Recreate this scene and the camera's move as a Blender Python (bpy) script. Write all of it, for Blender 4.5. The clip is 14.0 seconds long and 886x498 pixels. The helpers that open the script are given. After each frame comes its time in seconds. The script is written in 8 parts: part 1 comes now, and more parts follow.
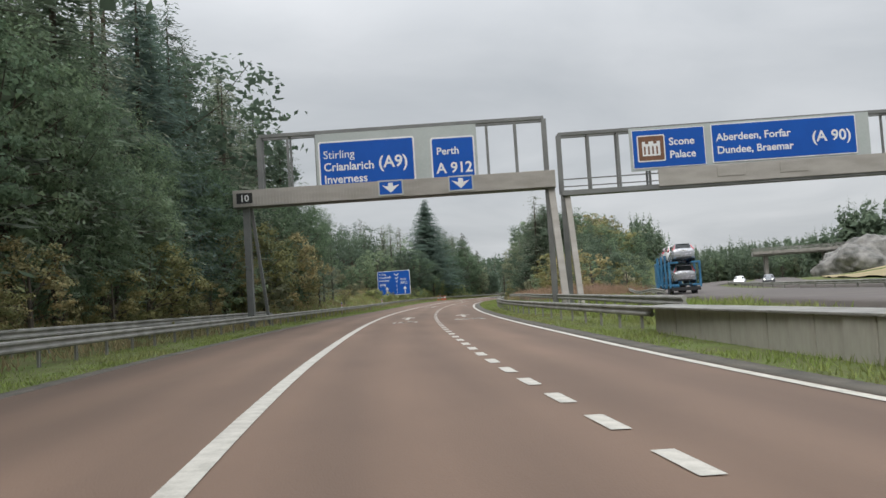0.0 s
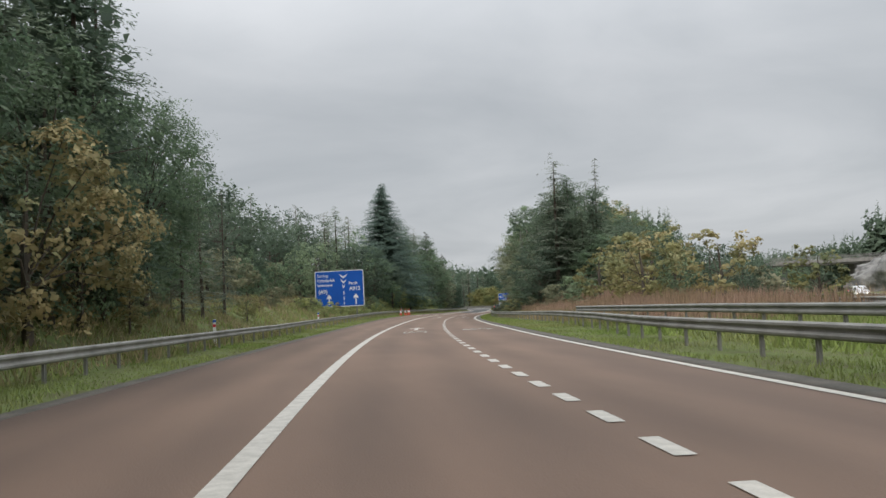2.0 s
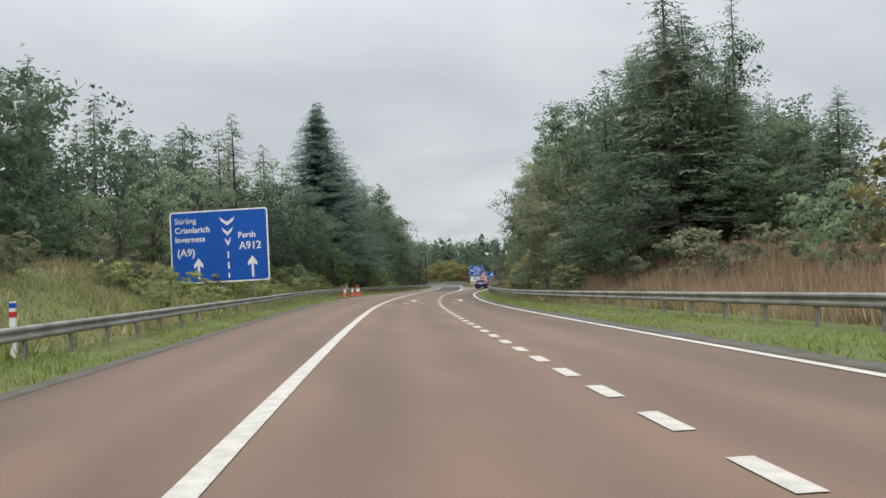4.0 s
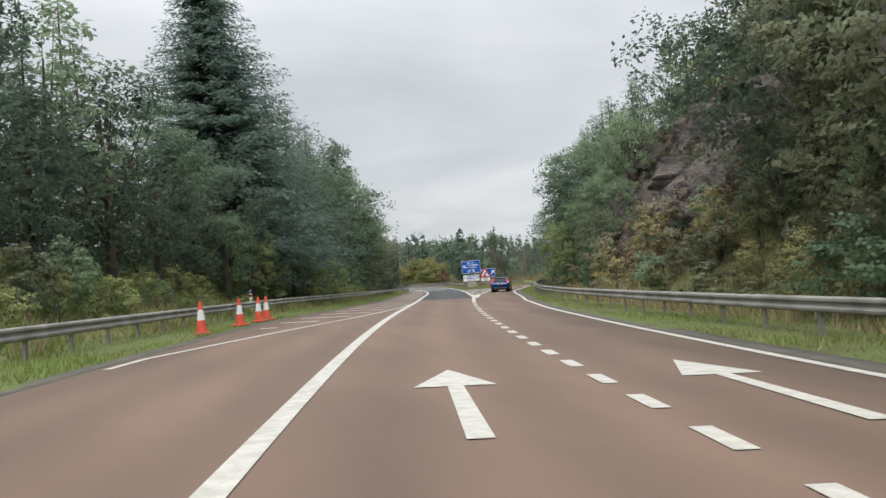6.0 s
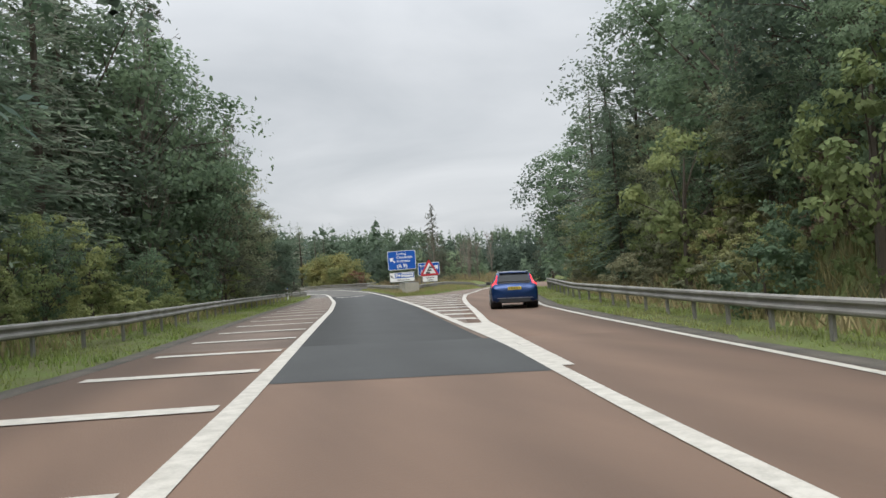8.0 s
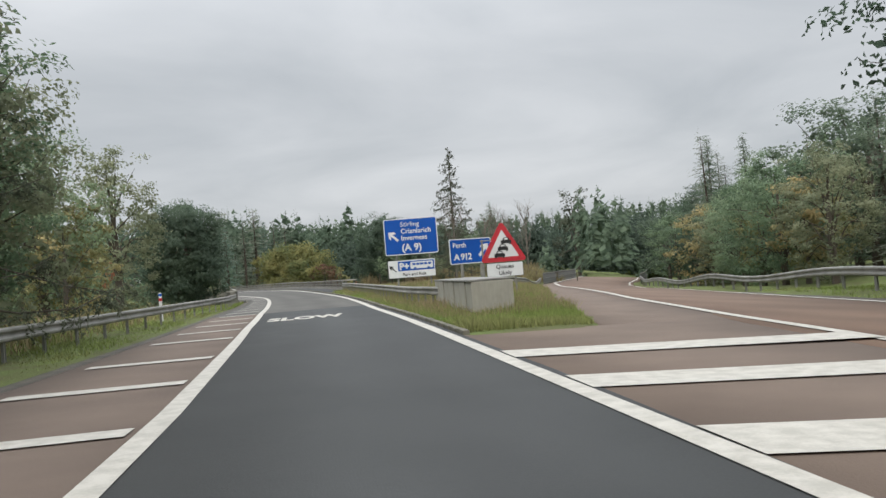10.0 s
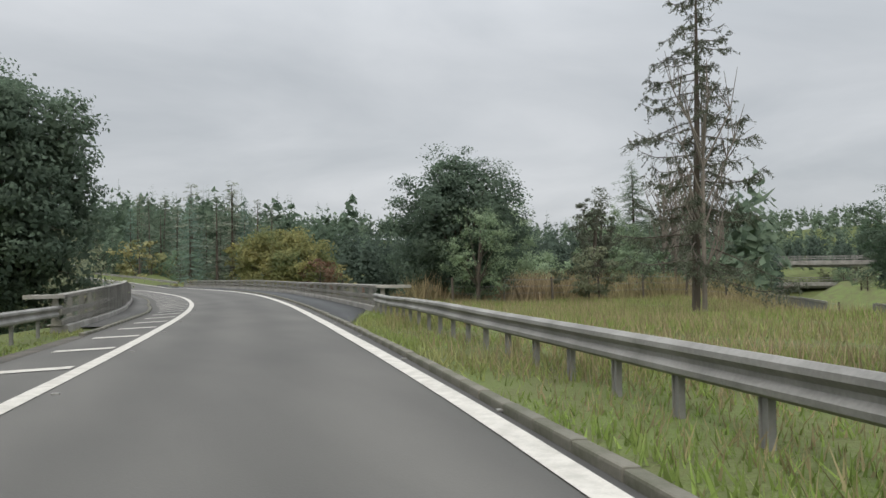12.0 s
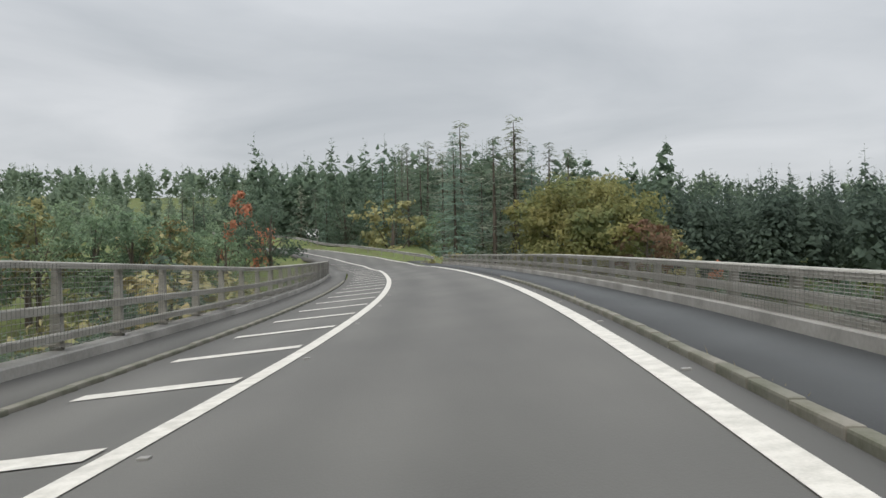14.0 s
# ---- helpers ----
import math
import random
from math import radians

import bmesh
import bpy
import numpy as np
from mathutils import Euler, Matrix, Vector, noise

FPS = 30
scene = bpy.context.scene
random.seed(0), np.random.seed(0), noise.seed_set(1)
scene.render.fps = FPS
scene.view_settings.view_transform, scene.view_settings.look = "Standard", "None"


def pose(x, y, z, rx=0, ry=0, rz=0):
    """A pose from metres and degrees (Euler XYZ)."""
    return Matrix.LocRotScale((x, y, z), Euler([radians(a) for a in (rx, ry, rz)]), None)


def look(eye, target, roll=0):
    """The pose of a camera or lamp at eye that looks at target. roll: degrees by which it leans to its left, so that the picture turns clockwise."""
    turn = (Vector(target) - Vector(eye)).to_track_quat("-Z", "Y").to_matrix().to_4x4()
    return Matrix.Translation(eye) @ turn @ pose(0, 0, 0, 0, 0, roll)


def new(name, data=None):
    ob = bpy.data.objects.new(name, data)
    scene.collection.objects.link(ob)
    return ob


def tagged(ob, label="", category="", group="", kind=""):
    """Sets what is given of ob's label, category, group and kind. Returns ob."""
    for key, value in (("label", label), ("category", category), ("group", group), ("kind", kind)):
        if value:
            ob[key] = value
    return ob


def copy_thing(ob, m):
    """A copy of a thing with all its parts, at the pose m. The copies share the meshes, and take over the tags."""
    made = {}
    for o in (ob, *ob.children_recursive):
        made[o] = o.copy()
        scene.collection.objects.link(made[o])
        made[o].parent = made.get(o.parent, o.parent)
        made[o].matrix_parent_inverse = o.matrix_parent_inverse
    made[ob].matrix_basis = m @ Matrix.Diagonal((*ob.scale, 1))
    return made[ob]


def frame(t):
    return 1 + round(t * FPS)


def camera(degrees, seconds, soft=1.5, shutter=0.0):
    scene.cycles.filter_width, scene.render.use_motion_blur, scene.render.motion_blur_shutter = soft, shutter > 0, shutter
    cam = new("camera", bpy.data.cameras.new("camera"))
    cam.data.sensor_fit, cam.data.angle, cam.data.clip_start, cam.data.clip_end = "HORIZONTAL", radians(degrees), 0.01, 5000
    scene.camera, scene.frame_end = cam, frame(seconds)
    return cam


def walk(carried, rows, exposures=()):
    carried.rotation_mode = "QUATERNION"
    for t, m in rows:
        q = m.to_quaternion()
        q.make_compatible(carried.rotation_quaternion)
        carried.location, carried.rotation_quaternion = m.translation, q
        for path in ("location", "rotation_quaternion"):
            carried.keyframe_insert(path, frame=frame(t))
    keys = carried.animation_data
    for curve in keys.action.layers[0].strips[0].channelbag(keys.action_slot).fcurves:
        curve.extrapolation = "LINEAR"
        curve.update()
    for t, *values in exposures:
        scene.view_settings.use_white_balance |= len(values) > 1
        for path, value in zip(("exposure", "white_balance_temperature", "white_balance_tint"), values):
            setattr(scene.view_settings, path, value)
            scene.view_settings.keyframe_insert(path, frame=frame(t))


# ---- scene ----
# Camera: time, x, y, yaw, pitch, roll; the eye rides at one height over the road.
EYE = 1.29
PATH = [
    (0.0, -0.00, 0.00, -5.82, 3.14, -3.58),
    (0.5, -0.05, 12.71, -6.40, 3.58, -3.62),
    (1.0, 0.48, 25.31, -7.52, 3.90, -3.44),
    (1.5, 1.16, 37.87, -8.91, 3.85, -3.14),
    (2.0, 2.01, 50.47, -9.49, 3.92, -2.74),
    (2.5, 3.15, 63.18, -10.55, 3.77, -2.44),
    (3.0, 4.57, 75.98, -11.13, 2.75, -2.31),
    (3.2, 5.18, 81.14, -11.49, 2.46, -2.19),
    (5.3, 13.86, 135.75, -14.90, 2.07, -4.76),
    (5.5, 14.76, 140.87, -14.92, 2.16, -4.82),
    (6.0, 17.19, 153.61, -15.18, 2.19, -4.70),
    (6.5, 19.98, 166.22, -15.84, 2.26, -5.38),
    (7.0, 23.00, 178.59, -18.04, 2.02, -4.74),
    (7.5, 26.24, 190.66, -19.58, 1.83, -4.82),
    (8.0, 29.69, 202.39, -21.11, 1.79, -4.38),
    (8.5, 33.00, 213.95, -21.84, 1.69, -4.57),
    (8.7, 34.21, 218.56, -22.34, 2.11, -5.06),
    (10.8, 47.34, 266.53, -24.19, 1.16, -3.49),
    (11.0, 48.58, 270.98, -24.21, 1.43, -2.80),
    (11.5, 51.34, 282.11, -24.31, 1.50, -1.76),
    (12.0, 53.92, 293.44, -23.53, 1.92, -0.43),
    (12.5, 56.40, 304.99, -20.45, 2.21, -0.39),
    (13.0, 58.63, 316.47, -15.08, -0.27, 0.33),
    (13.5, 60.64, 327.89, -8.57, -1.68, -1.24),
    (14.0, 62.32, 339.26, -4.33, 0.24, -0.65),
]


def aim(x, y, yaw, pitch, roll):
    a, b = radians(yaw), radians(pitch)
    return look((x, y, EYE), (x - math.sin(a) * math.cos(b), y + math.cos(a) * math.cos(b), EYE + math.sin(b)), roll)


cam = camera(55.14, 14.0)
# seconds and stops: the clip's camera opens up in the cutting
EXPOSURES = ((0.0, -0.12), (1.0, -0.15), (2.0, -0.24), (3.0, -0.10), (5.5, 0.06), (6.5, 0.10), (7.5, 0.04), (8.7, 0.07), (10.8, -0.14), (12.0, -0.12), (14.0, -0.10))
walk(cam, [(r[0], aim(*r[1:])) for r in PATH], EXPOSURES)

# ---- world, sun ----
SUN_AZ, SUN_EL = radians(215), radians(40)
world = bpy.data.worlds.new("overcast_sky")
world.use_nodes = True
scene.world = world
wt = world.node_tree
wn, wl = wt.nodes, wt.links
bg = wn["Background"]
sky = wn.new("ShaderNodeTexSky")
sky.sky_type, sky.sun_disc, sky.sun_elevation, sky.sun_rotation = "NISHITA", False, SUN_EL, SUN_AZ
sky.air_density, sky.dust_density = 1.0, 4.0
coord = wn.new("ShaderNodeTexCoord")
sep = wn.new("ShaderNodeSeparateXYZ")
wl.new(coord.outputs["Generated"], sep.inputs[0])
up = wn.new("ShaderNodeMath"); up.operation = "ABSOLUTE"
wl.new(sep.outputs[2], up.inputs[0])
lift = wn.new("ShaderNodeMath"); lift.operation = "ADD"; lift.inputs[1].default_value = 0.16
wl.new(up.outputs[0], lift.inputs[0])
flat = wn.new("ShaderNodeVectorMath"); flat.operation = "DIVIDE"
comb = wn.new("ShaderNodeCombineXYZ")
for i in range(3):
    wl.new(lift.outputs[0], comb.inputs[i])
wl.new(coord.outputs["Generated"], flat.inputs[0])
wl.new(comb.outputs[0], flat.inputs[1])
clouds = wn.new("ShaderNodeTexNoise")
clouds.inputs["Scale"].default_value, clouds.inputs["Detail"].default_value = 0.9, 7
clouds.inputs["Roughness"].default_value, clouds.inputs["Distortion"].default_value = 0.52, 0.5
wl.new(flat.outputs[0], clouds.inputs["Vector"])
ramp = wn.new("ShaderNodeValToRGB")
ramp.color_ramp.elements[0].position, ramp.color_ramp.elements[0].color = 0.30, (0.50, 0.53, 0.56, 1)
ramp.color_ramp.elements[1].position, ramp.color_ramp.elements[1].color = 0.72, (0.72, 0.74, 0.765, 1)
wl.new(clouds.outputs["Fac"], ramp.inputs[0])
dim = wn.new("ShaderNodeVectorMath"); dim.operation = "SCALE"; dim.inputs[3].default_value = 0.08
wl.new(sky.outputs[0], dim.inputs[0])
blend = wn.new("ShaderNodeMixRGB"); blend.inputs[0].default_value = 0.88
wl.new(dim.outputs[0], blend.inputs[1])
wl.new(ramp.outputs[0], blend.inputs[2])
wl.new(blend.outputs[0], bg.inputs[0])
# an overcast sky brightens smoothly towards the zenith
high = wn.new("ShaderNodeMapRange")
high.interpolation_type = "SMOOTHSTEP"
for i, v in enumerate((0.20, 0.92, 1.10, 3.7)):
    high.inputs[i + 1].default_value = v
wl.new(sep.outputs[2], high.inputs[0])
wl.new(high.outputs[0], bg.inputs[1])

sun_data = bpy.data.lights.new("sun", "SUN")
sun_data.energy, sun_data.angle, sun_data.color = 1.45, radians(30), (1.0, 0.97, 0.93)
sun = new("sun", sun_data)
sun.matrix_world = look((80 * math.sin(SUN_AZ), 80 * math.cos(SUN_AZ), 90), (0, 0, 0))


# ---- materials ----
def material(name, colour, second=None, rough=0.8, metal=0.0, scale=3.0, fine=40.0, bump=0.3, bump_dist=0.01,
             vary=0.0, island=0.0, emit=0.0, gloss=0.5, through_light=0.0, stretch=(1, 1, 1), detail=6):
    """A surface with two scales of mottling, fine relief and, for repeats, a shift per object or per island."""
    m = bpy.data.materials.new(name)
    m.use_nodes = True
    n, l = m.node_tree.nodes, m.node_tree.links
    p = n["Principled BSDF"]
    second = second or [c * 0.72 for c in colour]
    tc = n.new("ShaderNodeTexCoord")
    mp = n.new("ShaderNodeMapping")
    mp.inputs["Scale"].default_value = stretch
    l.new(tc.outputs["Object"], mp.inputs[0])
    big, small = n.new("ShaderNodeTexNoise"), n.new("ShaderNodeTexNoise")
    for node, s, d in ((big, scale, detail), (small, fine, 4)):
        node.inputs["Scale"].default_value, node.inputs["Detail"].default_value = s, d
        l.new(mp.outputs[0], node.inputs["Vector"])
    mixf = n.new("ShaderNodeMath"); mixf.operation = "MULTIPLY_ADD"
    mixf.inputs[1].default_value, mixf.inputs[2].default_value = 0.35, -0.17
    l.new(small.outputs["Fac"], mixf.inputs[0])
    add = n.new("ShaderNodeMath"); add.operation = "ADD"
    l.new(mixf.outputs[0], add.inputs[0])
    l.new(big.outputs["Fac"], add.inputs[1])
    r = n.new("ShaderNodeValToRGB")
    r.color_ramp.elements[0].position, r.color_ramp.elements[0].color = 0.34, (*second, 1)
    r.color_ramp.elements[1].position, r.color_ramp.elements[1].color = 0.66, (*colour, 1)
    l.new(add.outputs[0], r.inputs[0])
    out = r.outputs[0]
    if vary or island:
        hsv = n.new("ShaderNodeHueSaturation")
        val = n.new("ShaderNodeMath"); val.operation = "MULTIPLY_ADD"
        if island:
            geo = n.new("ShaderNodeNewGeometry")
            l.new(geo.outputs["Random Per Island"], val.inputs[0])
            val.inputs[1].default_value, val.inputs[2].default_value = 2 * island, 1 - island
        else:
            val.inputs[1].default_value, val.inputs[2].default_value = 0, 1
        if vary:
            info = n.new("ShaderNodeObjectInfo")
            ob = n.new("ShaderNodeMath"); ob.operation = "MULTIPLY_ADD"
            ob.inputs[1].default_value, ob.inputs[2].default_value = 2 * vary, 1 - vary
            l.new(info.outputs["Random"], ob.inputs[0])
            hue = n.new("ShaderNodeMath"); hue.operation = "MULTIPLY_ADD"
            hue.inputs[1].default_value, hue.inputs[2].default_value = -0.05 * vary / 0.25, 0.5 + 0.02 * vary / 0.25
            l.new(info.outputs["Random"], hue.inputs[0])
            l.new(hue.outputs[0], hsv.inputs["Hue"])
            both = n.new("ShaderNodeMath"); both.operation = "MULTIPLY"
            l.new(ob.outputs[0], both.inputs[0])
            l.new(val.outputs[0], both.inputs[1])
            l.new(both.outputs[0], hsv.inputs["Value"])
        else:
            l.new(val.outputs[0], hsv.inputs["Value"])
        l.new(out, hsv.inputs["Color"])
        out = hsv.outputs[0]
    l.new(out, p.inputs["Base Color"])
    rr = n.new("ShaderNodeMapRange")
    rr.inputs[3].default_value, rr.inputs[4].default_value = max(0.02, rough - 0.1), min(1, rough + 0.1)
    l.new(small.outputs["Fac"], rr.inputs[0])
    l.new(rr.outputs[0], p.inputs["Roughness"])
    p.inputs["Metallic"].default_value = metal
    p.inputs["Specular IOR Level"].default_value = gloss
    if bump:
        b = n.new("ShaderNodeBump")
        b.inputs["Strength"].default_value, b.inputs["Distance"].default_value = bump, bump_dist
        l.new(small.outputs["Fac"], b.inputs["Height"])
        l.new(b.outputs[0], p.inputs["Normal"])
    if emit:
        p.inputs["Emission Color"].default_value, p.inputs["Emission Strength"].default_value = (*colour, 1), emit
    if through_light:
        tl = n.new("ShaderNodeBsdfTranslucent")
        l.new(out, tl.inputs[0])
        mix = n.new("ShaderNodeMixShader"); mix.inputs[0].default_value = through_light
        l.new(p.outputs[0], mix.inputs[1])
        l.new(tl.outputs[0], mix.inputs[2])
        l.new(mix.outputs[0], n["Material Output"].inputs[0])
    return m


def wheel_tracks(m, first, spacing, depth):
    """Worn bands along a road; the mesh stores each corner's offset across it."""
    n, l = m.node_tree.nodes, m.node_tree.links
    p = n["Principled BSDF"]
    src = p.inputs["Base Color"].links[0].from_socket
    at = n.new("ShaderNodeAttribute")
    at.attribute_name = "across"
    ph = n.new("ShaderNodeMath"); ph.operation = "MULTIPLY_ADD"
    ph.inputs[1].default_value, ph.inputs[2].default_value = 6.2832 / spacing, -6.2832 * first / spacing
    l.new(at.outputs["Fac"], ph.inputs[0])
    co = n.new("ShaderNodeMath"); co.operation = "COSINE"
    l.new(ph.outputs[0], co.inputs[0])
    tc, ns = n.new("ShaderNodeTexCoord"), n.new("ShaderNodeTexNoise")
    mp = n.new("ShaderNodeMapping")
    mp.inputs["Scale"].default_value = (0.9, 0.06, 1)
    ns.inputs["Scale"].default_value, ns.inputs["Detail"].default_value = 1.0, 5
    l.new(tc.outputs["Object"], mp.inputs[0])
    l.new(mp.outputs[0], ns.inputs["Vector"])
    wob = n.new("ShaderNodeMath"); wob.operation = "MULTIPLY_ADD"
    wob.inputs[1].default_value, wob.inputs[2].default_value = depth * 5.0, 1 - depth * 2.5
    l.new(ns.outputs["Fac"], wob.inputs[0])
    band = n.new("ShaderNodeMath"); band.operation = "MULTIPLY_ADD"
    band.inputs[1].default_value = -depth
    l.new(co.outputs[0], band.inputs[0])
    l.new(wob.outputs[0], band.inputs[2])
    v = n.new("ShaderNodeVectorMath"); v.operation = "SCALE"
    l.new(src, v.inputs[0])
    l.new(band.outputs[0], v.inputs[3])
    l.new(v.outputs[0], p.inputs["Base Color"])
    return m


def worn(m, scale, low, high):
    """Paint rubbed off in flecks, so that the road shows through."""
    n, l = m.node_tree.nodes, m.node_tree.links
    tc, ns, cut = n.new("ShaderNodeTexCoord"), n.new("ShaderNodeTexNoise"), n.new("ShaderNodeMapRange")
    ns.inputs["Scale"].default_value, ns.inputs["Detail"].default_value = scale, 6
    l.new(tc.outputs["Object"], ns.inputs["Vector"])
    for i, v in enumerate((0.36, 0.62, low, high)):
        cut.inputs[i + 1].default_value = v
    l.new(ns.outputs["Fac"], cut.inputs[0])
    l.new(cut.outputs[0], n["Principled BSDF"].inputs["Alpha"])
    return m


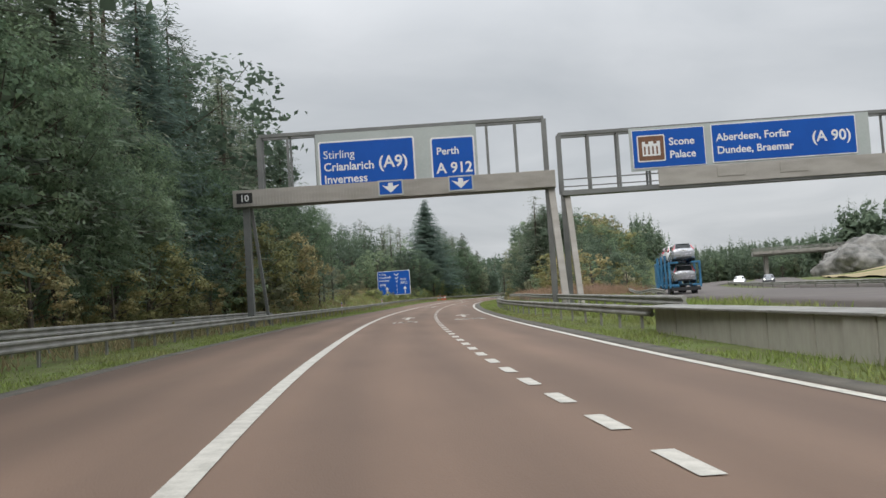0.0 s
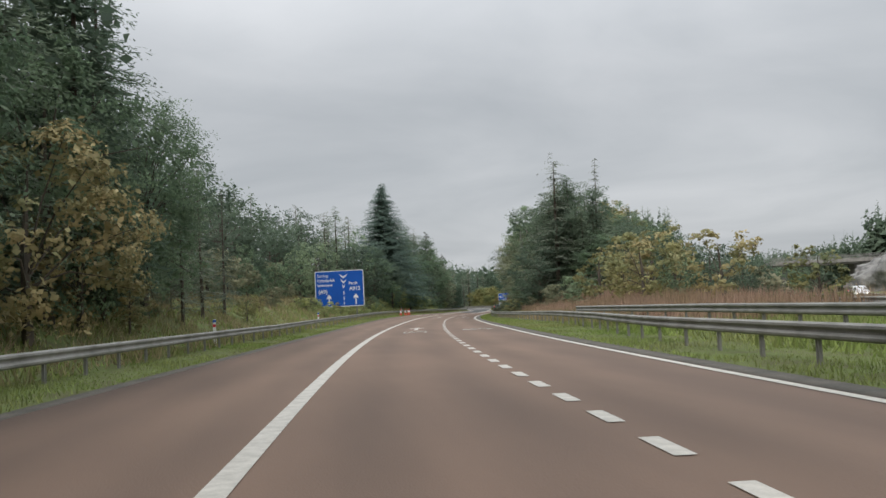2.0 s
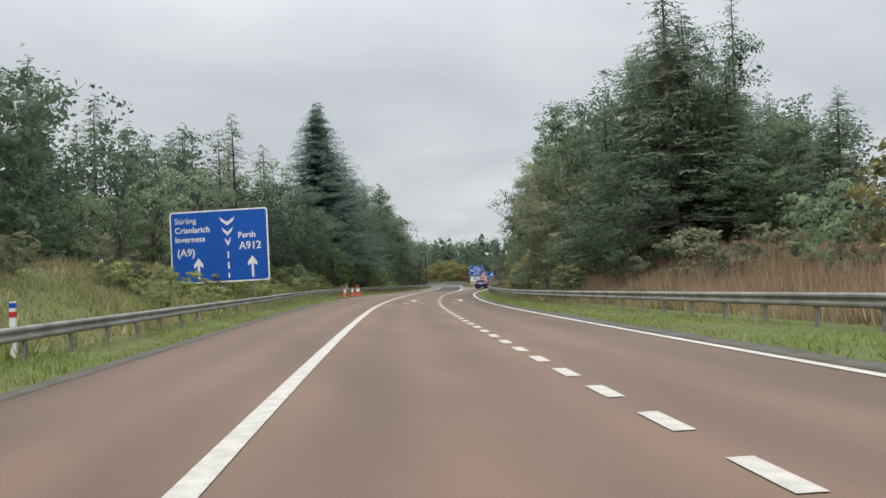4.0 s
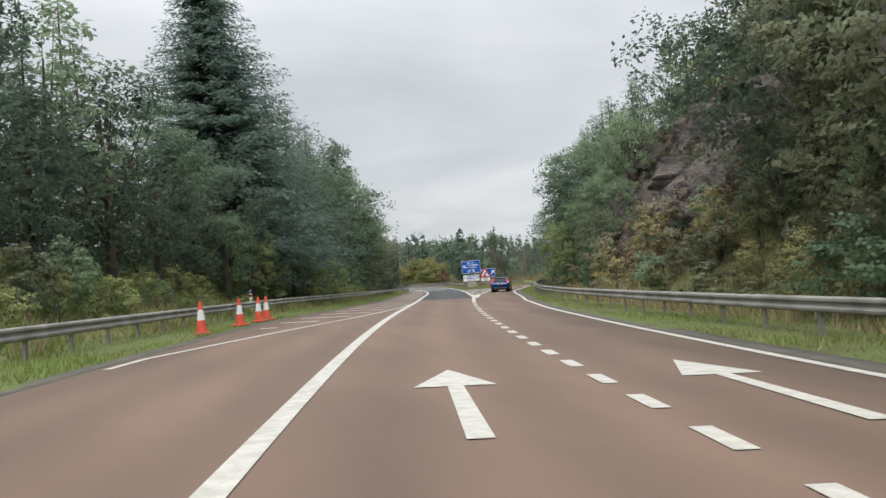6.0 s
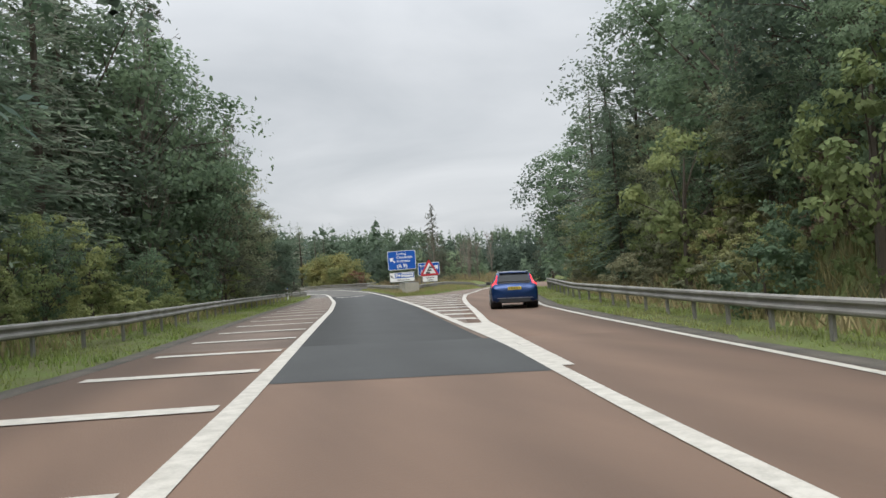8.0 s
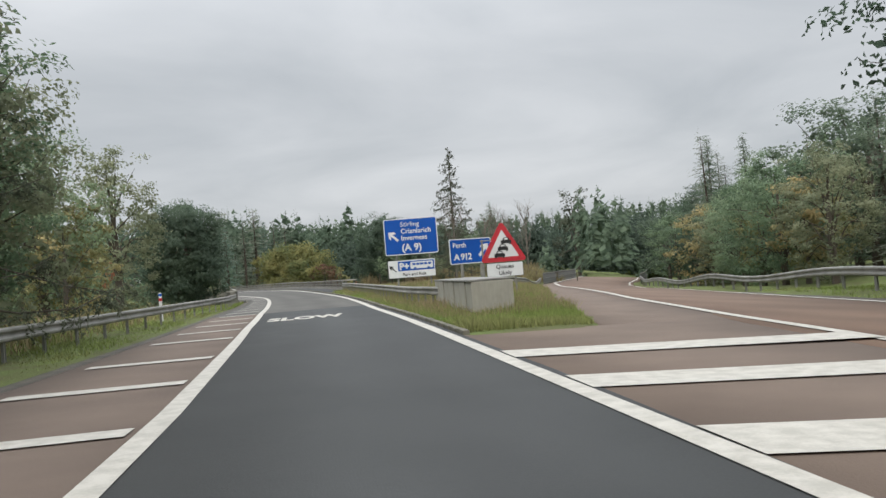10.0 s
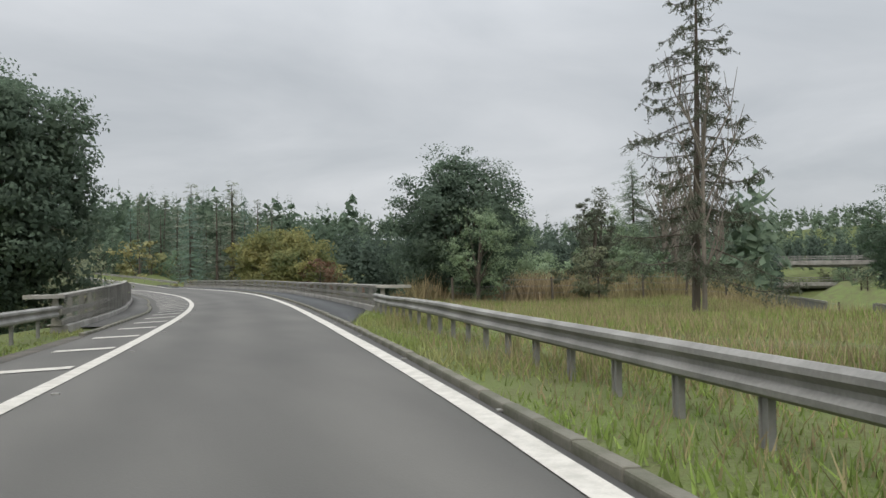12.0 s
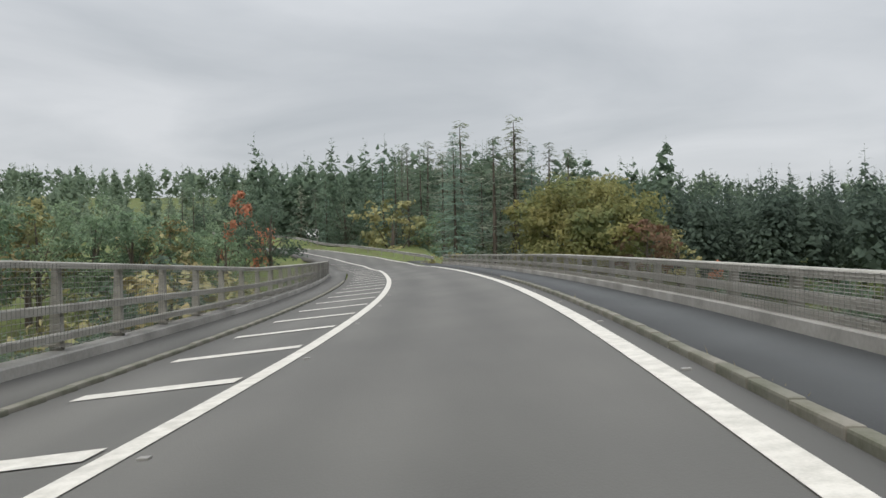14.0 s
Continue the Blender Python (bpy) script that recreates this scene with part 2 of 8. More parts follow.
M = {
    "red_asphalt": material("red_asphalt", (0.160, 0.102, 0.070), (0.126, 0.080, 0.055), 0.85, scale=0.35, fine=55, bump=0.35, stretch=(1, 0.35, 1)),
    "old_red": material("old_red_asphalt", (0.168, 0.124, 0.096), (0.128, 0.094, 0.073), 0.88, scale=0.5, fine=50, bump=0.4),
    "grey_asphalt": material("grey_asphalt", (0.094, 0.090, 0.080), (0.072, 0.069, 0.062), 0.88, scale=0.4, fine=60, bump=0.35, stretch=(1, 0.4, 1)),
    "dark_asphalt": material("dark_asphalt", (0.044, 0.046, 0.046), (0.035, 0.037, 0.037), 0.8, scale=0.5, fine=60, bump=0.35),
    "margin": material("gritty_road_margin", (0.105, 0.092, 0.074), (0.060, 0.056, 0.046), 0.95, scale=1.6, fine=30, bump=0.7),
    "far_asphalt": material("far_asphalt", (0.120, 0.104, 0.094), (0.096, 0.082, 0.076), 0.85, scale=0.3, fine=20),
    "white_paint": material("white_road_paint", (0.52, 0.495, 0.44), (0.38, 0.36, 0.315), 0.65, scale=5.0, fine=40, bump=0.2),
    "worn_paint": worn(material("worn_road_paint", (0.50, 0.475, 0.42), (0.38, 0.36, 0.315), 0.7, scale=5.0, fine=40, bump=0.2), 2.2, 0.25, 0.8),
    "grass": material("verge_ground", (0.125, 0.160, 0.055), (0.112, 0.115, 0.055), 0.95, scale=0.8, fine=16, bump=0.8, bump_dist=0.06, gloss=0.1),
    "blades": material("grass_blades", (0.195, 0.265, 0.068), (0.250, 0.255, 0.105), 0.8, scale=0.18, fine=2, bump=0, island=0.35, through_light=0.3, gloss=0.2),
    "straw": material("tall_dry_grass", (0.335, 0.262, 0.165), (0.250, 0.228, 0.112), 0.9, scale=0.12, fine=1.5, bump=0, island=0.35, through_light=0.3, gloss=0.1),
    "pink_grass": material("seeding_grass_heads", (0.36, 0.245, 0.185), (0.27, 0.20, 0.12), 0.9, scale=0.2, fine=2, bump=0, island=0.3, through_light=0.3, gloss=0.1),
    "galv": material("galvanised_steel", (0.27, 0.262, 0.24), (0.155, 0.15, 0.135), 0.68, 0.12, scale=1.2, fine=25, bump=0.15),
    "galv_old": material("weathered_steel", (0.27, 0.265, 0.245), (0.185, 0.18, 0.165), 0.7, 0.2, scale=1.5, fine=30, bump=0.15, vary=0.06),
    "parapet": material("weathered_parapet_metal", (0.34, 0.325, 0.285), (0.22, 0.21, 0.18), 0.7, 0.15, scale=0.9, fine=20, bump=0.15),
    "mesh_wire": material("grey_weathered_wire", (0.27, 0.26, 0.235), (0.17, 0.162, 0.145), 0.7, 0.3, scale=0.6, fine=12, bump=0),
    "gantry": material("grey_painted_steel", (0.175, 0.18, 0.175), (0.12, 0.123, 0.12), 0.6, 0.1, scale=0.7, fine=12, bump=0.08),
    "gantry_beam": material("pale_gantry_cladding", (0.33, 0.31, 0.285), (0.26, 0.245, 0.22), 0.7, scale=0.6, fine=10, bump=0.05, stretch=(1, 1, 3)),
    "sign_back": material("grey_sign_backing", (0.37, 0.40, 0.39), (0.31, 0.34, 0.33), 0.65, scale=0.5, fine=8, bump=0.03),
    "sign_blue": material("blue_sign_sheeting", (0.008, 0.080, 0.37), (0.007, 0.068, 0.32), 0.6, scale=0.5, fine=5, bump=0.02, gloss=0.2),
    "sign_white": material("white_sign_sheeting", (0.68, 0.69, 0.69), (0.58, 0.59, 0.59), 0.5, scale=0.8, fine=6, bump=0.02),
    "sign_black": material("black_sign_film", (0.012, 0.012, 0.013), None, 0.5, bump=0),
    "sign_red": material("red_sign_sheeting", (0.50, 0.022, 0.035), None, 0.5, bump=0.02),
    "sign_brown": material("brown_sign_sheeting", (0.16, 0.07, 0.035), None, 0.5, bump=0.02),
    "concrete": material("weathered_concrete", (0.297, 0.284, 0.257), (0.180, 0.171, 0.153), 0.9, scale=0.8, fine=14, bump=0.4),
    "concrete_dark": material("stained_concrete", (0.21, 0.20, 0.18), (0.12, 0.115, 0.10), 0.92, scale=0.7, fine=12, bump=0.5, stretch=(1, 1, 0.35)),
    "kerb": material("mossy_kerb_concrete", (0.16, 0.15, 0.12), (0.085, 0.085, 0.055), 0.95, scale=1.1, fine=20, bump=0.5, vary=0.12),
    "bark": material("tree_bark", (0.119, 0.095, 0.073), (0.063, 0.053, 0.042), 0.95, scale=2, fine=16, bump=0.8, bump_dist=0.03, stretch=(1, 1, 0.3)),
    "birch": material("pale_birch_bark", (0.50, 0.48, 0.44), (0.20, 0.18, 0.16), 0.9, scale=1.5, fine=8, bump=0.3, stretch=(1, 1, 2)),
    "rock": material("dark_rock", (0.130, 0.108, 0.094), (0.034, 0.030, 0.027), 0.92, scale=0.9, fine=5, bump=1.0, bump_dist=0.25),
    "rock_pale": material("pale_grey_rock", (0.25, 0.24, 0.225), (0.085, 0.085, 0.078), 0.92, scale=0.35, fine=3, bump=0.9, bump_dist=0.1),
    "dry_scrub": material("dead_brown_scrub", (0.240, 0.173, 0.128), (0.143, 0.120, 0.083), 0.95, scale=0.5, fine=4, bump=0, island=0.4, gloss=0.1),
    "spruce": material("blue_green_needles", (0.197, 0.271, 0.217), (0.120, 0.173, 0.144), 0.85, scale=0.5, fine=3, bump=0, vary=0.2, island=0.2, through_light=0.5, gloss=0.2),
    "pine": material("dark_green_needles", (0.199, 0.259, 0.174), (0.121, 0.166, 0.117), 0.85, scale=0.5, fine=3, bump=0, vary=0.25, island=0.2, through_light=0.5, gloss=0.2),
    "larch": material("soft_larch_needles", (0.253, 0.287, 0.214), (0.156, 0.178, 0.140), 0.88, scale=0.5, fine=3, bump=0, vary=0.25, island=0.2, through_light=0.5, gloss=0.2),
    "far_needles": material("grey_green_needles", (0.150, 0.195, 0.145), (0.088, 0.122, 0.092), 0.9, scale=0.12, fine=2, bump=0, vary=0.2, island=0.2, through_light=0.5, gloss=0.15),
    "gaunt": material("sparse_brown_needles", (0.130, 0.144, 0.100), (0.080, 0.091, 0.065), 0.9, scale=0.5, fine=3, bump=0, island=0.2, through_light=0.3, gloss=0.2),
    "leaf": material("green_leaves", (0.238, 0.326, 0.192), (0.140, 0.203, 0.126), 0.75, scale=0.6, fine=4, bump=0, vary=0.25, island=0.2, through_light=0.5, gloss=0.35),
    "leaf_dark": material("deep_green_leaves", (0.144, 0.196, 0.132), (0.082, 0.119, 0.084), 0.75, scale=0.6, fine=4, bump=0, vary=0.2, island=0.2, through_light=0.5, gloss=0.35),
    "autumn": material("yellowing_leaves", (0.387, 0.333, 0.147), (0.192, 0.212, 0.099), 0.75, scale=0.35, fine=4, bump=0, vary=0.25, island=0.2, through_light=0.3, gloss=0.3),
    "maple": material("turning_leaves", (0.290, 0.262, 0.098), (0.150, 0.185, 0.080), 0.75, scale=0.22, fine=3, bump=0, island=0.2, through_light=0.5, gloss=0.3),
    "sapling": material("pale_yellow_green_leaves", (0.345, 0.385, 0.165), (0.225, 0.275, 0.120), 0.75, scale=0.5, fine=4, bump=0, vary=0.2, island=0.2, through_light=0.5, gloss=0.3),
    "russet": material("russet_leaves", (0.236, 0.124, 0.083), (0.142, 0.118, 0.071), 0.75, scale=0.4, fine=3, bump=0, island=0.2, through_light=0.5, gloss=0.3),
    "willow": material("willow_leaves", (0.311, 0.327, 0.203), (0.198, 0.225, 0.142), 0.75, scale=0.5, fine=4, bump=0, island=0.2, through_light=0.5, gloss=0.3),
    "orange": material("orange_leaves", (0.501, 0.204, 0.120), (0.362, 0.164, 0.094), 0.75, scale=0.5, fine=3, bump=0, island=0.2, through_light=0.3, gloss=0.3),
    "bramble": material("bramble_leaves", (0.296, 0.300, 0.184), (0.168, 0.180, 0.116), 0.8, scale=0.4, fine=3, bump=0, vary=0.3, island=0.2, through_light=0.5, gloss=0.3),
    "twig": material("bare_twigs", (0.20, 0.175, 0.145), (0.13, 0.11, 0.09), 0.9, scale=1, fine=10, bump=0.2),
    "car_blue": material("metallic_blue_paint", (0.007, 0.036, 0.130), (0.006, 0.029, 0.105), 0.22, 0.45, scale=0.5, fine=4, bump=0, gloss=0.6),
    "car_silver": material("silver_paint", (0.50, 0.51, 0.54), (0.42, 0.43, 0.46), 0.25, 0.5, scale=0.5, fine=4, bump=0),
    "car_white": material("white_car_paint", (0.74, 0.75, 0.76), (0.66, 0.67, 0.68), 0.25, 0.0, scale=0.5, fine=4, bump=0),
    "car_grey": material("grey_car_paint", (0.17, 0.18, 0.20), (0.13, 0.14, 0.15), 0.25, 0.4, scale=0.5, fine=4, bump=0),
    "glass_dark": material("tinted_glass", (0.018, 0.021, 0.023), None, 0.1, 0, bump=0, gloss=0.4),
    "black_plastic": material("black_plastic", (0.022, 0.023, 0.025), None, 0.6, 0, fine=60, bump=0.1),
    "rubber": material("tyre_rubber", (0.018, 0.018, 0.018), None, 0.85, 0, fine=30, bump=0.3),
    "alloy": material("wheel_alloy", (0.36, 0.36, 0.37), None, 0.35, 0.8, bump=0),
    "tail_light": material("lit_tail_lamp", (0.85, 0.03, 0.035), (0.80, 0.02, 0.03), 0.2, 0, bump=0, emit=0.9),
    "head_light": material("lit_headlamp", (1.0, 0.97, 0.90), None, 0.2, 0, bump=0, emit=3.0),
    "plate_yellow": material("yellow_plate", (0.62, 0.46, 0.03), None, 0.5, 0, bump=0),
    "truck_blue": material("blue_truck_frame", (0.05, 0.20, 0.36), (0.035, 0.14, 0.26), 0.5, 0.1, bump=0.05),
    "cone_orange": material("orange_cone_plastic", (0.62, 0.085, 0.045), (0.50, 0.07, 0.04), 0.6, 0, scale=6, bump=0.05),
    "ribbed_grey": material("grey_cushion_panel", (0.40, 0.385, 0.33), (0.28, 0.265, 0.225), 0.8, 0.05, scale=0.8, fine=12, bump=0.2, stretch=(1, 1, 0.3)),
    "field": material("stubble_field", (0.33, 0.255, 0.14), (0.24, 0.20, 0.10), 0.95, scale=0.05, fine=2, bump=0.4),
}
wheel_tracks(M["red_asphalt"], -0.25, 1.63, 0.09)
wheel_tracks(M["grey_asphalt"], -1.35, 1.7, 0.09)
wheel_tracks(M["dark_asphalt"], -0.6, 1.7, 0.07)

# ---- plan: the slip road's line, by station (metres along it) and heading ----
HEADING = ((-200, 5.0), (-60, 2.5), (0, 1.0), (20, -2.4), (40, -3.7), (60, -5.4), (80, -6.9), (110, -9.2), (140, -10.3), (160, -12.3),
           (180, -14.3), (200, -16.1), (220, -15.1), (250, -15.4), (270, -15.3), (285, -13.8), (300, -12.4), (315, -11.2), (330, -9.8),
           (345, -7.9), (352, -6.9), (365, -4.9), (380, -2.2), (400, 0.6), (430, 3.6), (480, 7.6), (600, 13.0))
CROSSFALL = ((-200, 1.2), (0, 1.2), (50, 0.36), (100, 0.0), (160, 2.4), (220, 2.2), (290, 0.15), (325, -1.5), (360, -5.3), (400, -5.0), (450, -2.0), (640, 0.0))
_s = np.arange(-200.0, 640.5, 0.5)
_h = np.radians(np.interp(_s, [a for a, _ in HEADING], [b for _, b in HEADING]))
_c = np.cumsum(np.stack([-np.sin(_h), np.cos(_h)], -1) * 0.5, 0)
_c -= _c[np.searchsorted(_s, 0.0)]


def heading(s):
    return float(np.interp(s, _s, _h))


def xy(s, lat):
    """Plan position at a station, lat metres to the right of the line."""
    h = np.interp(s, _s, _h)
    return np.interp(s, _s, _c[:, 0]) + np.cos(h) * lat, np.interp(s, _s, _c[:, 1]) + np.sin(h) * lat


def ease(u):
    u = np.clip(u, 0, 1)
    return u * u * (3 - 2 * u)


def dip(s, lat):
    """The branch road falls away from the slip road and leans to its right."""
    lat, left = np.asarray(lat, float), MAIN_LEFT(s)
    fall = np.interp(s, [262, 290, 310, 334, 352], [0, 0.35, 0.75, 1.0, 1.2]) * ease((lat - np.maximum(left - 6.0, 4.5)) / 4.5)
    return -fall - np.interp(s, [262, 290, 315, 352], [0, 0.6, 0.9, 0.9]) * np.clip((lat - left) / 9.0, 0, 1.2)


def bank(s, lat):
    """How far a carriageway stands over or under the slip road's line."""
    return tilt(s, lat) + dip(s, lat) + climb(s)


def climb(s):
    """The slip road rises past the bridge."""
    return 2.4 * ease((np.asarray(s, float) - 422) / 42.0) * ease((540 - np.asarray(s, float)) / 60.0)


def tilt(s, lat):
    """The crossfall alone."""
    t = np.tan(np.radians(np.interp(s, [a for a, _ in CROSSFALL], [b for _, b in CROSSFALL])))
    return -t * np.clip(lat, np.interp(s, [300, 325], [-9.0, -5.4]), np.interp(s, [300, 325], [10.0, 2.3]))


def W(s, lat, z=0.0):
    """A place over the tilted road surface."""
    x, y = xy(s, lat)
    return Vector((float(x), float(y), z + float(bank(s, lat))))


def level(s, lat, z=0.0):
    x, y = xy(s, lat)
    return Vector((float(x), float(y), z))


def station(x, y):
    """Nearest station and offset of plan points (arrays)."""
    x, y = np.atleast_1d(x).astype(float), np.atleast_1d(y).astype(float)
    c, ss = _c[::8], _s[::8]
    j = ((x[:, None] - c[:, 0]) ** 2 + (y[:, None] - c[:, 1]) ** 2).argmin(1)
    dx, dy = x - c[j, 0], y - c[j, 1]
    h = np.interp(ss[j], _s, _h)
    return ss[j] - np.sin(h) * dx + np.cos(h) * dy, np.cos(h) * dx + np.sin(h) * dy


def along(table):
    a, b = [p[0] for p in table], [p[1] for p in table]
    return lambda s: np.interp(s, a, b)


BEND = along(((418, 0.0), (430, -0.9), (440, -3.5), (450, -7.8), (458, -12.6), (470, -21.8), (480, -31.0)))


def bent(f):
    """Past the bridge the slip road swings to the left."""
    return lambda s: f(s) + BEND(s)


LEFT_EDGE = bent(along(((-200, -5.9), (20, -5.9), (58, -5.6), (80, -5.1), (120, -5.1), (160, -5.55), (188, -6.1), (205, -5.2), (221, -4.3), (251, -4.6), (294, -4.7), (306, -4.3), (325, -4.15), (340, -4.3), (352, -4.8), (360, -5.2), (640, -5.2))))
LEFT_LINE = bent(along(((-200, -1.33), (246, -1.33), (262, -1.65), (278, -2.3), (290, -2.54), (640, -2.5))))
LANE_LINE = bent(along(((-200, 2.37), (203, 2.37), (213, 2.55), (221, 2.86), (245, 2.84), (262, 2.5), (286, 1.97), (300, 2.05), (307, 2.08), (318, 1.93), (330, 1.87), (640, 1.87))))
RIGHT_LINE = along(((-200, 5.4), (13, 5.5), (26, 5.6), (93, 5.65), (155, 5.5), (192, 5.3), (206, 5.5), (219, 6.29), (230, 6.8), (239, 7.4), (247, 8.6), (260, 10.6), (278, 14.6), (292, 18.3), (310, 24.0), (325, 29.8), (333, 33.8), (340, 38.2), (352, 45.8), (380, 63.5), (460, 114)))
MAIN_LEFT = along(((212, 2.6), (221, 3.12), (226, 3.42), (229.4, 3.6), (234, 4.08), (239.5, 4.6), (245, 5.08), (253.6, 6.0), (261, 7.0), (270, 8.6), (283, 11.2), (300, 15.4), (315, 19.3), (330, 24.5), (340, 30.4), (352, 38.0), (380, 55.7), (460, 106)))
NOSE_GRASS = along(((269.3, 5.4), (282, 8.0), (296, 12.1), (305, 14.8), (319, 19.0), (330, 23.4)))
SLIP_KERB = bent(along(((225, 2.6), (262, 2.75), (286, 2.28), (345, 2.28), (640, 2.26))))
MOTORWAY = along(((-200, 9.3), (20, 16.5), (50, 19.0), (90, 23.5), (150, 35.0), (220, 50.0), (300, 67.0), (340, 82.0), (420, 130.0), (640, 330.0)))
BANK = along(((-200, 2.0), (0, 2.0), (60, 2.4), (100, 3.0), (200, 3.0), (250, 2.0), (280, 0.6), (312, 0.1), (330, -0.6), (342, -8.0), (415, -8.0), (440, -1.0), (470, 1.5), (640, 5)))
CUT = along(((-200, 0), (80, 0.2), (100, 1.2), (140, 2.2), (165, 6.0), (185, 9.0), (230, 9.0), (250, 6.5), (268, 3.0), (280, 0.8), (300, 0.3), (640, 0.3)))
RIGHT_FOOT = along(((-200, 12.5), (60, 12.5), (100, 11.5), (150, 9.6), (190, 9.2), (220, 9.6), (240, 11.5), (262, 15.0), (292, 22.5), (330, 39), (380, 75), (460, 122)))


def ground(s, lat):
    """Height of the land at a station and offset (arrays)."""
    s, lat = np.asarray(s, float), np.asarray(lat, float)
    left = BANK(s) * ease((-lat - np.where(s > 318, 5.2, 8.4)) / np.where(s > 318, 5.0, 9.5))
    foot = RIGHT_FOOT(s)
    rise = CUT(s) * ease((lat - foot) / np.interp(s, [140, 180, 230, 260], [12, 8.0, 8.0, 12]))
    back = ease((lat - (MOTORWAY(s) - 14)) / 12.0) * np.where(s < 330, 1, 0)
    right = rise * (1 - back)
    valley = -8.5 * ease((lat - 5.0) / 4.0) * ease((s - 341 - np.clip(lat - 8, 0, 30) * 0.5) / 9.0) * ease((462 + 0.5 * np.clip(lat, 0, 60) - s) / 25.0) * ease((np.interp(s, [352, 372], [MAIN_LEFT(352) - 3, 150]) - lat) / np.interp(s, [352, 372], [9, 30]))
    z = np.where(lat < 0, left, right + valley)
    far = ease((np.abs(lat - 30) - 130) / 260.0) * 16 + ease((s - 470) / 250.0) * 9 + ease((s - 548) / 90.0) * 10
    dips = 0.12 * np.sin(s * 0.21 + lat * 0.35) * ease((np.abs(lat) - 9) / 10)
    z = z + far * (np.abs(lat) > 4) + dips
    # the grass island between the two roads swells a little
    z = z + 0.16 * ease((lat - SLIP_KERB(s) - 0.3) / 3.2) * ease((MAIN_LEFT(s) - 1.2 - lat) / 3.5) * ease((s - 272) / 12.0) * ease((325 - s) / 10.0)
    road = (lat > LEFT_EDGE(s) - 0.3) & (lat < np.where(s < 222, RIGHT_LINE(s) + 0.6, SLIP_KERB(s) + 0.2))
    main = (s > 218) & (lat > MAIN_LEFT(s) - 0.6) & (lat < RIGHT_LINE(s) + 0.6)
    nose = (s > 222) & (s < 330) & (lat > np.where(s < 269.6, 0.0, NOSE_GRASS(s) + 0.1)) & (lat < MAIN_LEFT(s))
    berm = 3.9 * ease((lat - MOTORWAY(s) - 32) / 30.0) * ease((MOTORWAY(s) + 150 - lat) / 70.0) * ease((s - 95) / 18.0) * ease((240 - s) / 25.0)
    z = z + berm
    mway = (lat > MOTORWAY(s) - 1) & (lat < MOTORWAY(s) + 27)
    fall = tilt(s, lat) * ease((30 - np.abs(lat)) / 18.0) + np.where(mway, 0, dip(s, lat)) + climb(s)
    return np.where(road | main | nose, -0.12, np.where(mway, -0.10, z + 0.03)) + fall


def land(s, lat):
    return float(ground(np.array([s]), np.array([lat]))[0])


# ---- mesh helpers ----
def link(name, bm, mat, parent=None, label="", smooth=False):
    me = bpy.data.meshes.new(name)
    bm.to_mesh(me)
    bm.free()
    if smooth:
        me.polygons.foreach_set("use_smooth", [True] * len(me.polygons))
    me.materials.append(mat)
    ob = new(name, me)
    if parent:
        ob.parent = parent
    if label:
        ob["label"] = label
    return ob


def part(name, bm, mat, parent, label="", smooth=False):
    return link(name, bm, mat, parent, label, smooth)


def shared(name, me, parent, m=None):
    ob = new(name, me)
    ob.parent = parent
    if m is not None:
        ob.matrix_local = m
    return ob


def from_arrays(name, verts, faces, mat, parent=None, smooth=False, normals=None):
    """A mesh from numpy arrays of places and of equal-sided faces; normals: one for each vertex, for foliage."""
    me = bpy.data.meshes.new(name)
    n, k = faces.shape
    me.vertices.add(len(verts))
    me.vertices.foreach_set("co", np.asarray(verts, np.float32).ravel())
    me.loops.add(n * k)
    me.loops.foreach_set("vertex_index", np.asarray(faces, np.int32).ravel())
    me.polygons.add(n)
    me.polygons.foreach_set("loop_start", np.arange(0, n * k, k, dtype=np.int32))
    me.polygons.foreach_set("loop_total", np.full(n, k, dtype=np.int32))
    if smooth or normals is not None:
        me.polygons.foreach_set("use_smooth", np.ones(n, dtype=bool))
    me.materials.append(mat)
    me.update()
    me.validate()
    if normals is not None and len(me.vertices) == len(normals):
        me.normals_split_custom_set_from_vertices(normals.astype(np.float32).tolist())
    ob = new(name, me)
    if parent:
        ob.parent = parent
    return ob


def thing(name, m, label, category, group="", kind=""):
    ob = new(name)
    ob.empty_display_size = 0.2
    ob.matrix_world = m
    return tagged(ob, label, category, group, kind)


def box(bm, x0, y0, z0, x1, y1, z1, bevel=0.0):
    vs = [bm.verts.new((x, y, z)) for z in (z0, z1) for y in (y0, y1) for x in (x0, x1)]
    fs = [bm.faces.new([vs[i] for i in f]) for f in ((0, 2, 3, 1), (4, 5, 7, 6), (0, 1, 5, 4), (2, 6, 7, 3), (0, 4, 6, 2), (1, 3, 7, 5))]
    if bevel:
        es = list({e for f in fs for e in f.edges})
        bmesh.ops.bevel(bm, geom=es, offset=bevel, segments=2, affect="EDGES", profile=0.6)
    return bm


def tube(bm, a, b, r0, r1=None, sides=8):
    a, b = Vector(a), Vector(b)
    r1 = r0 if r1 is None else r1
    axis = (b - a).normalized()
    u = axis.orthogonal().normalized()
    v = axis.cross(u)
    rings = []
    for p, r in ((a, r0), (b, r1)):
        rings.append([bm.verts.new(p + (u * math.cos(t) + v * math.sin(t)) * r) for t in [2 * math.pi * i / sides for i in range(sides)]])
    for i in range(sides):
        bm.faces.new((rings[0][i], rings[0][(i + 1) % sides], rings[1][(i + 1) % sides], rings[1][i]))
    bm.faces.new(rings[0][::-1])
    bm.faces.new(rings[1])
    return bm


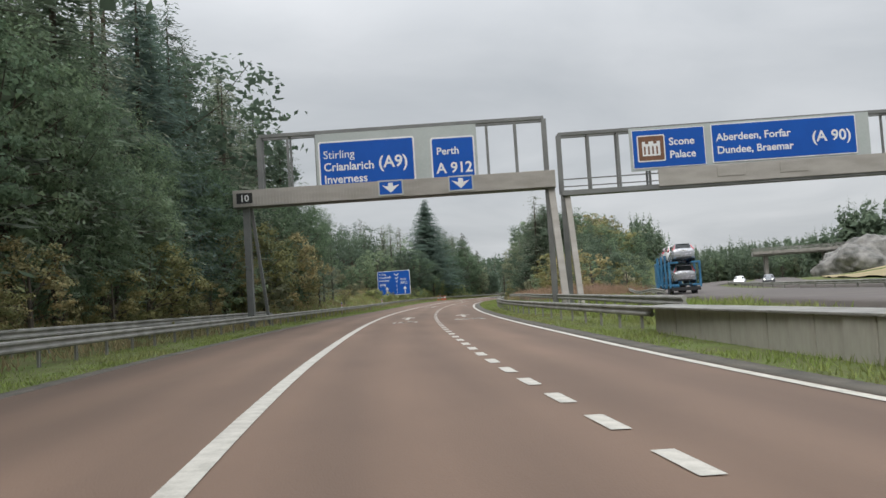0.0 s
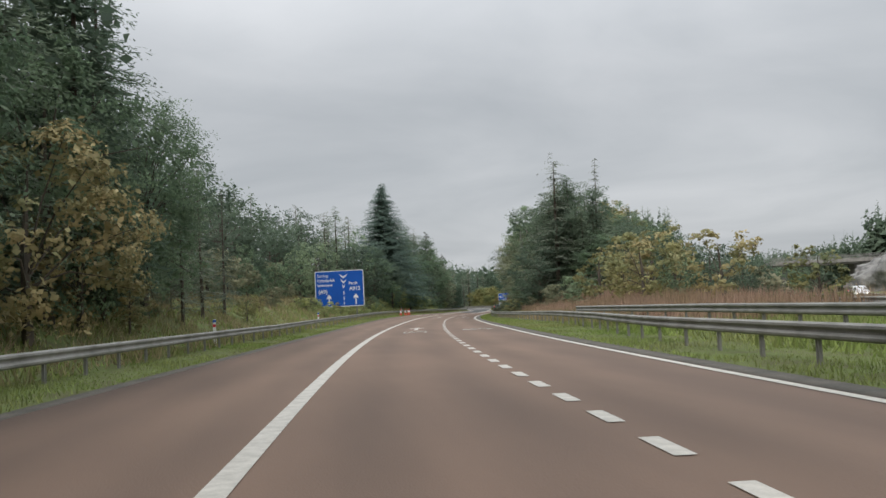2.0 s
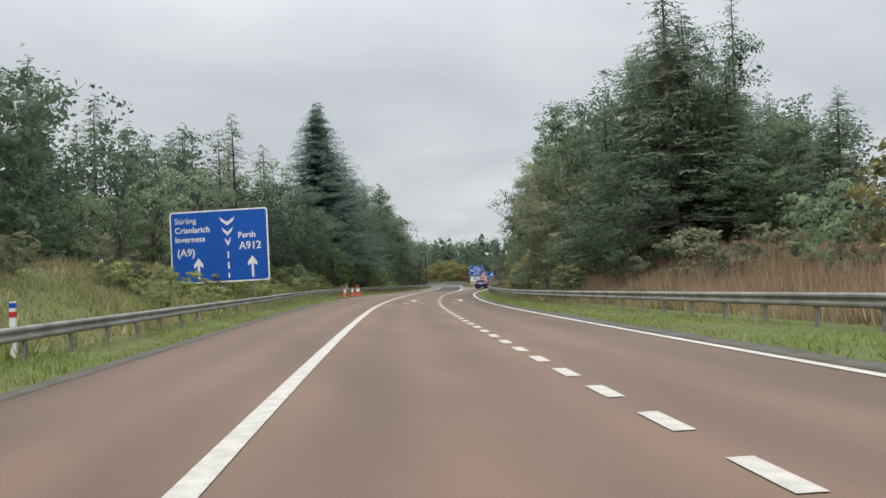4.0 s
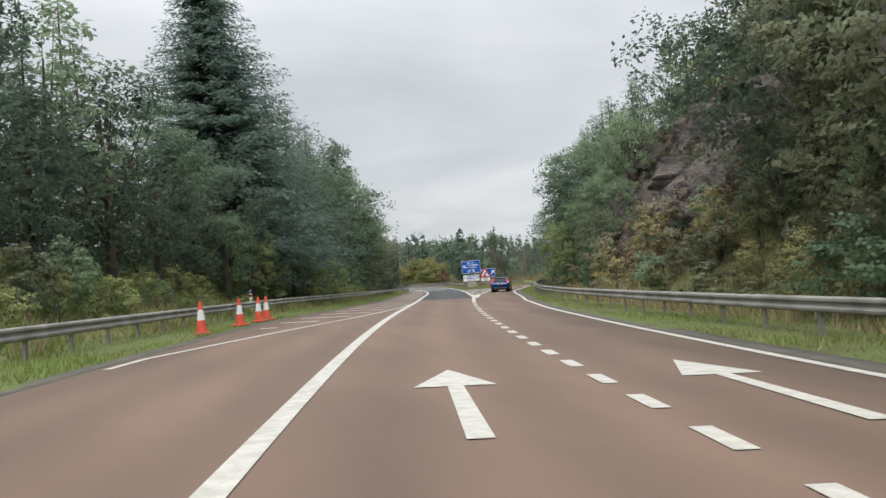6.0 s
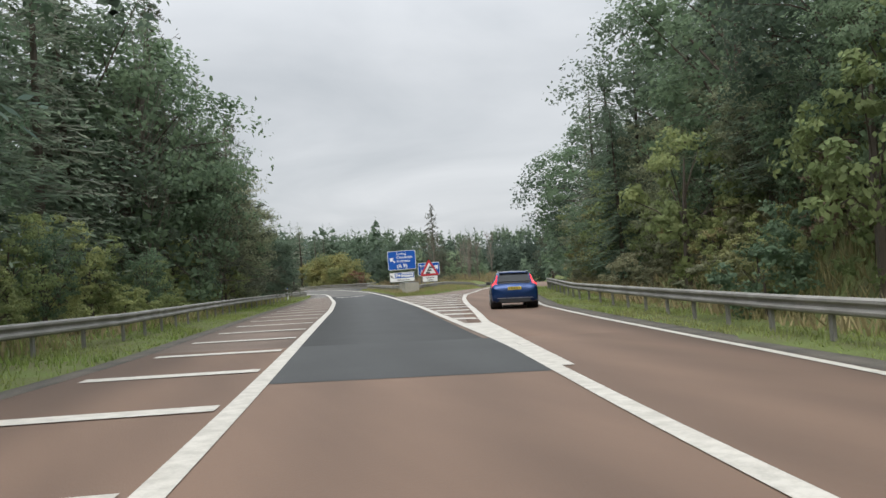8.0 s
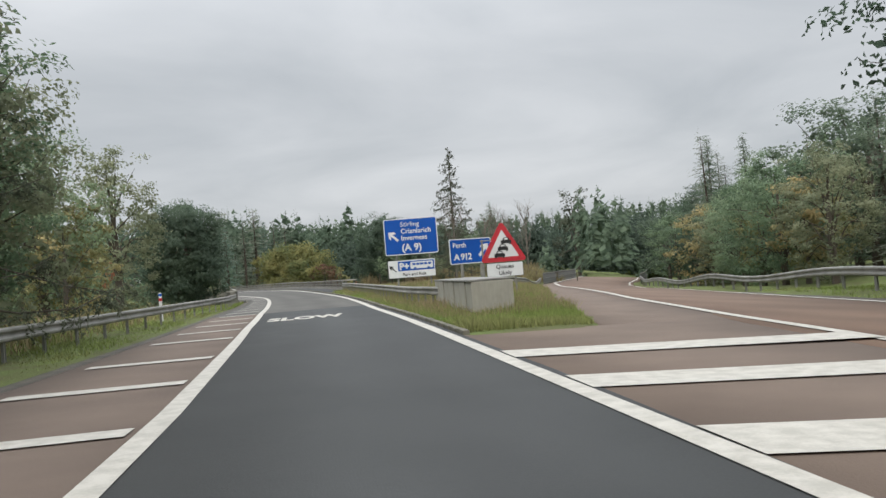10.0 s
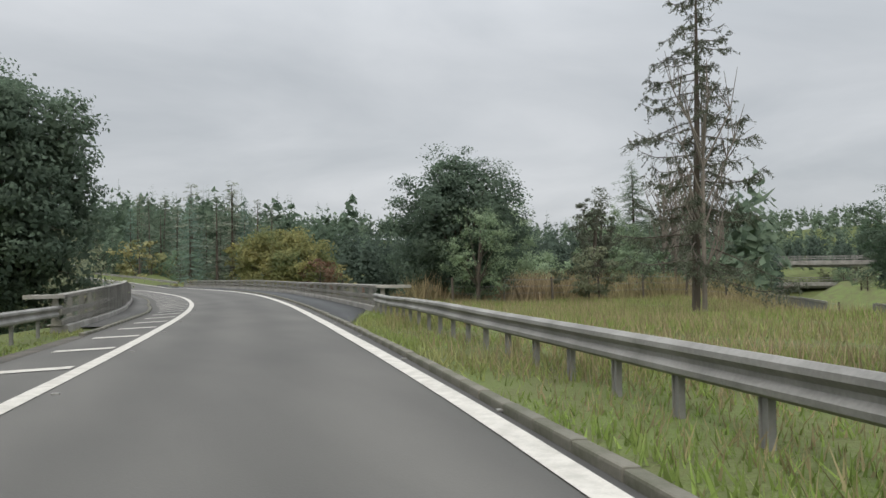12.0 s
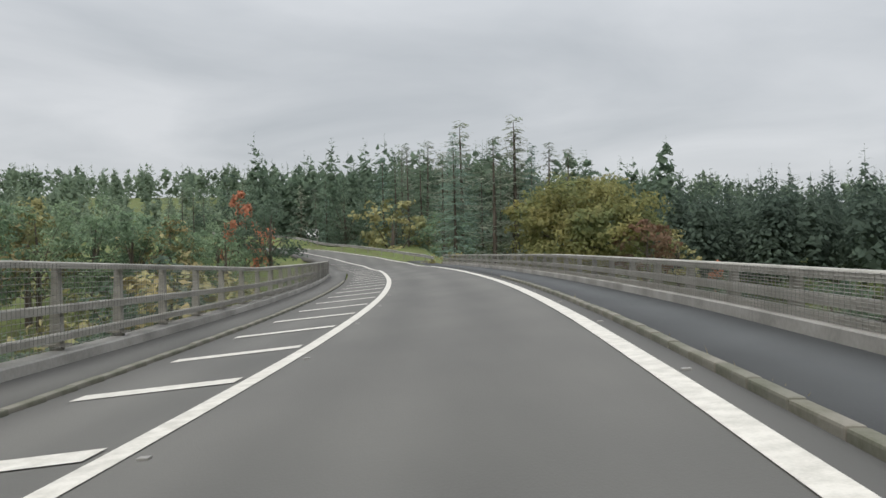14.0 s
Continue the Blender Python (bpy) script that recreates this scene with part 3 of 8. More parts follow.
def prism(bm, outline, y0, y1):
    """A plate: outline in x, z, from y0 (front) to y1 (back)."""
    f = [bm.verts.new((x, y0, z)) for x, z in outline]
    b = [bm.verts.new((x, y1, z)) for x, z in outline]
    n = len(outline)
    bm.faces.new(f)
    bm.faces.new(b[::-1])
    for i in range(n):
        bm.faces.new((f[i], b[i], b[(i + 1) % n], f[(i + 1) % n]))
    bmesh.ops.recalc_face_normals(bm, faces=bm.faces[:])
    return bm


def round_rect(x0, z0, x1, z1, r, n=5):
    pts = []
    for cx, cz, a0 in ((x1 - r, z1 - r, 0), (x0 + r, z1 - r, 90), (x0 + r, z0 + r, 180), (x1 - r, z0 + r, 270)):
        pts += [(cx + r * math.cos(radians(a0 + 90 * i / n)), cz + r * math.sin(radians(a0 + 90 * i / n))) for i in range(n + 1)]
    return pts


def strip(name, s0, s1, a, b, z, mat, step=2.0, thick=0.0, cols=1, za=None):
    """A sheet that follows the line from s0 to s1 between offsets a(s) and b(s), with an apron down its sides."""
    ss = np.arange(s0, s1 + step * 0.5, step)
    ss[-1] = s1
    a, b = [f if callable(f) else (lambda v, k=f: np.full_like(v, k)) for f in (a, b)]
    lats = np.stack([a(ss) + (b(ss) - a(ss)) * k / cols for k in range(cols + 1)], 1)
    zz = np.full(lats.shape, z) if za is None else za(ss[:, None] + 0 * lats, lats)
    if thick:
        lats = np.concatenate([lats[:, :1], lats, lats[:, -1:]], 1)
        zz = np.concatenate([zz[:, :1] - thick, zz, zz[:, -1:] - thick], 1)
    if za is None:
        zz = zz + bank(ss[:, None] + 0 * lats, lats)
    x, y = xy(ss[:, None] + 0 * lats, lats)
    n, k = lats.shape
    idx = np.arange(n * k).reshape(n, k)
    faces = np.stack([idx[:-1, :-1], idx[:-1, 1:], idx[1:, 1:], idx[1:, :-1]], -1).reshape(-1, 4)
    ob = from_arrays(name, np.stack([x, y, zz], -1).reshape(-1, 3), faces, mat)
    ob.data.attributes.new("across", "FLOAT", "POINT").data.foreach_set("value", lats.astype(np.float32).ravel())
    return ob


# ---- ground: one sheet to the horizon ----
def terrain(S2, L2):
    """Places of the sheet: it follows the road's line nearby and straightens out far away."""
    sc = np.clip(S2, -200, 640)
    x, y = xy(sc, L2)
    base = math.radians(-8.0)
    bx = -np.sin(base) * S2 + np.cos(base) * L2
    by = np.cos(base) * S2 + np.sin(base) * L2
    k = np.maximum(ease((np.abs(L2) - 60) / 200.0), ease(np.maximum(S2 - 560, -120 - S2) / 80.0))
    return x * (1 - k) + bx * k, y * (1 - k) + by * k, ground(sc, L2)


def build_ground():
    lat = np.concatenate([-np.geomspace(1800, 60, 16), np.arange(-55, -12, 3.0), np.arange(-12, 30, 1.0), np.arange(30, 60, 3.0), np.geomspace(60, 1800, 18)])
    ss = np.concatenate([np.array([-1500, -900, -500, -300]), np.arange(-200, -20, 12.0), np.arange(-20, 480, 2.5), np.arange(480, 640, 12.0), np.array([700, 800, 950, 1200, 1600, 2300])])
    S2, L2 = np.meshgrid(ss, lat, indexing="ij")
    x, y, z = terrain(S2, L2)
    n, m = S2.shape
    idx = np.arange(n * m).reshape(n, m)
    faces = np.stack([idx[:-1, :-1], idx[:-1, 1:], idx[1:, 1:], idx[1:, :-1]], -1).reshape(-1, 4)
    ob = from_arrays("ground", np.stack([x, y, z], -1).reshape(-1, 3), faces, M["grass"], smooth=True)
    tagged(ob, "rough green and straw-coloured grassland with banks and a valley", "ground", kind="structure")


build_ground()


def structure(ob, label, category):
    return tagged(ob, label, category, kind="structure")


structure(strip("road_red", -120, 223, LEFT_EDGE, lambda s: RIGHT_LINE(s) + 0.35, 0.0, M["red_asphalt"], thick=0.3, cols=4), "reddish-brown asphalt two-lane carriageway, worn along the wheel tracks", "road")
structure(strip("road_branch", 222, 352, lambda s: np.maximum(MAIN_LEFT(s) - 0.5, LANE_LINE(s) + 0.02), lambda s: RIGHT_LINE(s) + 0.4, -0.004, M["red_asphalt"], thick=0.3, cols=2), "reddish-brown asphalt branch road bending away from the slip road", "road")
structure(strip("road_hatched_margin", 222, 290.2, LEFT_EDGE, lambda s: LEFT_LINE(s), -0.004, M["old_red"], thick=0.3, cols=2), "faded red asphalt margin beside the slip road", "road")
structure(strip("road_slip_new", 223, 290.2, LEFT_LINE, SLIP_KERB, 0.0, M["dark_asphalt"], thick=0.3, cols=2), "fresh dark grey asphalt slip road surface", "road")
structure(strip("road_slip", 290.2, 478, LEFT_EDGE, SLIP_KERB, 0.0, M["grey_asphalt"], thick=0.3, cols=12), "mid-grey asphalt slip road running onto a bridge", "road")
structure(strip("road_motorway", -120, 336, lambda s: MOTORWAY(s), lambda s: MOTORWAY(s) + 10.5, 0.14, M["far_asphalt"], 4.0, 0.5, 4, lambda a, b: 0.14 + 0.0 * b), "pale worn asphalt motorway carriageway beyond the verge", "road")
structure(strip("road_motorway_far", -120, 336, lambda s: MOTORWAY(s) + 14.5, lambda s: MOTORWAY(s) + 25.5, 0.14, M["far_asphalt"], 4.0, 0.5, 4, lambda a, b: 0.14 + 0.0 * b), "opposite motorway carriageway, pale worn asphalt", "road")

# the seam patch where the new surface starts early across the slip lane
structure(strip("road_patch", 216.5, 223, LEFT_LINE, lambda s: LANE_LINE(s), 0.004, M["dark_asphalt"], 1.0), "dark grey asphalt patch with a straight cut edge", "road")

structure(strip("road_margin_right", -60, 285, lambda s: RIGHT_LINE(s) + 0.16, lambda s: RIGHT_LINE(s) + 0.72, 0.005, M["margin"], 2.0, 0.25, 2), "dark gritty asphalt margin between edge line and grass", "road edge")
structure(strip("road_margin_left", -60, 322, lambda s: LEFT_EDGE(s) - 0.28, lambda s: LEFT_EDGE(s) + 0.12, 0.005, M["margin"], 2.0, 0.25, 2), "dirty grey-brown margin where the asphalt meets the grass", "road edge")

PZ = 0.010


def line(name, s0, s1, f, width, label="white painted edge line, slightly worn", step=2.0):
    return structure(strip(name, s0, s1, lambda s: f(s) - width / 2, lambda s: f(s) + width / 2, PZ, M["white_paint"], step), label, "road marking")


line("edge_line_left", -60, 476, LEFT_LINE, 0.24)
line("edge_line_right", -60, 351, RIGHT_LINE, 0.18)
line("diverge_line", 206, 476, lambda s: LANE_LINE(s), 0.24, "solid white line between slip road and main road")
structure(strip("nose_paint", 219.5, 228.8, lambda s: LANE_LINE(s) + 0.1, lambda s: MAIN_LEFT(s) - 0.1, PZ + 0.006, M["white_paint"], 1.5), "solid white wedge where the two painted lines meet", "road marking")
structure(strip("nose_line", 217.0, 351, lambda s: MAIN_LEFT(s) - 0.12, lambda s: MAIN_LEFT(s) + 0.12, PZ + 0.004, M["white_paint"], 1.5), "solid white line along the branch road", "road marking")
line("hatch_boundary_line", 170, 206, lambda s: np.interp(s, [172, 180, 190, 195, 201, 206], [-5.4, -4.3, -2.75, -2.15, -1.65, -1.45]), 0.15, "thin white line bounding the hatched margin", 1.0)


def lay(s, lat, z):
    """The pose of something lying flat on the tilted road."""
    a = math.atan2(float(bank(s, lat + 0.5)) - float(bank(s, lat - 0.5)), 1.0)
    return Matrix.Translation(W(s, lat, z)) @ Matrix.Rotation(heading(s), 4, "Z") @ Matrix.Rotation(-a, 4, "Y")


def dash_mesh(length, width):
    bm = bmesh.new()
    vs = [bm.verts.new(p) for p in ((-width / 2, -length / 2, 0), (width / 2, -length / 2, 0), (width / 2, length / 2, 0), (-width / 2, length / 2, 0))]
    bm.faces.new(vs)
    me = bpy.data.meshes.new("dash")
    bm.to_mesh(me)
    bm.free()
    me.materials.append(M["white_paint"])
    return me


lane_marks = thing("lane_dashes", Matrix(), "short white dashes painted between the two lanes", "road marking", kind="structure")
dash_me = dash_mesh(1.0, 0.2)
for i in range(118):
    s = -33.2 + 2.07 * i
    if s < 205:
        shared("dash", dash_me, lane_marks, lay(s, float(LANE_LINE(s)), PZ))


def poly_mark(name, s, lat, pts, label):
    """Flat road paint: points in x (right), y (ahead) about a station."""
    bm = bmesh.new()
    bm.faces.new([bm.verts.new((x, y, 0)) for x, y in pts])
    bm.normal_update()
    bmesh.ops.triangulate(bm, faces=bm.faces[:])
    ob = link(name, bm, M["white_paint"])
    ob.matrix_world = lay(s, lat, PZ + 0.002)
    return structure(ob, label, "road marking")


ARROW = ((-0.12, 0), (0.12, 0), (0.10, 3.6), (0.52, 3.6), (0, 5.6), (-0.52, 3.6), (-0.10, 3.6))
for s, lat in ((49.9, 0.66), (49.9, 4.05), (161.8, 0.53), (161.8, 3.9), (101, 0.62)):
    poly_mark("lane_arrow", s, lat, ARROW, "long white straight-ahead arrow painted on red asphalt")

hatch_group = thing("hatching_left", Matrix(), "white diagonal bars painted across the road margin", "road marking", kind="structure")
for s in [183.26 + 3.88 * i for i in range(23)] + [274.1 + 3.9 * i for i in range(60)]:
    if s < 206:
        a, b = float(LEFT_EDGE(s)) + 0.7, float(np.interp(s, [180, 191, 201, 206], [-5.3, -2.95, -1.8, -1.5])) - 0.2
    else:
        a, b = float(LEFT_EDGE(s)) + 0.45, float(LEFT_LINE(s)) - 0.2
    if b - a < 0.35:
        continue
    bm = bmesh.new()
    c = (a + b) / 2
    bm.faces.new([bm.verts.new((x, y, 0)) for x, y in ((a - c, -0.42), (b - c, -0.05), (b - c, 0.38), (a - c, 0.02))])
    ob = link("bar", bm, M["white_paint"], hatch_group)
    ob.matrix_local = lay(s, c, PZ + 0.003)

nose_group = thing("hatching_nose", Matrix(), "broad white bars filling the nose between the two roads", "road marking", kind="structure")
for i in range(24):
    s = 231.1 + 3.35 * i
    a, b = float(LANE_LINE(s)) + 0.14, float(MAIN_LEFT(s)) - 0.14
    if b - a < 0.2 or s > 265.5:
        continue
    bm = bmesh.new()
    w = b - a
    bm.faces.new([bm.verts.new((x, y, 0)) for x, y in ((0, 0.15), (w, -0.2 * w), (w, -0.2 * w + 1.0), (0, 1.2))])
    ob = link("bar", bm, M["white_paint"], nose_group)
    ob.matrix_local = lay(s, a, PZ + 0.003)
structure(strip("road_nose", 222.4, 269.5, lambda s: SLIP_KERB(s) - 0.05, lambda s: MAIN_LEFT(s) - 0.1, -0.006, M["old_red"], 2.0, 0.2, 2), "faded reddish asphalt in the nose between two roads", "road")

structure(strip("nose_shoulder", 269.5, 329, NOSE_GRASS, lambda s: MAIN_LEFT(s) - 0.1, -0.006, M["old_red"], 1.5, 0.2, 2), "faded gritty asphalt shoulder beside the grass island", "road")

# kerb stones along the right of the slip road and on the bridge
kerb_right = thing("kerb_right", Matrix(), "weathered mossy concrete kerb stones along the slip road", "kerb", kind="structure")
bm = bmesh.new()
box(bm, -0.07, -0.45, -0.2, 0.07, 0.45, 0.075, 0.025)
kerb_me = bpy.data.meshes.new("kerb_stone")
bm.to_mesh(kerb_me)
bm.free()
kerb_me.materials.append(M["kerb"])
for i in range(123):
    s = 270.1 + 0.915 * i
    shared("kerb_stone", kerb_me, kerb_right, Matrix.Translation(W(s, float(SLIP_KERB(s)) + 0.09, random.uniform(-0.01, 0.01))) @ Matrix.Rotation(heading(s) + random.uniform(-0.01, 0.01), 4, "Z"))
kerb_left = thing("kerb_left", Matrix(), "weathered concrete kerb stones along the bridge footway", "kerb", kind="structure")
for i in range(85):
    s = 322.5 + 0.915 * i
    shared("kerb_stone", kerb_me, kerb_left, Matrix.Translation(W(s, float(LEFT_EDGE(s)) - 0.05, random.uniform(-0.01, 0.01))) @ Matrix.Rotation(heading(s), 4, "Z"))


# ---- guard rails ----
RAIL = ((0.015, -0.085), (0.075, -0.05), (0.08, -0.005), (0.03, 0.045), (0.03, 0.085), (0.08, 0.135), (0.075, 0.18), (0.015, 0.215),
        (-0.015, 0.215), (-0.075, 0.18), (-0.08, 0.135), (-0.03, 0.085), (-0.03, 0.045), (-0.08, -0.005), (-0.075, -0.05), (-0.015, -0.085))


def post_mesh(h, mat, w=0.055, d=0.05):
    bm = bmesh.new()
    for x0, x1, y0, y1 in ((-w, w, -d, -d + 0.015), (-w, w, d - 0.015, d), (-0.01, 0.01, -d + 0.015, d - 0.015)):
        box(bm, x0, y0, -0.3, x1, y1, h)
    me = bpy.data.meshes.new("post")
    bm.to_mesh(me)
    bm.free()
    me.materials.append(mat)
    return me


def guard_rail(name, s0, s1, lat, height, label, spacing=2.4, ramp0=0.0, ramp1=0.0, mat="galv", posts="galv_old", group="roadside guard rails"):
    """A corrugated steel beam on posts, following the line; ramps run its ends down to the ground."""
    root = thing(name, Matrix(), label, "guard rail", group)
    ss = np.arange(s0, s1 + 0.6, 1.2)
    lats = lat(ss)

    def top(s):
        down = max(0.0, 1 - (s - s0) / ramp0) if ramp0 else 0
        down = max(down, 1 - (s1 - s) / ramp1) if ramp1 else down
        return height * (1 - 0.85 * down)

    bm = bmesh.new()
    rings = []
    for s, l in zip(ss, lats):
        h, g = heading(s), land(s, l)
        o = level(s, l, g + top(s) - 0.22)
        ax = Vector((math.cos(h), math.sin(h), 0))
        rings.append([bm.verts.new(o + ax * x + Vector((0, 0, z))) for x, z in RAIL])
    n = len(RAIL)
    for r0, r1 in zip(rings, rings[1:]):
        for i in range(n):
            bm.faces.new((r0[i], r0[(i + 1) % n], r1[(i + 1) % n], r1[i]))
    bm.faces.new(rings[0][::-1])
    bm.faces.new(rings[-1])
    bmesh.ops.recalc_face_normals(bm, faces=bm.faces[:])
    part("beam", bm, M[mat], root)
    me = post_mesh(height - 0.06, M[posts], 0.03, 0.06)
    s = s0 + 1.0
    while s < s1 - 0.5:
        if top(s) > height * 0.8:
            l = float(lat(np.array([s]))[0])
            shared("post", me, root, Matrix.Translation(level(s, l, land(s, l))) @ Matrix.Rotation(heading(s), 4, "Z"))
        s += spacing
    return root


L_RAIL = along(((-60, -8.2), (30, -8.2), (60, -7.5), (110, -7.3), (150, -7.2), (172, -8.0), (195, -8.5), (205, -8.4), (216, -7.2), (228, -6.0), (242, -6.4), (256, -6.7), (275, -6.4), (294, -5.5), (305, -5.0), (325, -5.1)))
R_RAIL = along(((20, 7.6), (56, 7.2), (75, 7.6), (88, 8.7), (111, 9.3), (150, 8.3), (172, 7.5), (199, 6.9), (212, 7.2), (221, 7.9), (230, 8.7), (243, 9.9), (262, 12.8), (278, 16.6), (292, 20.5), (310, 26.4), (325, 31.6), (334, 35.6)))
guard_rail("guard_rail", -30, 323.5, L_RAIL, 0.72, "long galvanised corrugated guard rail on steel posts in grass")
guard_rail("guard_rail", -30, 66, along(((-30, -10.4), (60, -9.6), (66, -9.0))), 0.80, "second higher guard rail in front of the gantry leg", ramp1=6)
guard_rail("guard_rail", 23, 333.5, R_RAIL, 0.74, "galvanised corrugated guard rail along the grass verge")
guard_rail("guard_rail", 23, 99, along(((20, 8.3), (40, 9.6), (60, 10.2), (80, 10.8), (92, 10.5), (99, 9.8))), 0.98, "weathered tall guard rail between slip road and motorway", mat="galv_old")
guard_rail("guard_rail", 281.6, 328.8, along(((281, 3.95), (282.5, 3.8), (287, 3.5), (300, 3.45), (312, 3.55), (320, 3.75), (329, 4.15))), 0.66, "weathered corrugated guard rail leading to the bridge parapet", spacing=1.3)
guard_rail("guard_rail", 282.4, 329.8, along(((282, 5.5), (288, 7.4), (292, 8.4), (296, 9.6), (304, 12.4), (315, 16.9), (330, 23.2))), 0.50, "guard rail between grass nose and branch road")
guard_rail("guard_rail", 60, 220, lambda s: MOTORWAY(s) - 1.5, 0.72, "distant guard rail along the motorway verge", spacing=4)
guard_rail("guard_rail", -20, 220, lambda s: MOTORWAY(s) + 12.5, 0.72, "central guard rail between motorway carriageways", spacing=5)
guard_rail("guard_rail", 426, 474, lambda s: SLIP_KERB(s) + 1.3, 0.72, "guard rail beyond the end of the bridge", spacing=3)


# ---- crash cushions at the two noses ----
def crash_cushion(s0, s1, lat0, lat1, h, label, half=0.45):
    root = thing("crash_cushion", Matrix(), label, "crash cushion", "ribbed crash cushions")
    n = max(3, int((s1 - s0) / 0.9))
    for i in range(n):
        a, b = s0 + (s1 - s0) * i / n, s0 + (s1 - s0) * (i + 1) / n - 0.06
        la = lat0 + (lat1 - lat0) * i / n
        bm = bmesh.new()
        box(bm, -half - 0.02 * (i % 2), 0, -0.15, half + 0.02 * (i % 2), b - a, h, 0.03)
        ob = part("panel", bm, M["ribbed_grey"], root)
        ob.matrix_local = Matrix.Translation(W(a, la, 0.05)) @ Matrix.Rotation(heading(a), 4, "Z")
    bm = bmesh.new()
    box(bm, -half - 0.05, 0, h, half + 0.05, s1 - s0, h + 0.05, 0.015)
    ob = part("cap_rail", bm, M["galv_old"], root)
    ob.matrix_local = Matrix.Translation(W(s0, lat0, 0.055)) @ Matrix.Rotation(heading(s0) - (lat1 - lat0) / (s1 - s0), 4, "Z")


crash_cushion(7.0, 23.0, 7.7, 8.1, 0.70, "grey ribbed crash cushion in the grass nose")
crash_cushion(275.5, 282.3, 4.45, 4.42, 0.88, "grey ribbed crash cushion at the road nose", 0.58)


# ---- lettering ----
def lettering(name, text, size, mat, parent, x, y, z, bold=0.012, align="LEFT", flat_on_road=False, width=1.0, stretch=1.0):
    """Raised film letters; z is the base line, size the letter height in metres."""
    cu = bpy.data.curves.new("letters", "FONT")
    cu.body, cu.size, cu.offset, cu.extrude, cu.align_x, cu.resolution_u = text, size * 1.40, bold * size * (0.4 if "g" in text else 2.2), 0.002, align, 3
    cu.space_character = width
    tmp = new("letters", cu)
    bpy.context.view_layer.update()
    me = bpy.data.meshes.new_from_object(tmp.evaluated_get(bpy.context.evaluated_depsgraph_get()))
    bpy.data.objects.remove(tmp)
    me.materials.clear()
    me.materials.append(mat)
    ob = new(name, me)
    if parent:
        ob.parent = parent
    ob.matrix_local = Matrix.Translation((x, y, z)) @ (Matrix.Rotation(radians(90), 4, "X") if not flat_on_road else Matrix.Diagonal((1, stretch, 1, 1)))
    return ob


def plate(parent, x0, z0, x1, z1, face, edge="sign_white", y=0.0, r=0.06, border=0.045, name="panel"):
    """A sign panel: backing, pale border and face film."""
    bm = bmesh.new()
    prism(bm, round_rect(x0, z0, x1, z1, r), y, y + 0.03)
    p = part(name, bm, M[edge], parent)
    bm = bmesh.new()
    prism(bm, round_rect(x0 + border, z0 + border, x1 - border, z1 - border, max(r - border * 0.5, 0.01)), y - 0.005, y - 0.0005)
    part("face", bm, M[face], p)
    return p


def shape(parent, pts, mat, y=-0.009, name="symbol"):
    bm = bmesh.new()
    prism(bm, pts, y - 0.002, y + 0.002)
    return part(name, bm, M[mat], parent)


def spin(pts, deg, cx, cz, k=1.0):
    a = radians(deg)
    return [(cx + k * (x * math.cos(a) - z * math.sin(a)), cz + k * (x * math.sin(a) + z * math.cos(a))) for x, z in pts]


ARROW_UP = ((-0.055, -0.5), (0.055, -0.5), (0.055, 0.15), (0.22, 0.02), (0.22, 0.2), (0, 0.5), (-0.22, 0.2), (-0.22, 0.02), (-0.055, 0.15))
ARROW_STUB = ((-0.09, -0.5), (0.09, -0.5), (0.09, 0.16), (0.32, -0.06), (0.32, 0.18), (0, 0.5), (-0.32, 0.18), (-0.32, -0.06), (-0.09, 0.16))


def sign_posts(root, xs, top, base=-0.4, r=0.057, y=0.09):
    for x in xs:
        bm = bmesh.new()
        tube(bm, (x, y, base), (x, y, top), r, r, 10)
        part("post", bm, M["galv"], root)


# ---- advance direction sign on the left bank ----
def advance_sign():
    s, lat = 154.6, -10.95
    z0 = land(s, lat)
    root = thing("direction_sign", Matrix.Translation(level(s, lat, 0.2)) @ Matrix.Rotation(heading(s) - 0.12, 4, "Z"), "large blue direction sign with white border standing on the grass bank", "road sign")
    plate(root, -3.1, 1.75, 3.1, 6.2, "sign_blue", border=0.09, r=0.2)
    white = M["sign_white"]
    for text, x, z, size in (("Stirling", -2.8, 5.45, 0.36), ("Crianlarich", -2.8, 4.88, 0.36), ("Inverness", -2.8, 4.31, 0.36), ("(A9)", -2.7, 3.45, 0.46), ("Perth", 1.2, 4.42, 0.36), ("A912", 1.25, 3.72, 0.46)):
        lettering("lettering", text, size, white, root, x, -0.008, z)
    shape(root, spin(ARROW_UP, 0, -1.35, 2.65, 1.3), "sign_white")
    shape(root, spin(ARROW_UP, 0, 2.05, 2.65, 1.3), "sign_white")
    for i, w in ((0, 0.5), (1, 0.36), (2, 0.2)):
        z = 5.75 - 0.62 * i
        shape(root, [(0.55 - w, z), (0.55, z - 0.32), (0.55 + w, z), (0.55 + w * 0.72, z - 0.28), (0.55, z - 0.55), (0.55 - w * 0.72, z - 0.28)], "sign_white")
    for z in (3.2, 2.55):
        shape(root, [(0.5, z), (0.6, z), (0.6, z + 0.42), (0.5, z + 0.42)], "sign_white")
    shape(root, [(0.5, 2.0), (0.6, 2.0), (0.6, 2.3), (0.5, 2.3)], "sign_white")
    sign_posts(root, (-2.1, 0.0, 2.1), 6.0, z0 - 0.4, 0.07)


advance_sign()


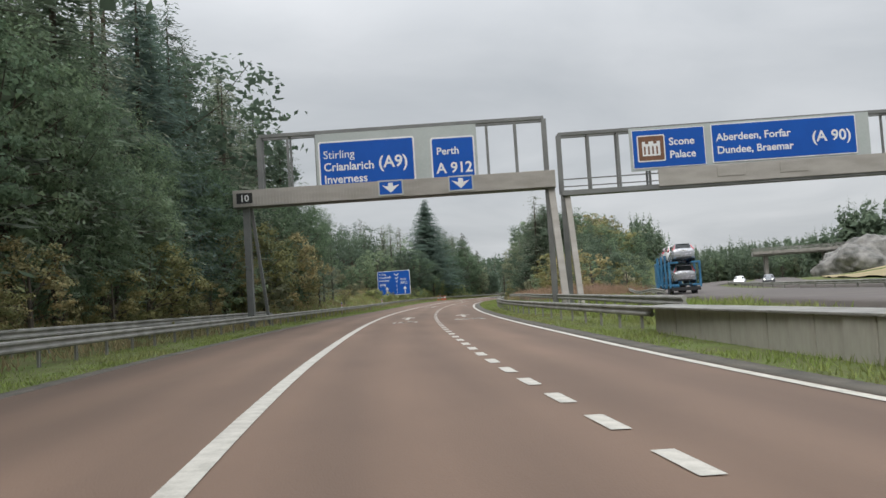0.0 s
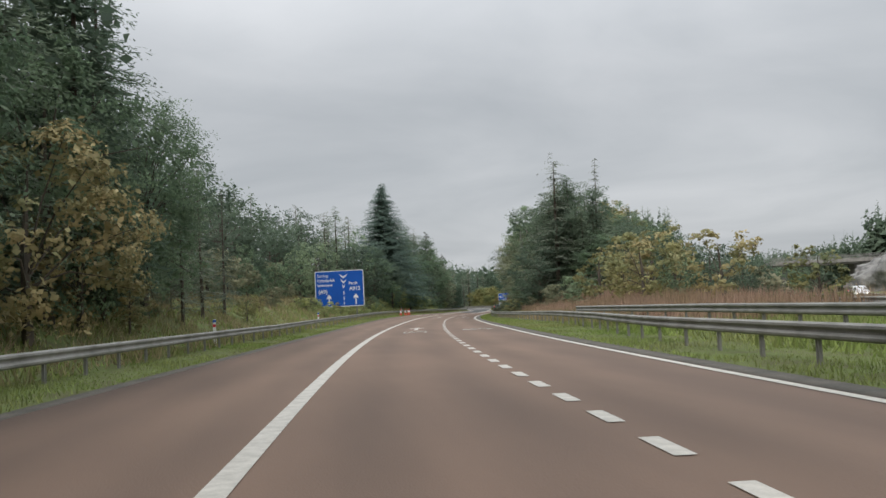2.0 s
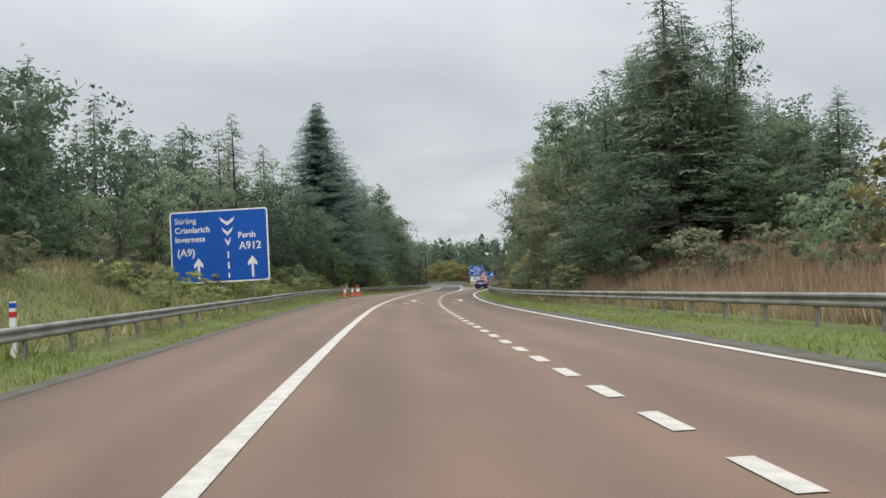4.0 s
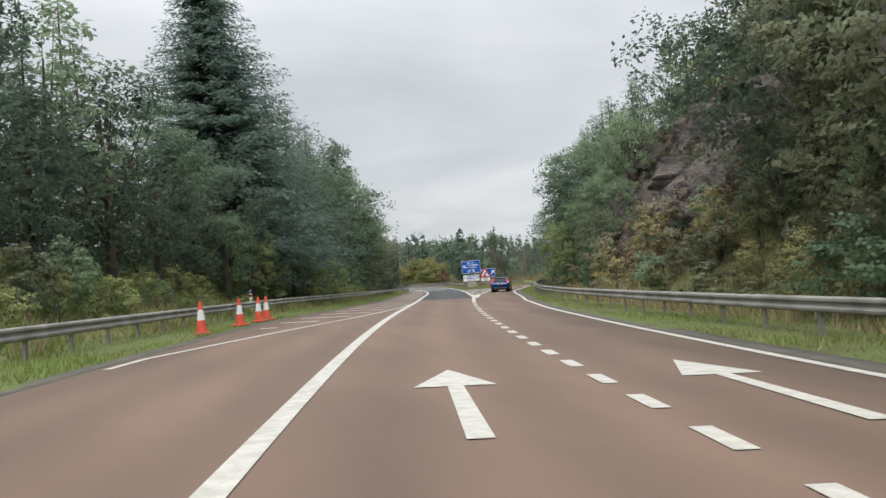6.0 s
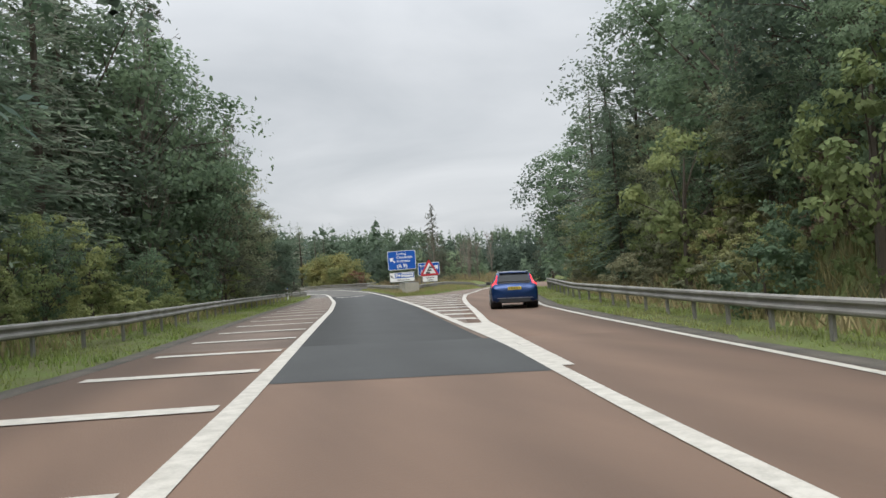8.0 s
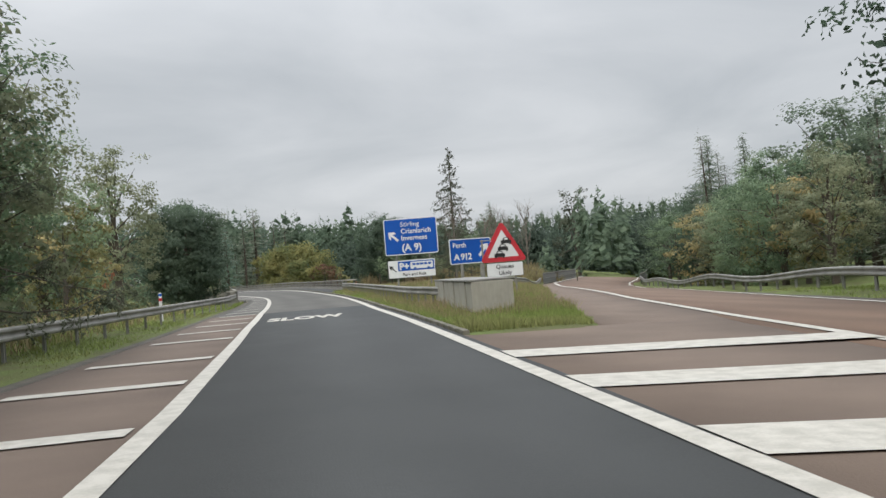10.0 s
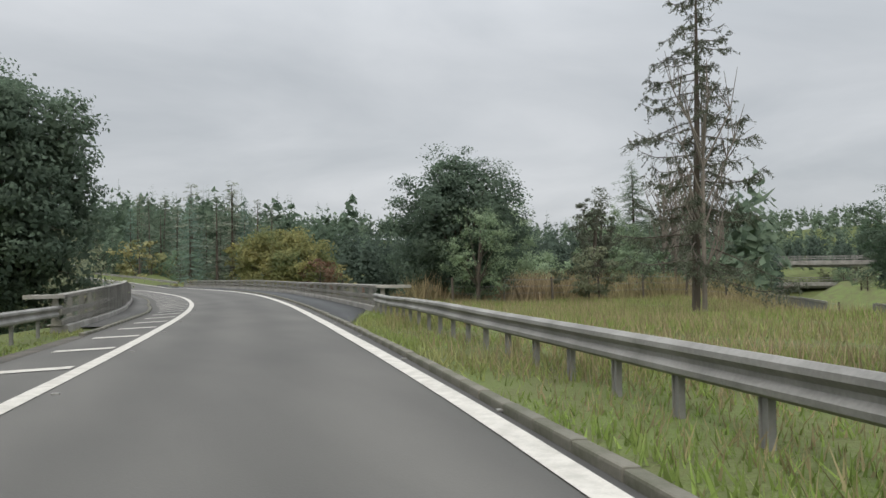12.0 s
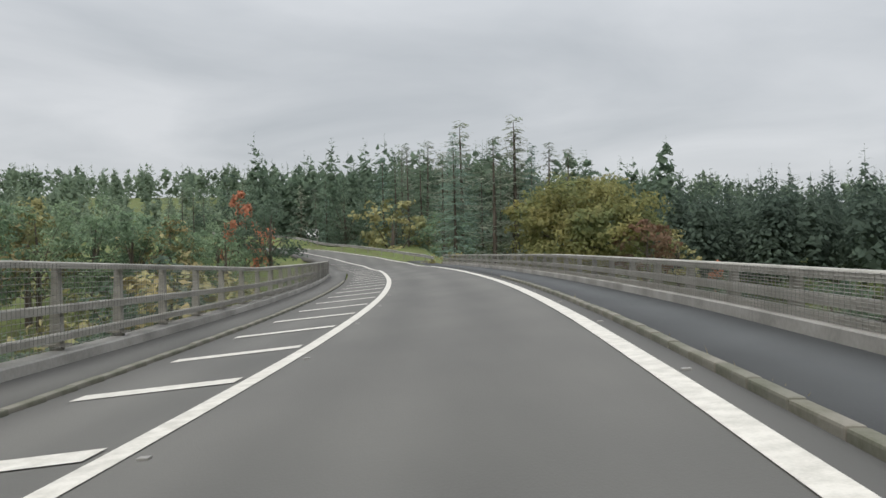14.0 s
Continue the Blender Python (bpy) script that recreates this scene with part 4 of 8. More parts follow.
def exit_sign():
    x, y = 60.95, 296.9
    ss, ll = station(x, y)
    z0 = land(float(ss[0]), float(ll[0]))
    root = thing("direction_sign", Matrix.Translation((x, y, -0.25)) @ Matrix.Rotation(radians(-20), 4, "Z"), "blue Stirling direction sign above a white park-and-ride panel in grass", "road sign")
    plate(root, -1.68, 2.6, 1.58, 4.82, "sign_blue", border=0.05, r=0.12)
    white, black = M["sign_white"], M["sign_black"]
    for text, z, size in (("Stirling", 4.33, 0.30), ("Crianlarich", 3.91, 0.30), ("Inverness", 3.49, 0.30)):
        lettering("lettering", text, size, white, root, -0.66, -0.008, z)
    lettering("lettering", "(A 9)", 0.42, white, root, -0.66, -0.008, 2.85, 0.018)
    shape(root, spin(ARROW_STUB, 47, -1.13, 3.75, 0.78), "sign_white")
    plate(root, -1.60, 1.18, 1.32, 2.30, "sign_white", "sign_black", r=0.05, border=0.03)
    shape(root, round_rect(-0.98, 1.62, 1.24, 2.2, 0.03), "sign_blue", -0.008)
    lettering("lettering", "P+", 0.40, white, root, -0.90, -0.013, 1.71, 0.03)
    lettering("lettering", "Park and Ride", 0.185, black, root, -0.72, -0.008, 1.31)
    shape(root, round_rect(-0.22, 1.72, 1.16, 2.14, 0.06), "sign_white", -0.012, "bus_symbol")
    for i in range(5):
        shape(root, round_rect(-0.09 + 0.24 * i, 1.93, 0.1 + 0.24 * i, 2.06, 0.02), "sign_blue", -0.0155)
    for x in (0.06, 0.88):
        shape(root, [(x + 0.075 * math.cos(a), 1.73 + 0.075 * math.sin(a)) for a in np.linspace(0, 2 * math.pi, 13)[:-1]], "sign_blue", -0.0155)
    shape(root, spin(ARROW_UP, 47, -1.30, 1.78, 0.55), "sign_black")
    sign_posts(root, (-1.02, 1.0), 4.8, z0 - 0.4)


def perth_sign():
    x, y = 61.9, 290.6
    ss, ll = station(x, y)
    z0 = land(float(ss[0]), float(ll[0]))
    root = thing("direction_sign", Matrix.Translation((x, y, -0.08)) @ Matrix.Rotation(radians(0), 4, "Z"), "small blue Perth direction sign on two grey posts", "road sign")
    plate(root, -1.26, 1.56, 1.26, 2.94, "sign_blue", border=0.05, r=0.1)
    lettering("lettering", "Perth", 0.26, M["sign_white"], root, -1.06, -0.008, 2.47)
    lettering("lettering", "A 912", 0.34, M["sign_white"], root, -1.02, -0.008, 1.80, 0.02, width=0.9)
    shape(root, spin(ARROW_STUB, -40, 0.78, 2.28, 0.86), "sign_white")
    sign_posts(root, (-0.56, 0.62), 2.88, z0 - 0.4, 0.085)


def warning_sign():
    s, lat = 284.6, 6.93
    z0 = land(s, lat)
    root = thing("warning_sign", Matrix.Translation(level(s, lat, -0.16)) @ Matrix.Rotation(heading(s) - 0.12, 4, "Z"), "red and white triangular queue warning sign with text plate", "road sign")

    def tri(k, r, cz=2.08):
        pts = []
        for a0 in (90, 210, 330):
            cx, c2 = k * math.cos(radians(a0)), cz + k * math.sin(radians(a0))
            pts += [(cx + r * math.cos(radians(a0 - 60 + 30 * i)), c2 + r * math.sin(radians(a0 - 60 + 30 * i))) for i in range(5)]
        return pts

    bm = bmesh.new()
    prism(bm, tri(0.86, 0.1), 0, 0.03)
    p = part("panel", bm, M["sign_red"], root)
    bm = bmesh.new()
    prism(bm, tri(0.64, 0.03), -0.006, -0.0005)
    part("face", bm, M["sign_white"], p)
    for x, z in ((0.14, 2.30), (0.0, 2.05), (-0.14, 1.80)):
        shape(root, [(x - 0.2, z - 0.06), (x + 0.2, z - 0.06), (x + 0.2, z + 0.06), (x + 0.14, z + 0.07), (x + 0.09, z + 0.17), (x - 0.09, z + 0.17), (x - 0.14, z + 0.07), (x - 0.2, z + 0.06)], "sign_black", -0.009, "car_symbol")
        shape(root, [(x - 0.085, z + 0.085), (x + 0.085, z + 0.085), (x + 0.06, z + 0.145), (x - 0.06, z + 0.145)], "sign_white", -0.0125)
        for k in (-0.14, 0.14):
            shape(root, [(x + k - 0.035, z - 0.1), (x + k + 0.035, z - 0.1), (x + k + 0.035, z - 0.06), (x + k - 0.035, z - 0.06)], "sign_black", -0.009)
    plate(root, -0.68, 0.98, 0.72, 1.52, "sign_white", "sign_black", r=0.05, border=0.012, name="text_plate")
    lettering("lettering", "Queues", 0.155, M["sign_black"], root, 0.02, -0.008, 1.30, align="CENTER")
    lettering("lettering", "Likely", 0.155, M["sign_black"], root, 0.02, -0.008, 1.06, align="CENTER")
    sign_posts(root, (-0.78, 0.42), 2.45, z0 - 0.4, 0.035)
    bm = bmesh.new()
    tube(bm, (-0.85, 0.09, 2.4), (0.5, 0.09, 2.4), 0.025)
    part("cross_bar", bm, M["galv_old"], root)


exit_sign()
perth_sign()
warning_sign()


# ---- sign gantries ----
def gantry_frame(root, x0, x1, z0, zt):
    """Top rail, bottom chords, uprights and legs of a portal in its own axes."""
    for name, a, b in (("top_rail", (x0, zt - 0.22), (x1, zt)),):
        bm = bmesh.new()
        box(bm, a[0], -0.12, a[1], b[0], 0.12, b[1], 0.015)
        part(name, bm, M["gantry"], root)
    n = int(abs(x1 - x0) / 1.75)
    for i in range(n + 1):
        x = x0 + (x1 - x0) * i / n
        bm = bmesh.new()
        w = 0.15 if i in (0, n) else 0.07
        box(bm, x - w, -w, z0, x + w, w, zt - 0.2)
        part("upright", bm, M["gantry"], root)
        bm = bmesh.new()
        box(bm, x - 0.06, 0.9, z0, x + 0.06, 1.02, zt - 0.2)
        part("rear_upright", bm, M["gantry"], root)
        bm = bmesh.new()
        box(bm, x - 0.05, w, zt - 0.18, x + 0.05, 0.9, zt - 0.06)
        part("cross_tie", bm, M["gantry"], root)
    bm = bmesh.new()
    box(bm, x0, 0.88, zt - 0.2, x1, 1.04, zt, 0.015)
    part("rear_rail", bm, M["gantry"], root)


def left_gantry():
    s = 53.0
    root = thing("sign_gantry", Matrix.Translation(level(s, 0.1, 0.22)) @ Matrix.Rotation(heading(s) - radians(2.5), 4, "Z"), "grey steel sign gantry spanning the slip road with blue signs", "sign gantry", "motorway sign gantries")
    gantry_frame(root, -8.2, 9.75, 8.3, 11.9)
    bm = bmesh.new()
    box(bm, -9.9, -0.55, 7.35, 10.2, -0.45, 8.4, 0.02)
    part("walkway_cladding", bm, M["gantry_beam"], root, "pale beige cladding panel")
    bm = bmesh.new()
    box(bm, -9.9, -0.44, 7.30, 10.2, 0.5, 7.48, 0.02)
    part("walkway", bm, M["gantry"], root)
    for x, dx, dy, w, mt in ((-9.2, 0, 0, 0.2, "gantry"), (-8.9, 0.5, 1.6, 0.09, "gantry"), (9.75, 0.0, 0.0, 0.17, "gantry"), (9.95, 0.25, -2.4, 0.2, "gantry_beam")):
        bm = bmesh.new()
        vs = [bm.verts.new((x + a * w + (dx if z < 1 else 0), b * w + (dy if z < 1 else 0), z)) for z in (-0.8, 7.4) for a, b in ((-1, -1), (1, -1), (1, 1), (-1, 1))]
        for f in ((3, 2, 1, 0), (4, 5, 6, 7), (0, 1, 5, 4), (1, 2, 6, 5), (2, 3, 7, 6), (3, 0, 4, 7)):
            bm.faces.new([vs[i] for i in f])
        part("leg", bm, M[mt], root)
    ribs = bmesh.new()
    for i in range(100):
        box(ribs, -9.85 + 0.2 * i, -0.585, 7.37, -9.75 + 0.2 * i, -0.549, 8.38)
    part("ribs", ribs, M["gantry_beam"], root)
    bm = bmesh.new()
    box(bm, -4.6, -0.22, 8.4, 5.5, -0.16, 11.65)
    part("backing_panel", bm, M["sign_back"], root)
    white = M["sign_white"]
    plate(root, -4.45, 8.3, 1.6, 11.15, "sign_blue", y=-0.26, border=0.1, r=0.15)
    for text, x, z, size in (("Stirling", -4.15, 10.05, 0.51), ("Crianlarich", -4.15, 9.28, 0.51), ("Inverness", -4.15, 8.5, 0.51), ("(A9)", -0.72, 9.3, 0.74)):
        lettering("lettering", text, size, white, root, x, -0.272, z)
    plate(root, 2.6, 8.3, 5.35, 10.95, "sign_blue", y=-0.26, border=0.1, r=0.15)
    lettering("lettering", "Perth", 0.46, white, root, 2.95, -0.272, 9.85)
    lettering("lettering", "A 912", 0.66, white, root, 2.9, -0.272, 8.68)
    for x in (0.0, 4.35):
        plate(root, x - 0.78, 7.45, x + 0.78, 8.42, "sign_blue", "sign_back", y=-0.62, r=0.05, border=0.09, name="arrow_panel")
        shape(root, [(x - 0.14, 8.25), (x + 0.14, 8.25), (x + 0.16, 8.02), (x + 0.55, 8.12), (x, 7.62), (x - 0.55, 8.12), (x - 0.16, 8.02)], "sign_white", -0.632)
    bm = bmesh.new()
    prism(bm, round_rect(-9.65, 7.55, -8.65, 8.2, 0.05), -0.60, -0.57)
    part("number_plate", bm, M["sign_black"], root)
    lettering("lettering", "10", 0.42, white, root, -9.45, -0.606, 7.67)


def right_gantry():
    s = 52.6
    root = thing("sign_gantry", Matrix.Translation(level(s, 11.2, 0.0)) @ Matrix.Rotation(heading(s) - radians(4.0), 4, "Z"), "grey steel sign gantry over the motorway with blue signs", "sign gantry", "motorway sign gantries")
    gantry_frame(root, -0.5, 21.5, 7.2, 11.0)
    for z0, z1 in ((7.0, 7.3), (7.95, 8.02), (7.5, 7.56)):
        bm = bmesh.new()
        box(bm, -0.5, -0.5, z0, 21.8, -0.38 if z1 > 7.4 else 0.4, z1, 0.01)
        part("rail", bm, M["gantry"], root)
    bm = bmesh.new()
    box(bm, 5.4, -0.6, 7.15, 21.8, -0.52, 8.25, 0.02)
    part("walkway_cladding", bm, M["gantry_beam"], root, "pale beige cladding panel")
    for x, dx, dy, mt in ((-0.4, 0, 0, "gantry"), (-0.2, 0.25, -2.4, "gantry_beam"), (21.4, 0, 0, "gantry")):
        bm = bmesh.new()
        tube(bm, (x + dx, dy, -0.6), (x, 0, 7.3), 0.24, 0.24, 4)
        part("leg", bm, M[mt], root)
    bm = bmesh.new()
    box(bm, 3.85, -0.22, 8.2, 18.4, -0.16, 10.9)
    part("backing_panel", bm, M["sign_back"], root)
    white = M["sign_white"]
    plate(root, 4.0, 8.35, 8.45, 10.75, "sign_blue", y=-0.26, border=0.04, r=0.05)
    plate(root, 4.3, 8.75, 6.0, 10.4, "sign_brown", y=-0.29, border=0.07, r=0.1, name="picture_panel")
    shape(root, [(4.6, 9.1), (5.7, 9.1), (5.7, 10.0), (5.5, 10.0), (5.5, 9.85), (5.3, 9.85), (5.3, 10.0), (5.0, 10.0), (5.0, 9.85), (4.8, 9.85), (4.8, 10.0), (4.6, 10.0)], "sign_white", -0.303)
    for i in range(4):
        shape(root, round_rect(4.7 + 0.25 * i, 9.2, 4.8 + 0.25 * i, 9.7, 0.02), "sign_brown", -0.308)
    lettering("lettering", "Scone", 0.46, white, root, 6.25, -0.272, 9.7)
    lettering("lettering", "Palace", 0.46, white, root, 6.25, -0.272, 8.9)
    plate(root, 8.85, 8.4, 17.6, 10.8, "sign_blue", y=-0.26, border=0.06, r=0.08)
    lettering("lettering", "Aberdeen, Forfar", 0.46, white, root, 9.15, -0.272, 9.75)
    lettering("lettering", "Dundee, Braemar", 0.46, white, root, 9.15, -0.272, 8.95)
    lettering("lettering", "(A 90)", 0.66, white, root, 14.9, -0.272, 9.3)
    for x in (9.8, 13.6):
        bm = bmesh.new()
        box(bm, x - 0.85, -0.64, 7.5, x + 0.85, -0.605, 8.15, 0.02)
        part("blank_panel", bm, M["gantry_beam"], root)


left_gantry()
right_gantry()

# road lettering
slow = lettering("slow_marking", "SLOW", 0.62, M["white_paint"], None, 0, 0, 0, 0.03, "CENTER", True, 1.05, 4.2)
slow.matrix_world = lay(281.5, -0.68, PZ + 0.002) @ Matrix.Diagonal((1, 3.4, 1, 1))
structure(slow, "word SLOW in tall white letters on dark asphalt", "road marking")
for s, lat, text in ((157.0, 0.63, "(A9)"), (157.0, 3.9, "A912"), (96.0, 0.66, "(A9)"), (96.0, 4.0, "A912"), (44.0, 0.66, "(A9)"), (44.0, 4.05, "A912")):
    mk = lettering("route_marking", text, 0.52, M["worn_paint"], None, 0, 0, 0, 0.02, "CENTER", True, 1.05, 4.5)
    mk.matrix_world = lay(s, lat, PZ + 0.002) @ Matrix.Diagonal((1, 5.0, 1, 1))
    structure(mk, "route number in stretched white letters on red asphalt", "road marking")


# ---- bridge: deck, footways, parapets ----
structure(strip("bridge_deck", 329.5, 432, lambda s: LEFT_EDGE(s) - 1.9, lambda s: SLIP_KERB(s) + 2.6, -0.34, M["concrete_dark"], 2.0, 1.1, 2), "concrete bridge deck carrying the slip road", "bridge deck")
structure(strip("footway_left", 326, 432, lambda s: LEFT_EDGE(s) - 1.5, lambda s: LEFT_EDGE(s) - 0.13, 0.05, M["grey_asphalt"], 2.0, 0.3), "narrow asphalt verge on the bridge behind the kerb", "footway")
structure(strip("footway_right", 322, 432, lambda s: SLIP_KERB(s) + 0.17, lambda s: SLIP_KERB(s) + np.interp(s, [322, 331], [0.2, 1.95]), 0.05, M["dark_asphalt"], 2.0, 0.3), "narrow asphalt verge on the bridge behind the kerb", "footway")


def parapet(name, s0, s1, lat, top, label, flare):
    """Concrete plinth, aluminium posts and rails, filled with a fine wire mesh; top(s) is the rail's height."""
    root = thing(name, Matrix(), label, "bridge parapet", "bridge parapets")

    def foot(s):
        return W(s, float(lat(s))).z + 0.10

    def place(s, w, k, dz=0.0):
        """k: 0 at the footway, 1 at the top of the rail."""
        f = foot(s)
        return level(s, float(lat(s)) + w, f + (float(top(s)) - f) * k + dz)

    ss = np.arange(s0, s1 + 0.5, 1.5)
    for nm, w, k, z0, z1, mt in (("plinth", 0.22, 0.0, -0.5, 0.13, "concrete"), ("top_rail", 0.11, 1.0, -0.11, 0.0, "parapet"), ("middle_rail", 0.07, 0.53, -0.09, 0.05, "parapet"), ("lower_rail", 0.07, 0.24, -0.08, 0.05, "parapet")):
        bm = bmesh.new()
        rings = []
        if nm == "top_rail":
            rings.append([bm.verts.new(place(s0 - 0.5, flare + x, k, z)) for x, z in ((-w, z0), (w, z0), (w, z1 - 0.02), (w - 0.02, z1), (0.02 - w, z1), (-w, z1 - 0.02))])
        for s in ss:
            rings.append([bm.verts.new(place(s, x, k, z)) for x, z in ((-w, z0), (w, z0), (w, z1 - 0.02), (w - 0.02, z1), (0.02 - w, z1), (-w, z1 - 0.02))])
        for a, b in zip(rings, rings[1:]):
            for i in range(6):
                bm.faces.new((a[i], a[(i + 1) % 6], b[(i + 1) % 6], b[i]))
        bm.faces.new(rings[0])
        bm.faces.new(rings[-1])
        bmesh.ops.recalc_face_normals(bm, faces=bm.faces[:])
        part(nm, bm, M[mt], root)
    # the mesh, on the traffic side: lengthwise wires and close uprights, as three-sided rods
    face = -math.copysign(0.115, flare)
    vs, fs = [], []
    for k in np.linspace(0.14, 0.96, 15):
        pts = [place(s, face, k) for s in ss]
        for a, b in zip(pts, pts[1:]):
            n0 = len(vs)
            for p in (a, b):
                vs += [(p + Vector(o))[:] for o in ((0, 0, 0.005), (0.004, 0, -0.004), (-0.004, 0, -0.004))]
            fs += [(n0 + i, n0 + (i + 1) % 3, n0 + 3 + (i + 1) % 3, n0 + 3 + i) for i in range(3)]
    for s in np.arange(s0, s1, 0.14):
        a, b = place(s, face, 0.12), place(s, face, 0.98)
        n0 = len(vs)
        for p in (a, b):
            vs += [(p + Vector(o))[:] for o in ((0, 0.0045, 0), (0.004, -0.0035, 0), (-0.004, -0.0035, 0))]
        fs += [(n0 + i, n0 + (i + 1) % 3, n0 + 3 + (i + 1) % 3, n0 + 3 + i) for i in range(3)]
    from_arrays("wire_mesh", np.array(vs), np.array(fs), M["mesh_wire"], root)
    bm = bmesh.new()
    prof = [(-0.10, 0.0), (0.10, 0.0), (0.055, 0.96), (-0.055, 0.96)]
    f = [bm.verts.new((x, -0.07, z)) for x, z in prof]
    b = [bm.verts.new((x, 0.07, z)) for x, z in prof]
    bm.faces.new(f)
    bm.faces.new(b[::-1])
    for i in range(4):
        bm.faces.new((f[i], b[i], b[(i + 1) % 4], f[(i + 1) % 4]))
    box(bm, -0.2, -0.14, 0.125, 0.2, 0.14, 0.15)
    bmesh.ops.recalc_face_normals(bm, faces=bm.faces[:])
    me = bpy.data.meshes.new("post")
    bm.to_mesh(me)
    bm.free()
    me.materials.append(M["parapet"])
    s = s0 + 0.1
    while s < s1:
        shared("post", me, root, Matrix.Translation(place(s, math.copysign(0.11, flare), 0.0)) @ Matrix.Rotation(heading(s), 4, "Z") @ Matrix.Diagonal((1, 1, float(top(s)) - foot(s), 1)))
        s += 2.6


parapet("bridge_parapet", 323.5, 410, lambda s: np.interp(s, [323, 341], [-5.0, float(LEFT_EDGE(341)) - 1.5]) if s < 341 else LEFT_EDGE(s) - 1.5, along(((323, 0.92), (334, 1.04), (350, 1.16), (358, 1.25), (375, 0.85), (410, 0.75))), "weathered aluminium mesh bridge parapet on a concrete plinth", -0.7)
parapet("bridge_parapet", 328.8, 425, lambda s: np.interp(s, [329, 338], [4.35, float(SLIP_KERB(338)) + 2.05]) if s < 338 else SLIP_KERB(s) + 2.05, along(((328, 1.05), (355, 1.05), (380, 1.18), (425, 1.1))), "weathered aluminium mesh bridge parapet on a concrete plinth", 0.9)


# ---- vehicles ----
def loft(bm, sections, close=True):
    rings = [[bm.verts.new(p) for p in sec] for sec in sections]
    n = len(rings[0])
    for a, b in zip(rings, rings[1:]):
        for i in range(n):
            bm.faces.new((a[i], a[(i + 1) % n], b[(i + 1) % n], b[i]))
    if close:
        bm.faces.new(rings[0][::-1])
        bm.faces.new(rings[-1])
    bmesh.ops.recalc_face_normals(bm, faces=bm.faces[:])
    return bm


CAR = ((0.00, 0.40, 0.80, 0.80, 0.76, 0.72, 0.55), (0.05, 0.30, 0.87, 0.90, 0.82, 0.93, 0.66), (0.13, 0.26, 0.91, 0.94, 0.85, 1.00, 0.70), (0.30, 0.24, 0.925, 0.95, 0.86, 1.20, 0.68),
       (0.50, 0.22, 0.93, 0.95, 0.865, 1.41, 0.63), (0.95, 0.22, 0.93, 0.95, 0.87, 1.46, 0.62), (1.70, 0.22, 0.93, 0.94, 0.87, 1.48, 0.62), (2.30, 0.22, 0.93, 0.93, 0.87, 1.44, 0.62),
       (2.60, 0.22, 0.93, 0.92, 0.87, 1.34, 0.63), (3.30, 0.22, 0.925, 0.90, 0.86, 0.99, 0.70), (3.55, 0.22, 0.92, 0.87, 0.84, 0.92, 0.68), (4.20, 0.24, 0.90, 0.78, 0.80, 0.82, 0.60), (4.50, 0.28, 0.82, 0.66, 0.70, 0.69, 0.50), (4.63, 0.36, 0.70, 0.58, 0.60, 0.59, 0.42))


def car_at(y, h):
    """Sill, waist and roof sizes of the body at a place along it."""
    row = [float(np.interp(y, [c[0] for c in CAR], [c[i] for c in CAR])) for i in range(1, 7)]
    zb, w0, zw, w1, zr, w2 = row
    return zb, w0, zw + h * 0.6, w1, zr + h, w2


def car_ring(y, h):
    zb, w0, zw, w1, zr, w2 = car_at(y, h)
    half = [(0.0, zb), (w0 * 0.8, zb), (w0 * 0.97, zb + 0.06), (w0, zb + (zw - zb) * 0.45), (w0 * 0.985, zb + (zw - zb) * 0.8), (w1 + (w0 - w1) * 0.35, zw - 0.02), (w1, zw),
            (w1 + (w2 - w1) * 0.5, zw + (zr - zw) * 0.52), (w2 + 0.04, zr - 0.06 * min(1, (zr - zw) * 3)), (w2 - 0.06, zr - 0.012), (w2 * 0.5, zr + 0.008)]
    return [(x, y, z) for x, z in half] + [(0.0, y, zr + 0.015)] + [(-x, y, z) for x, z in half[:0:-1]]


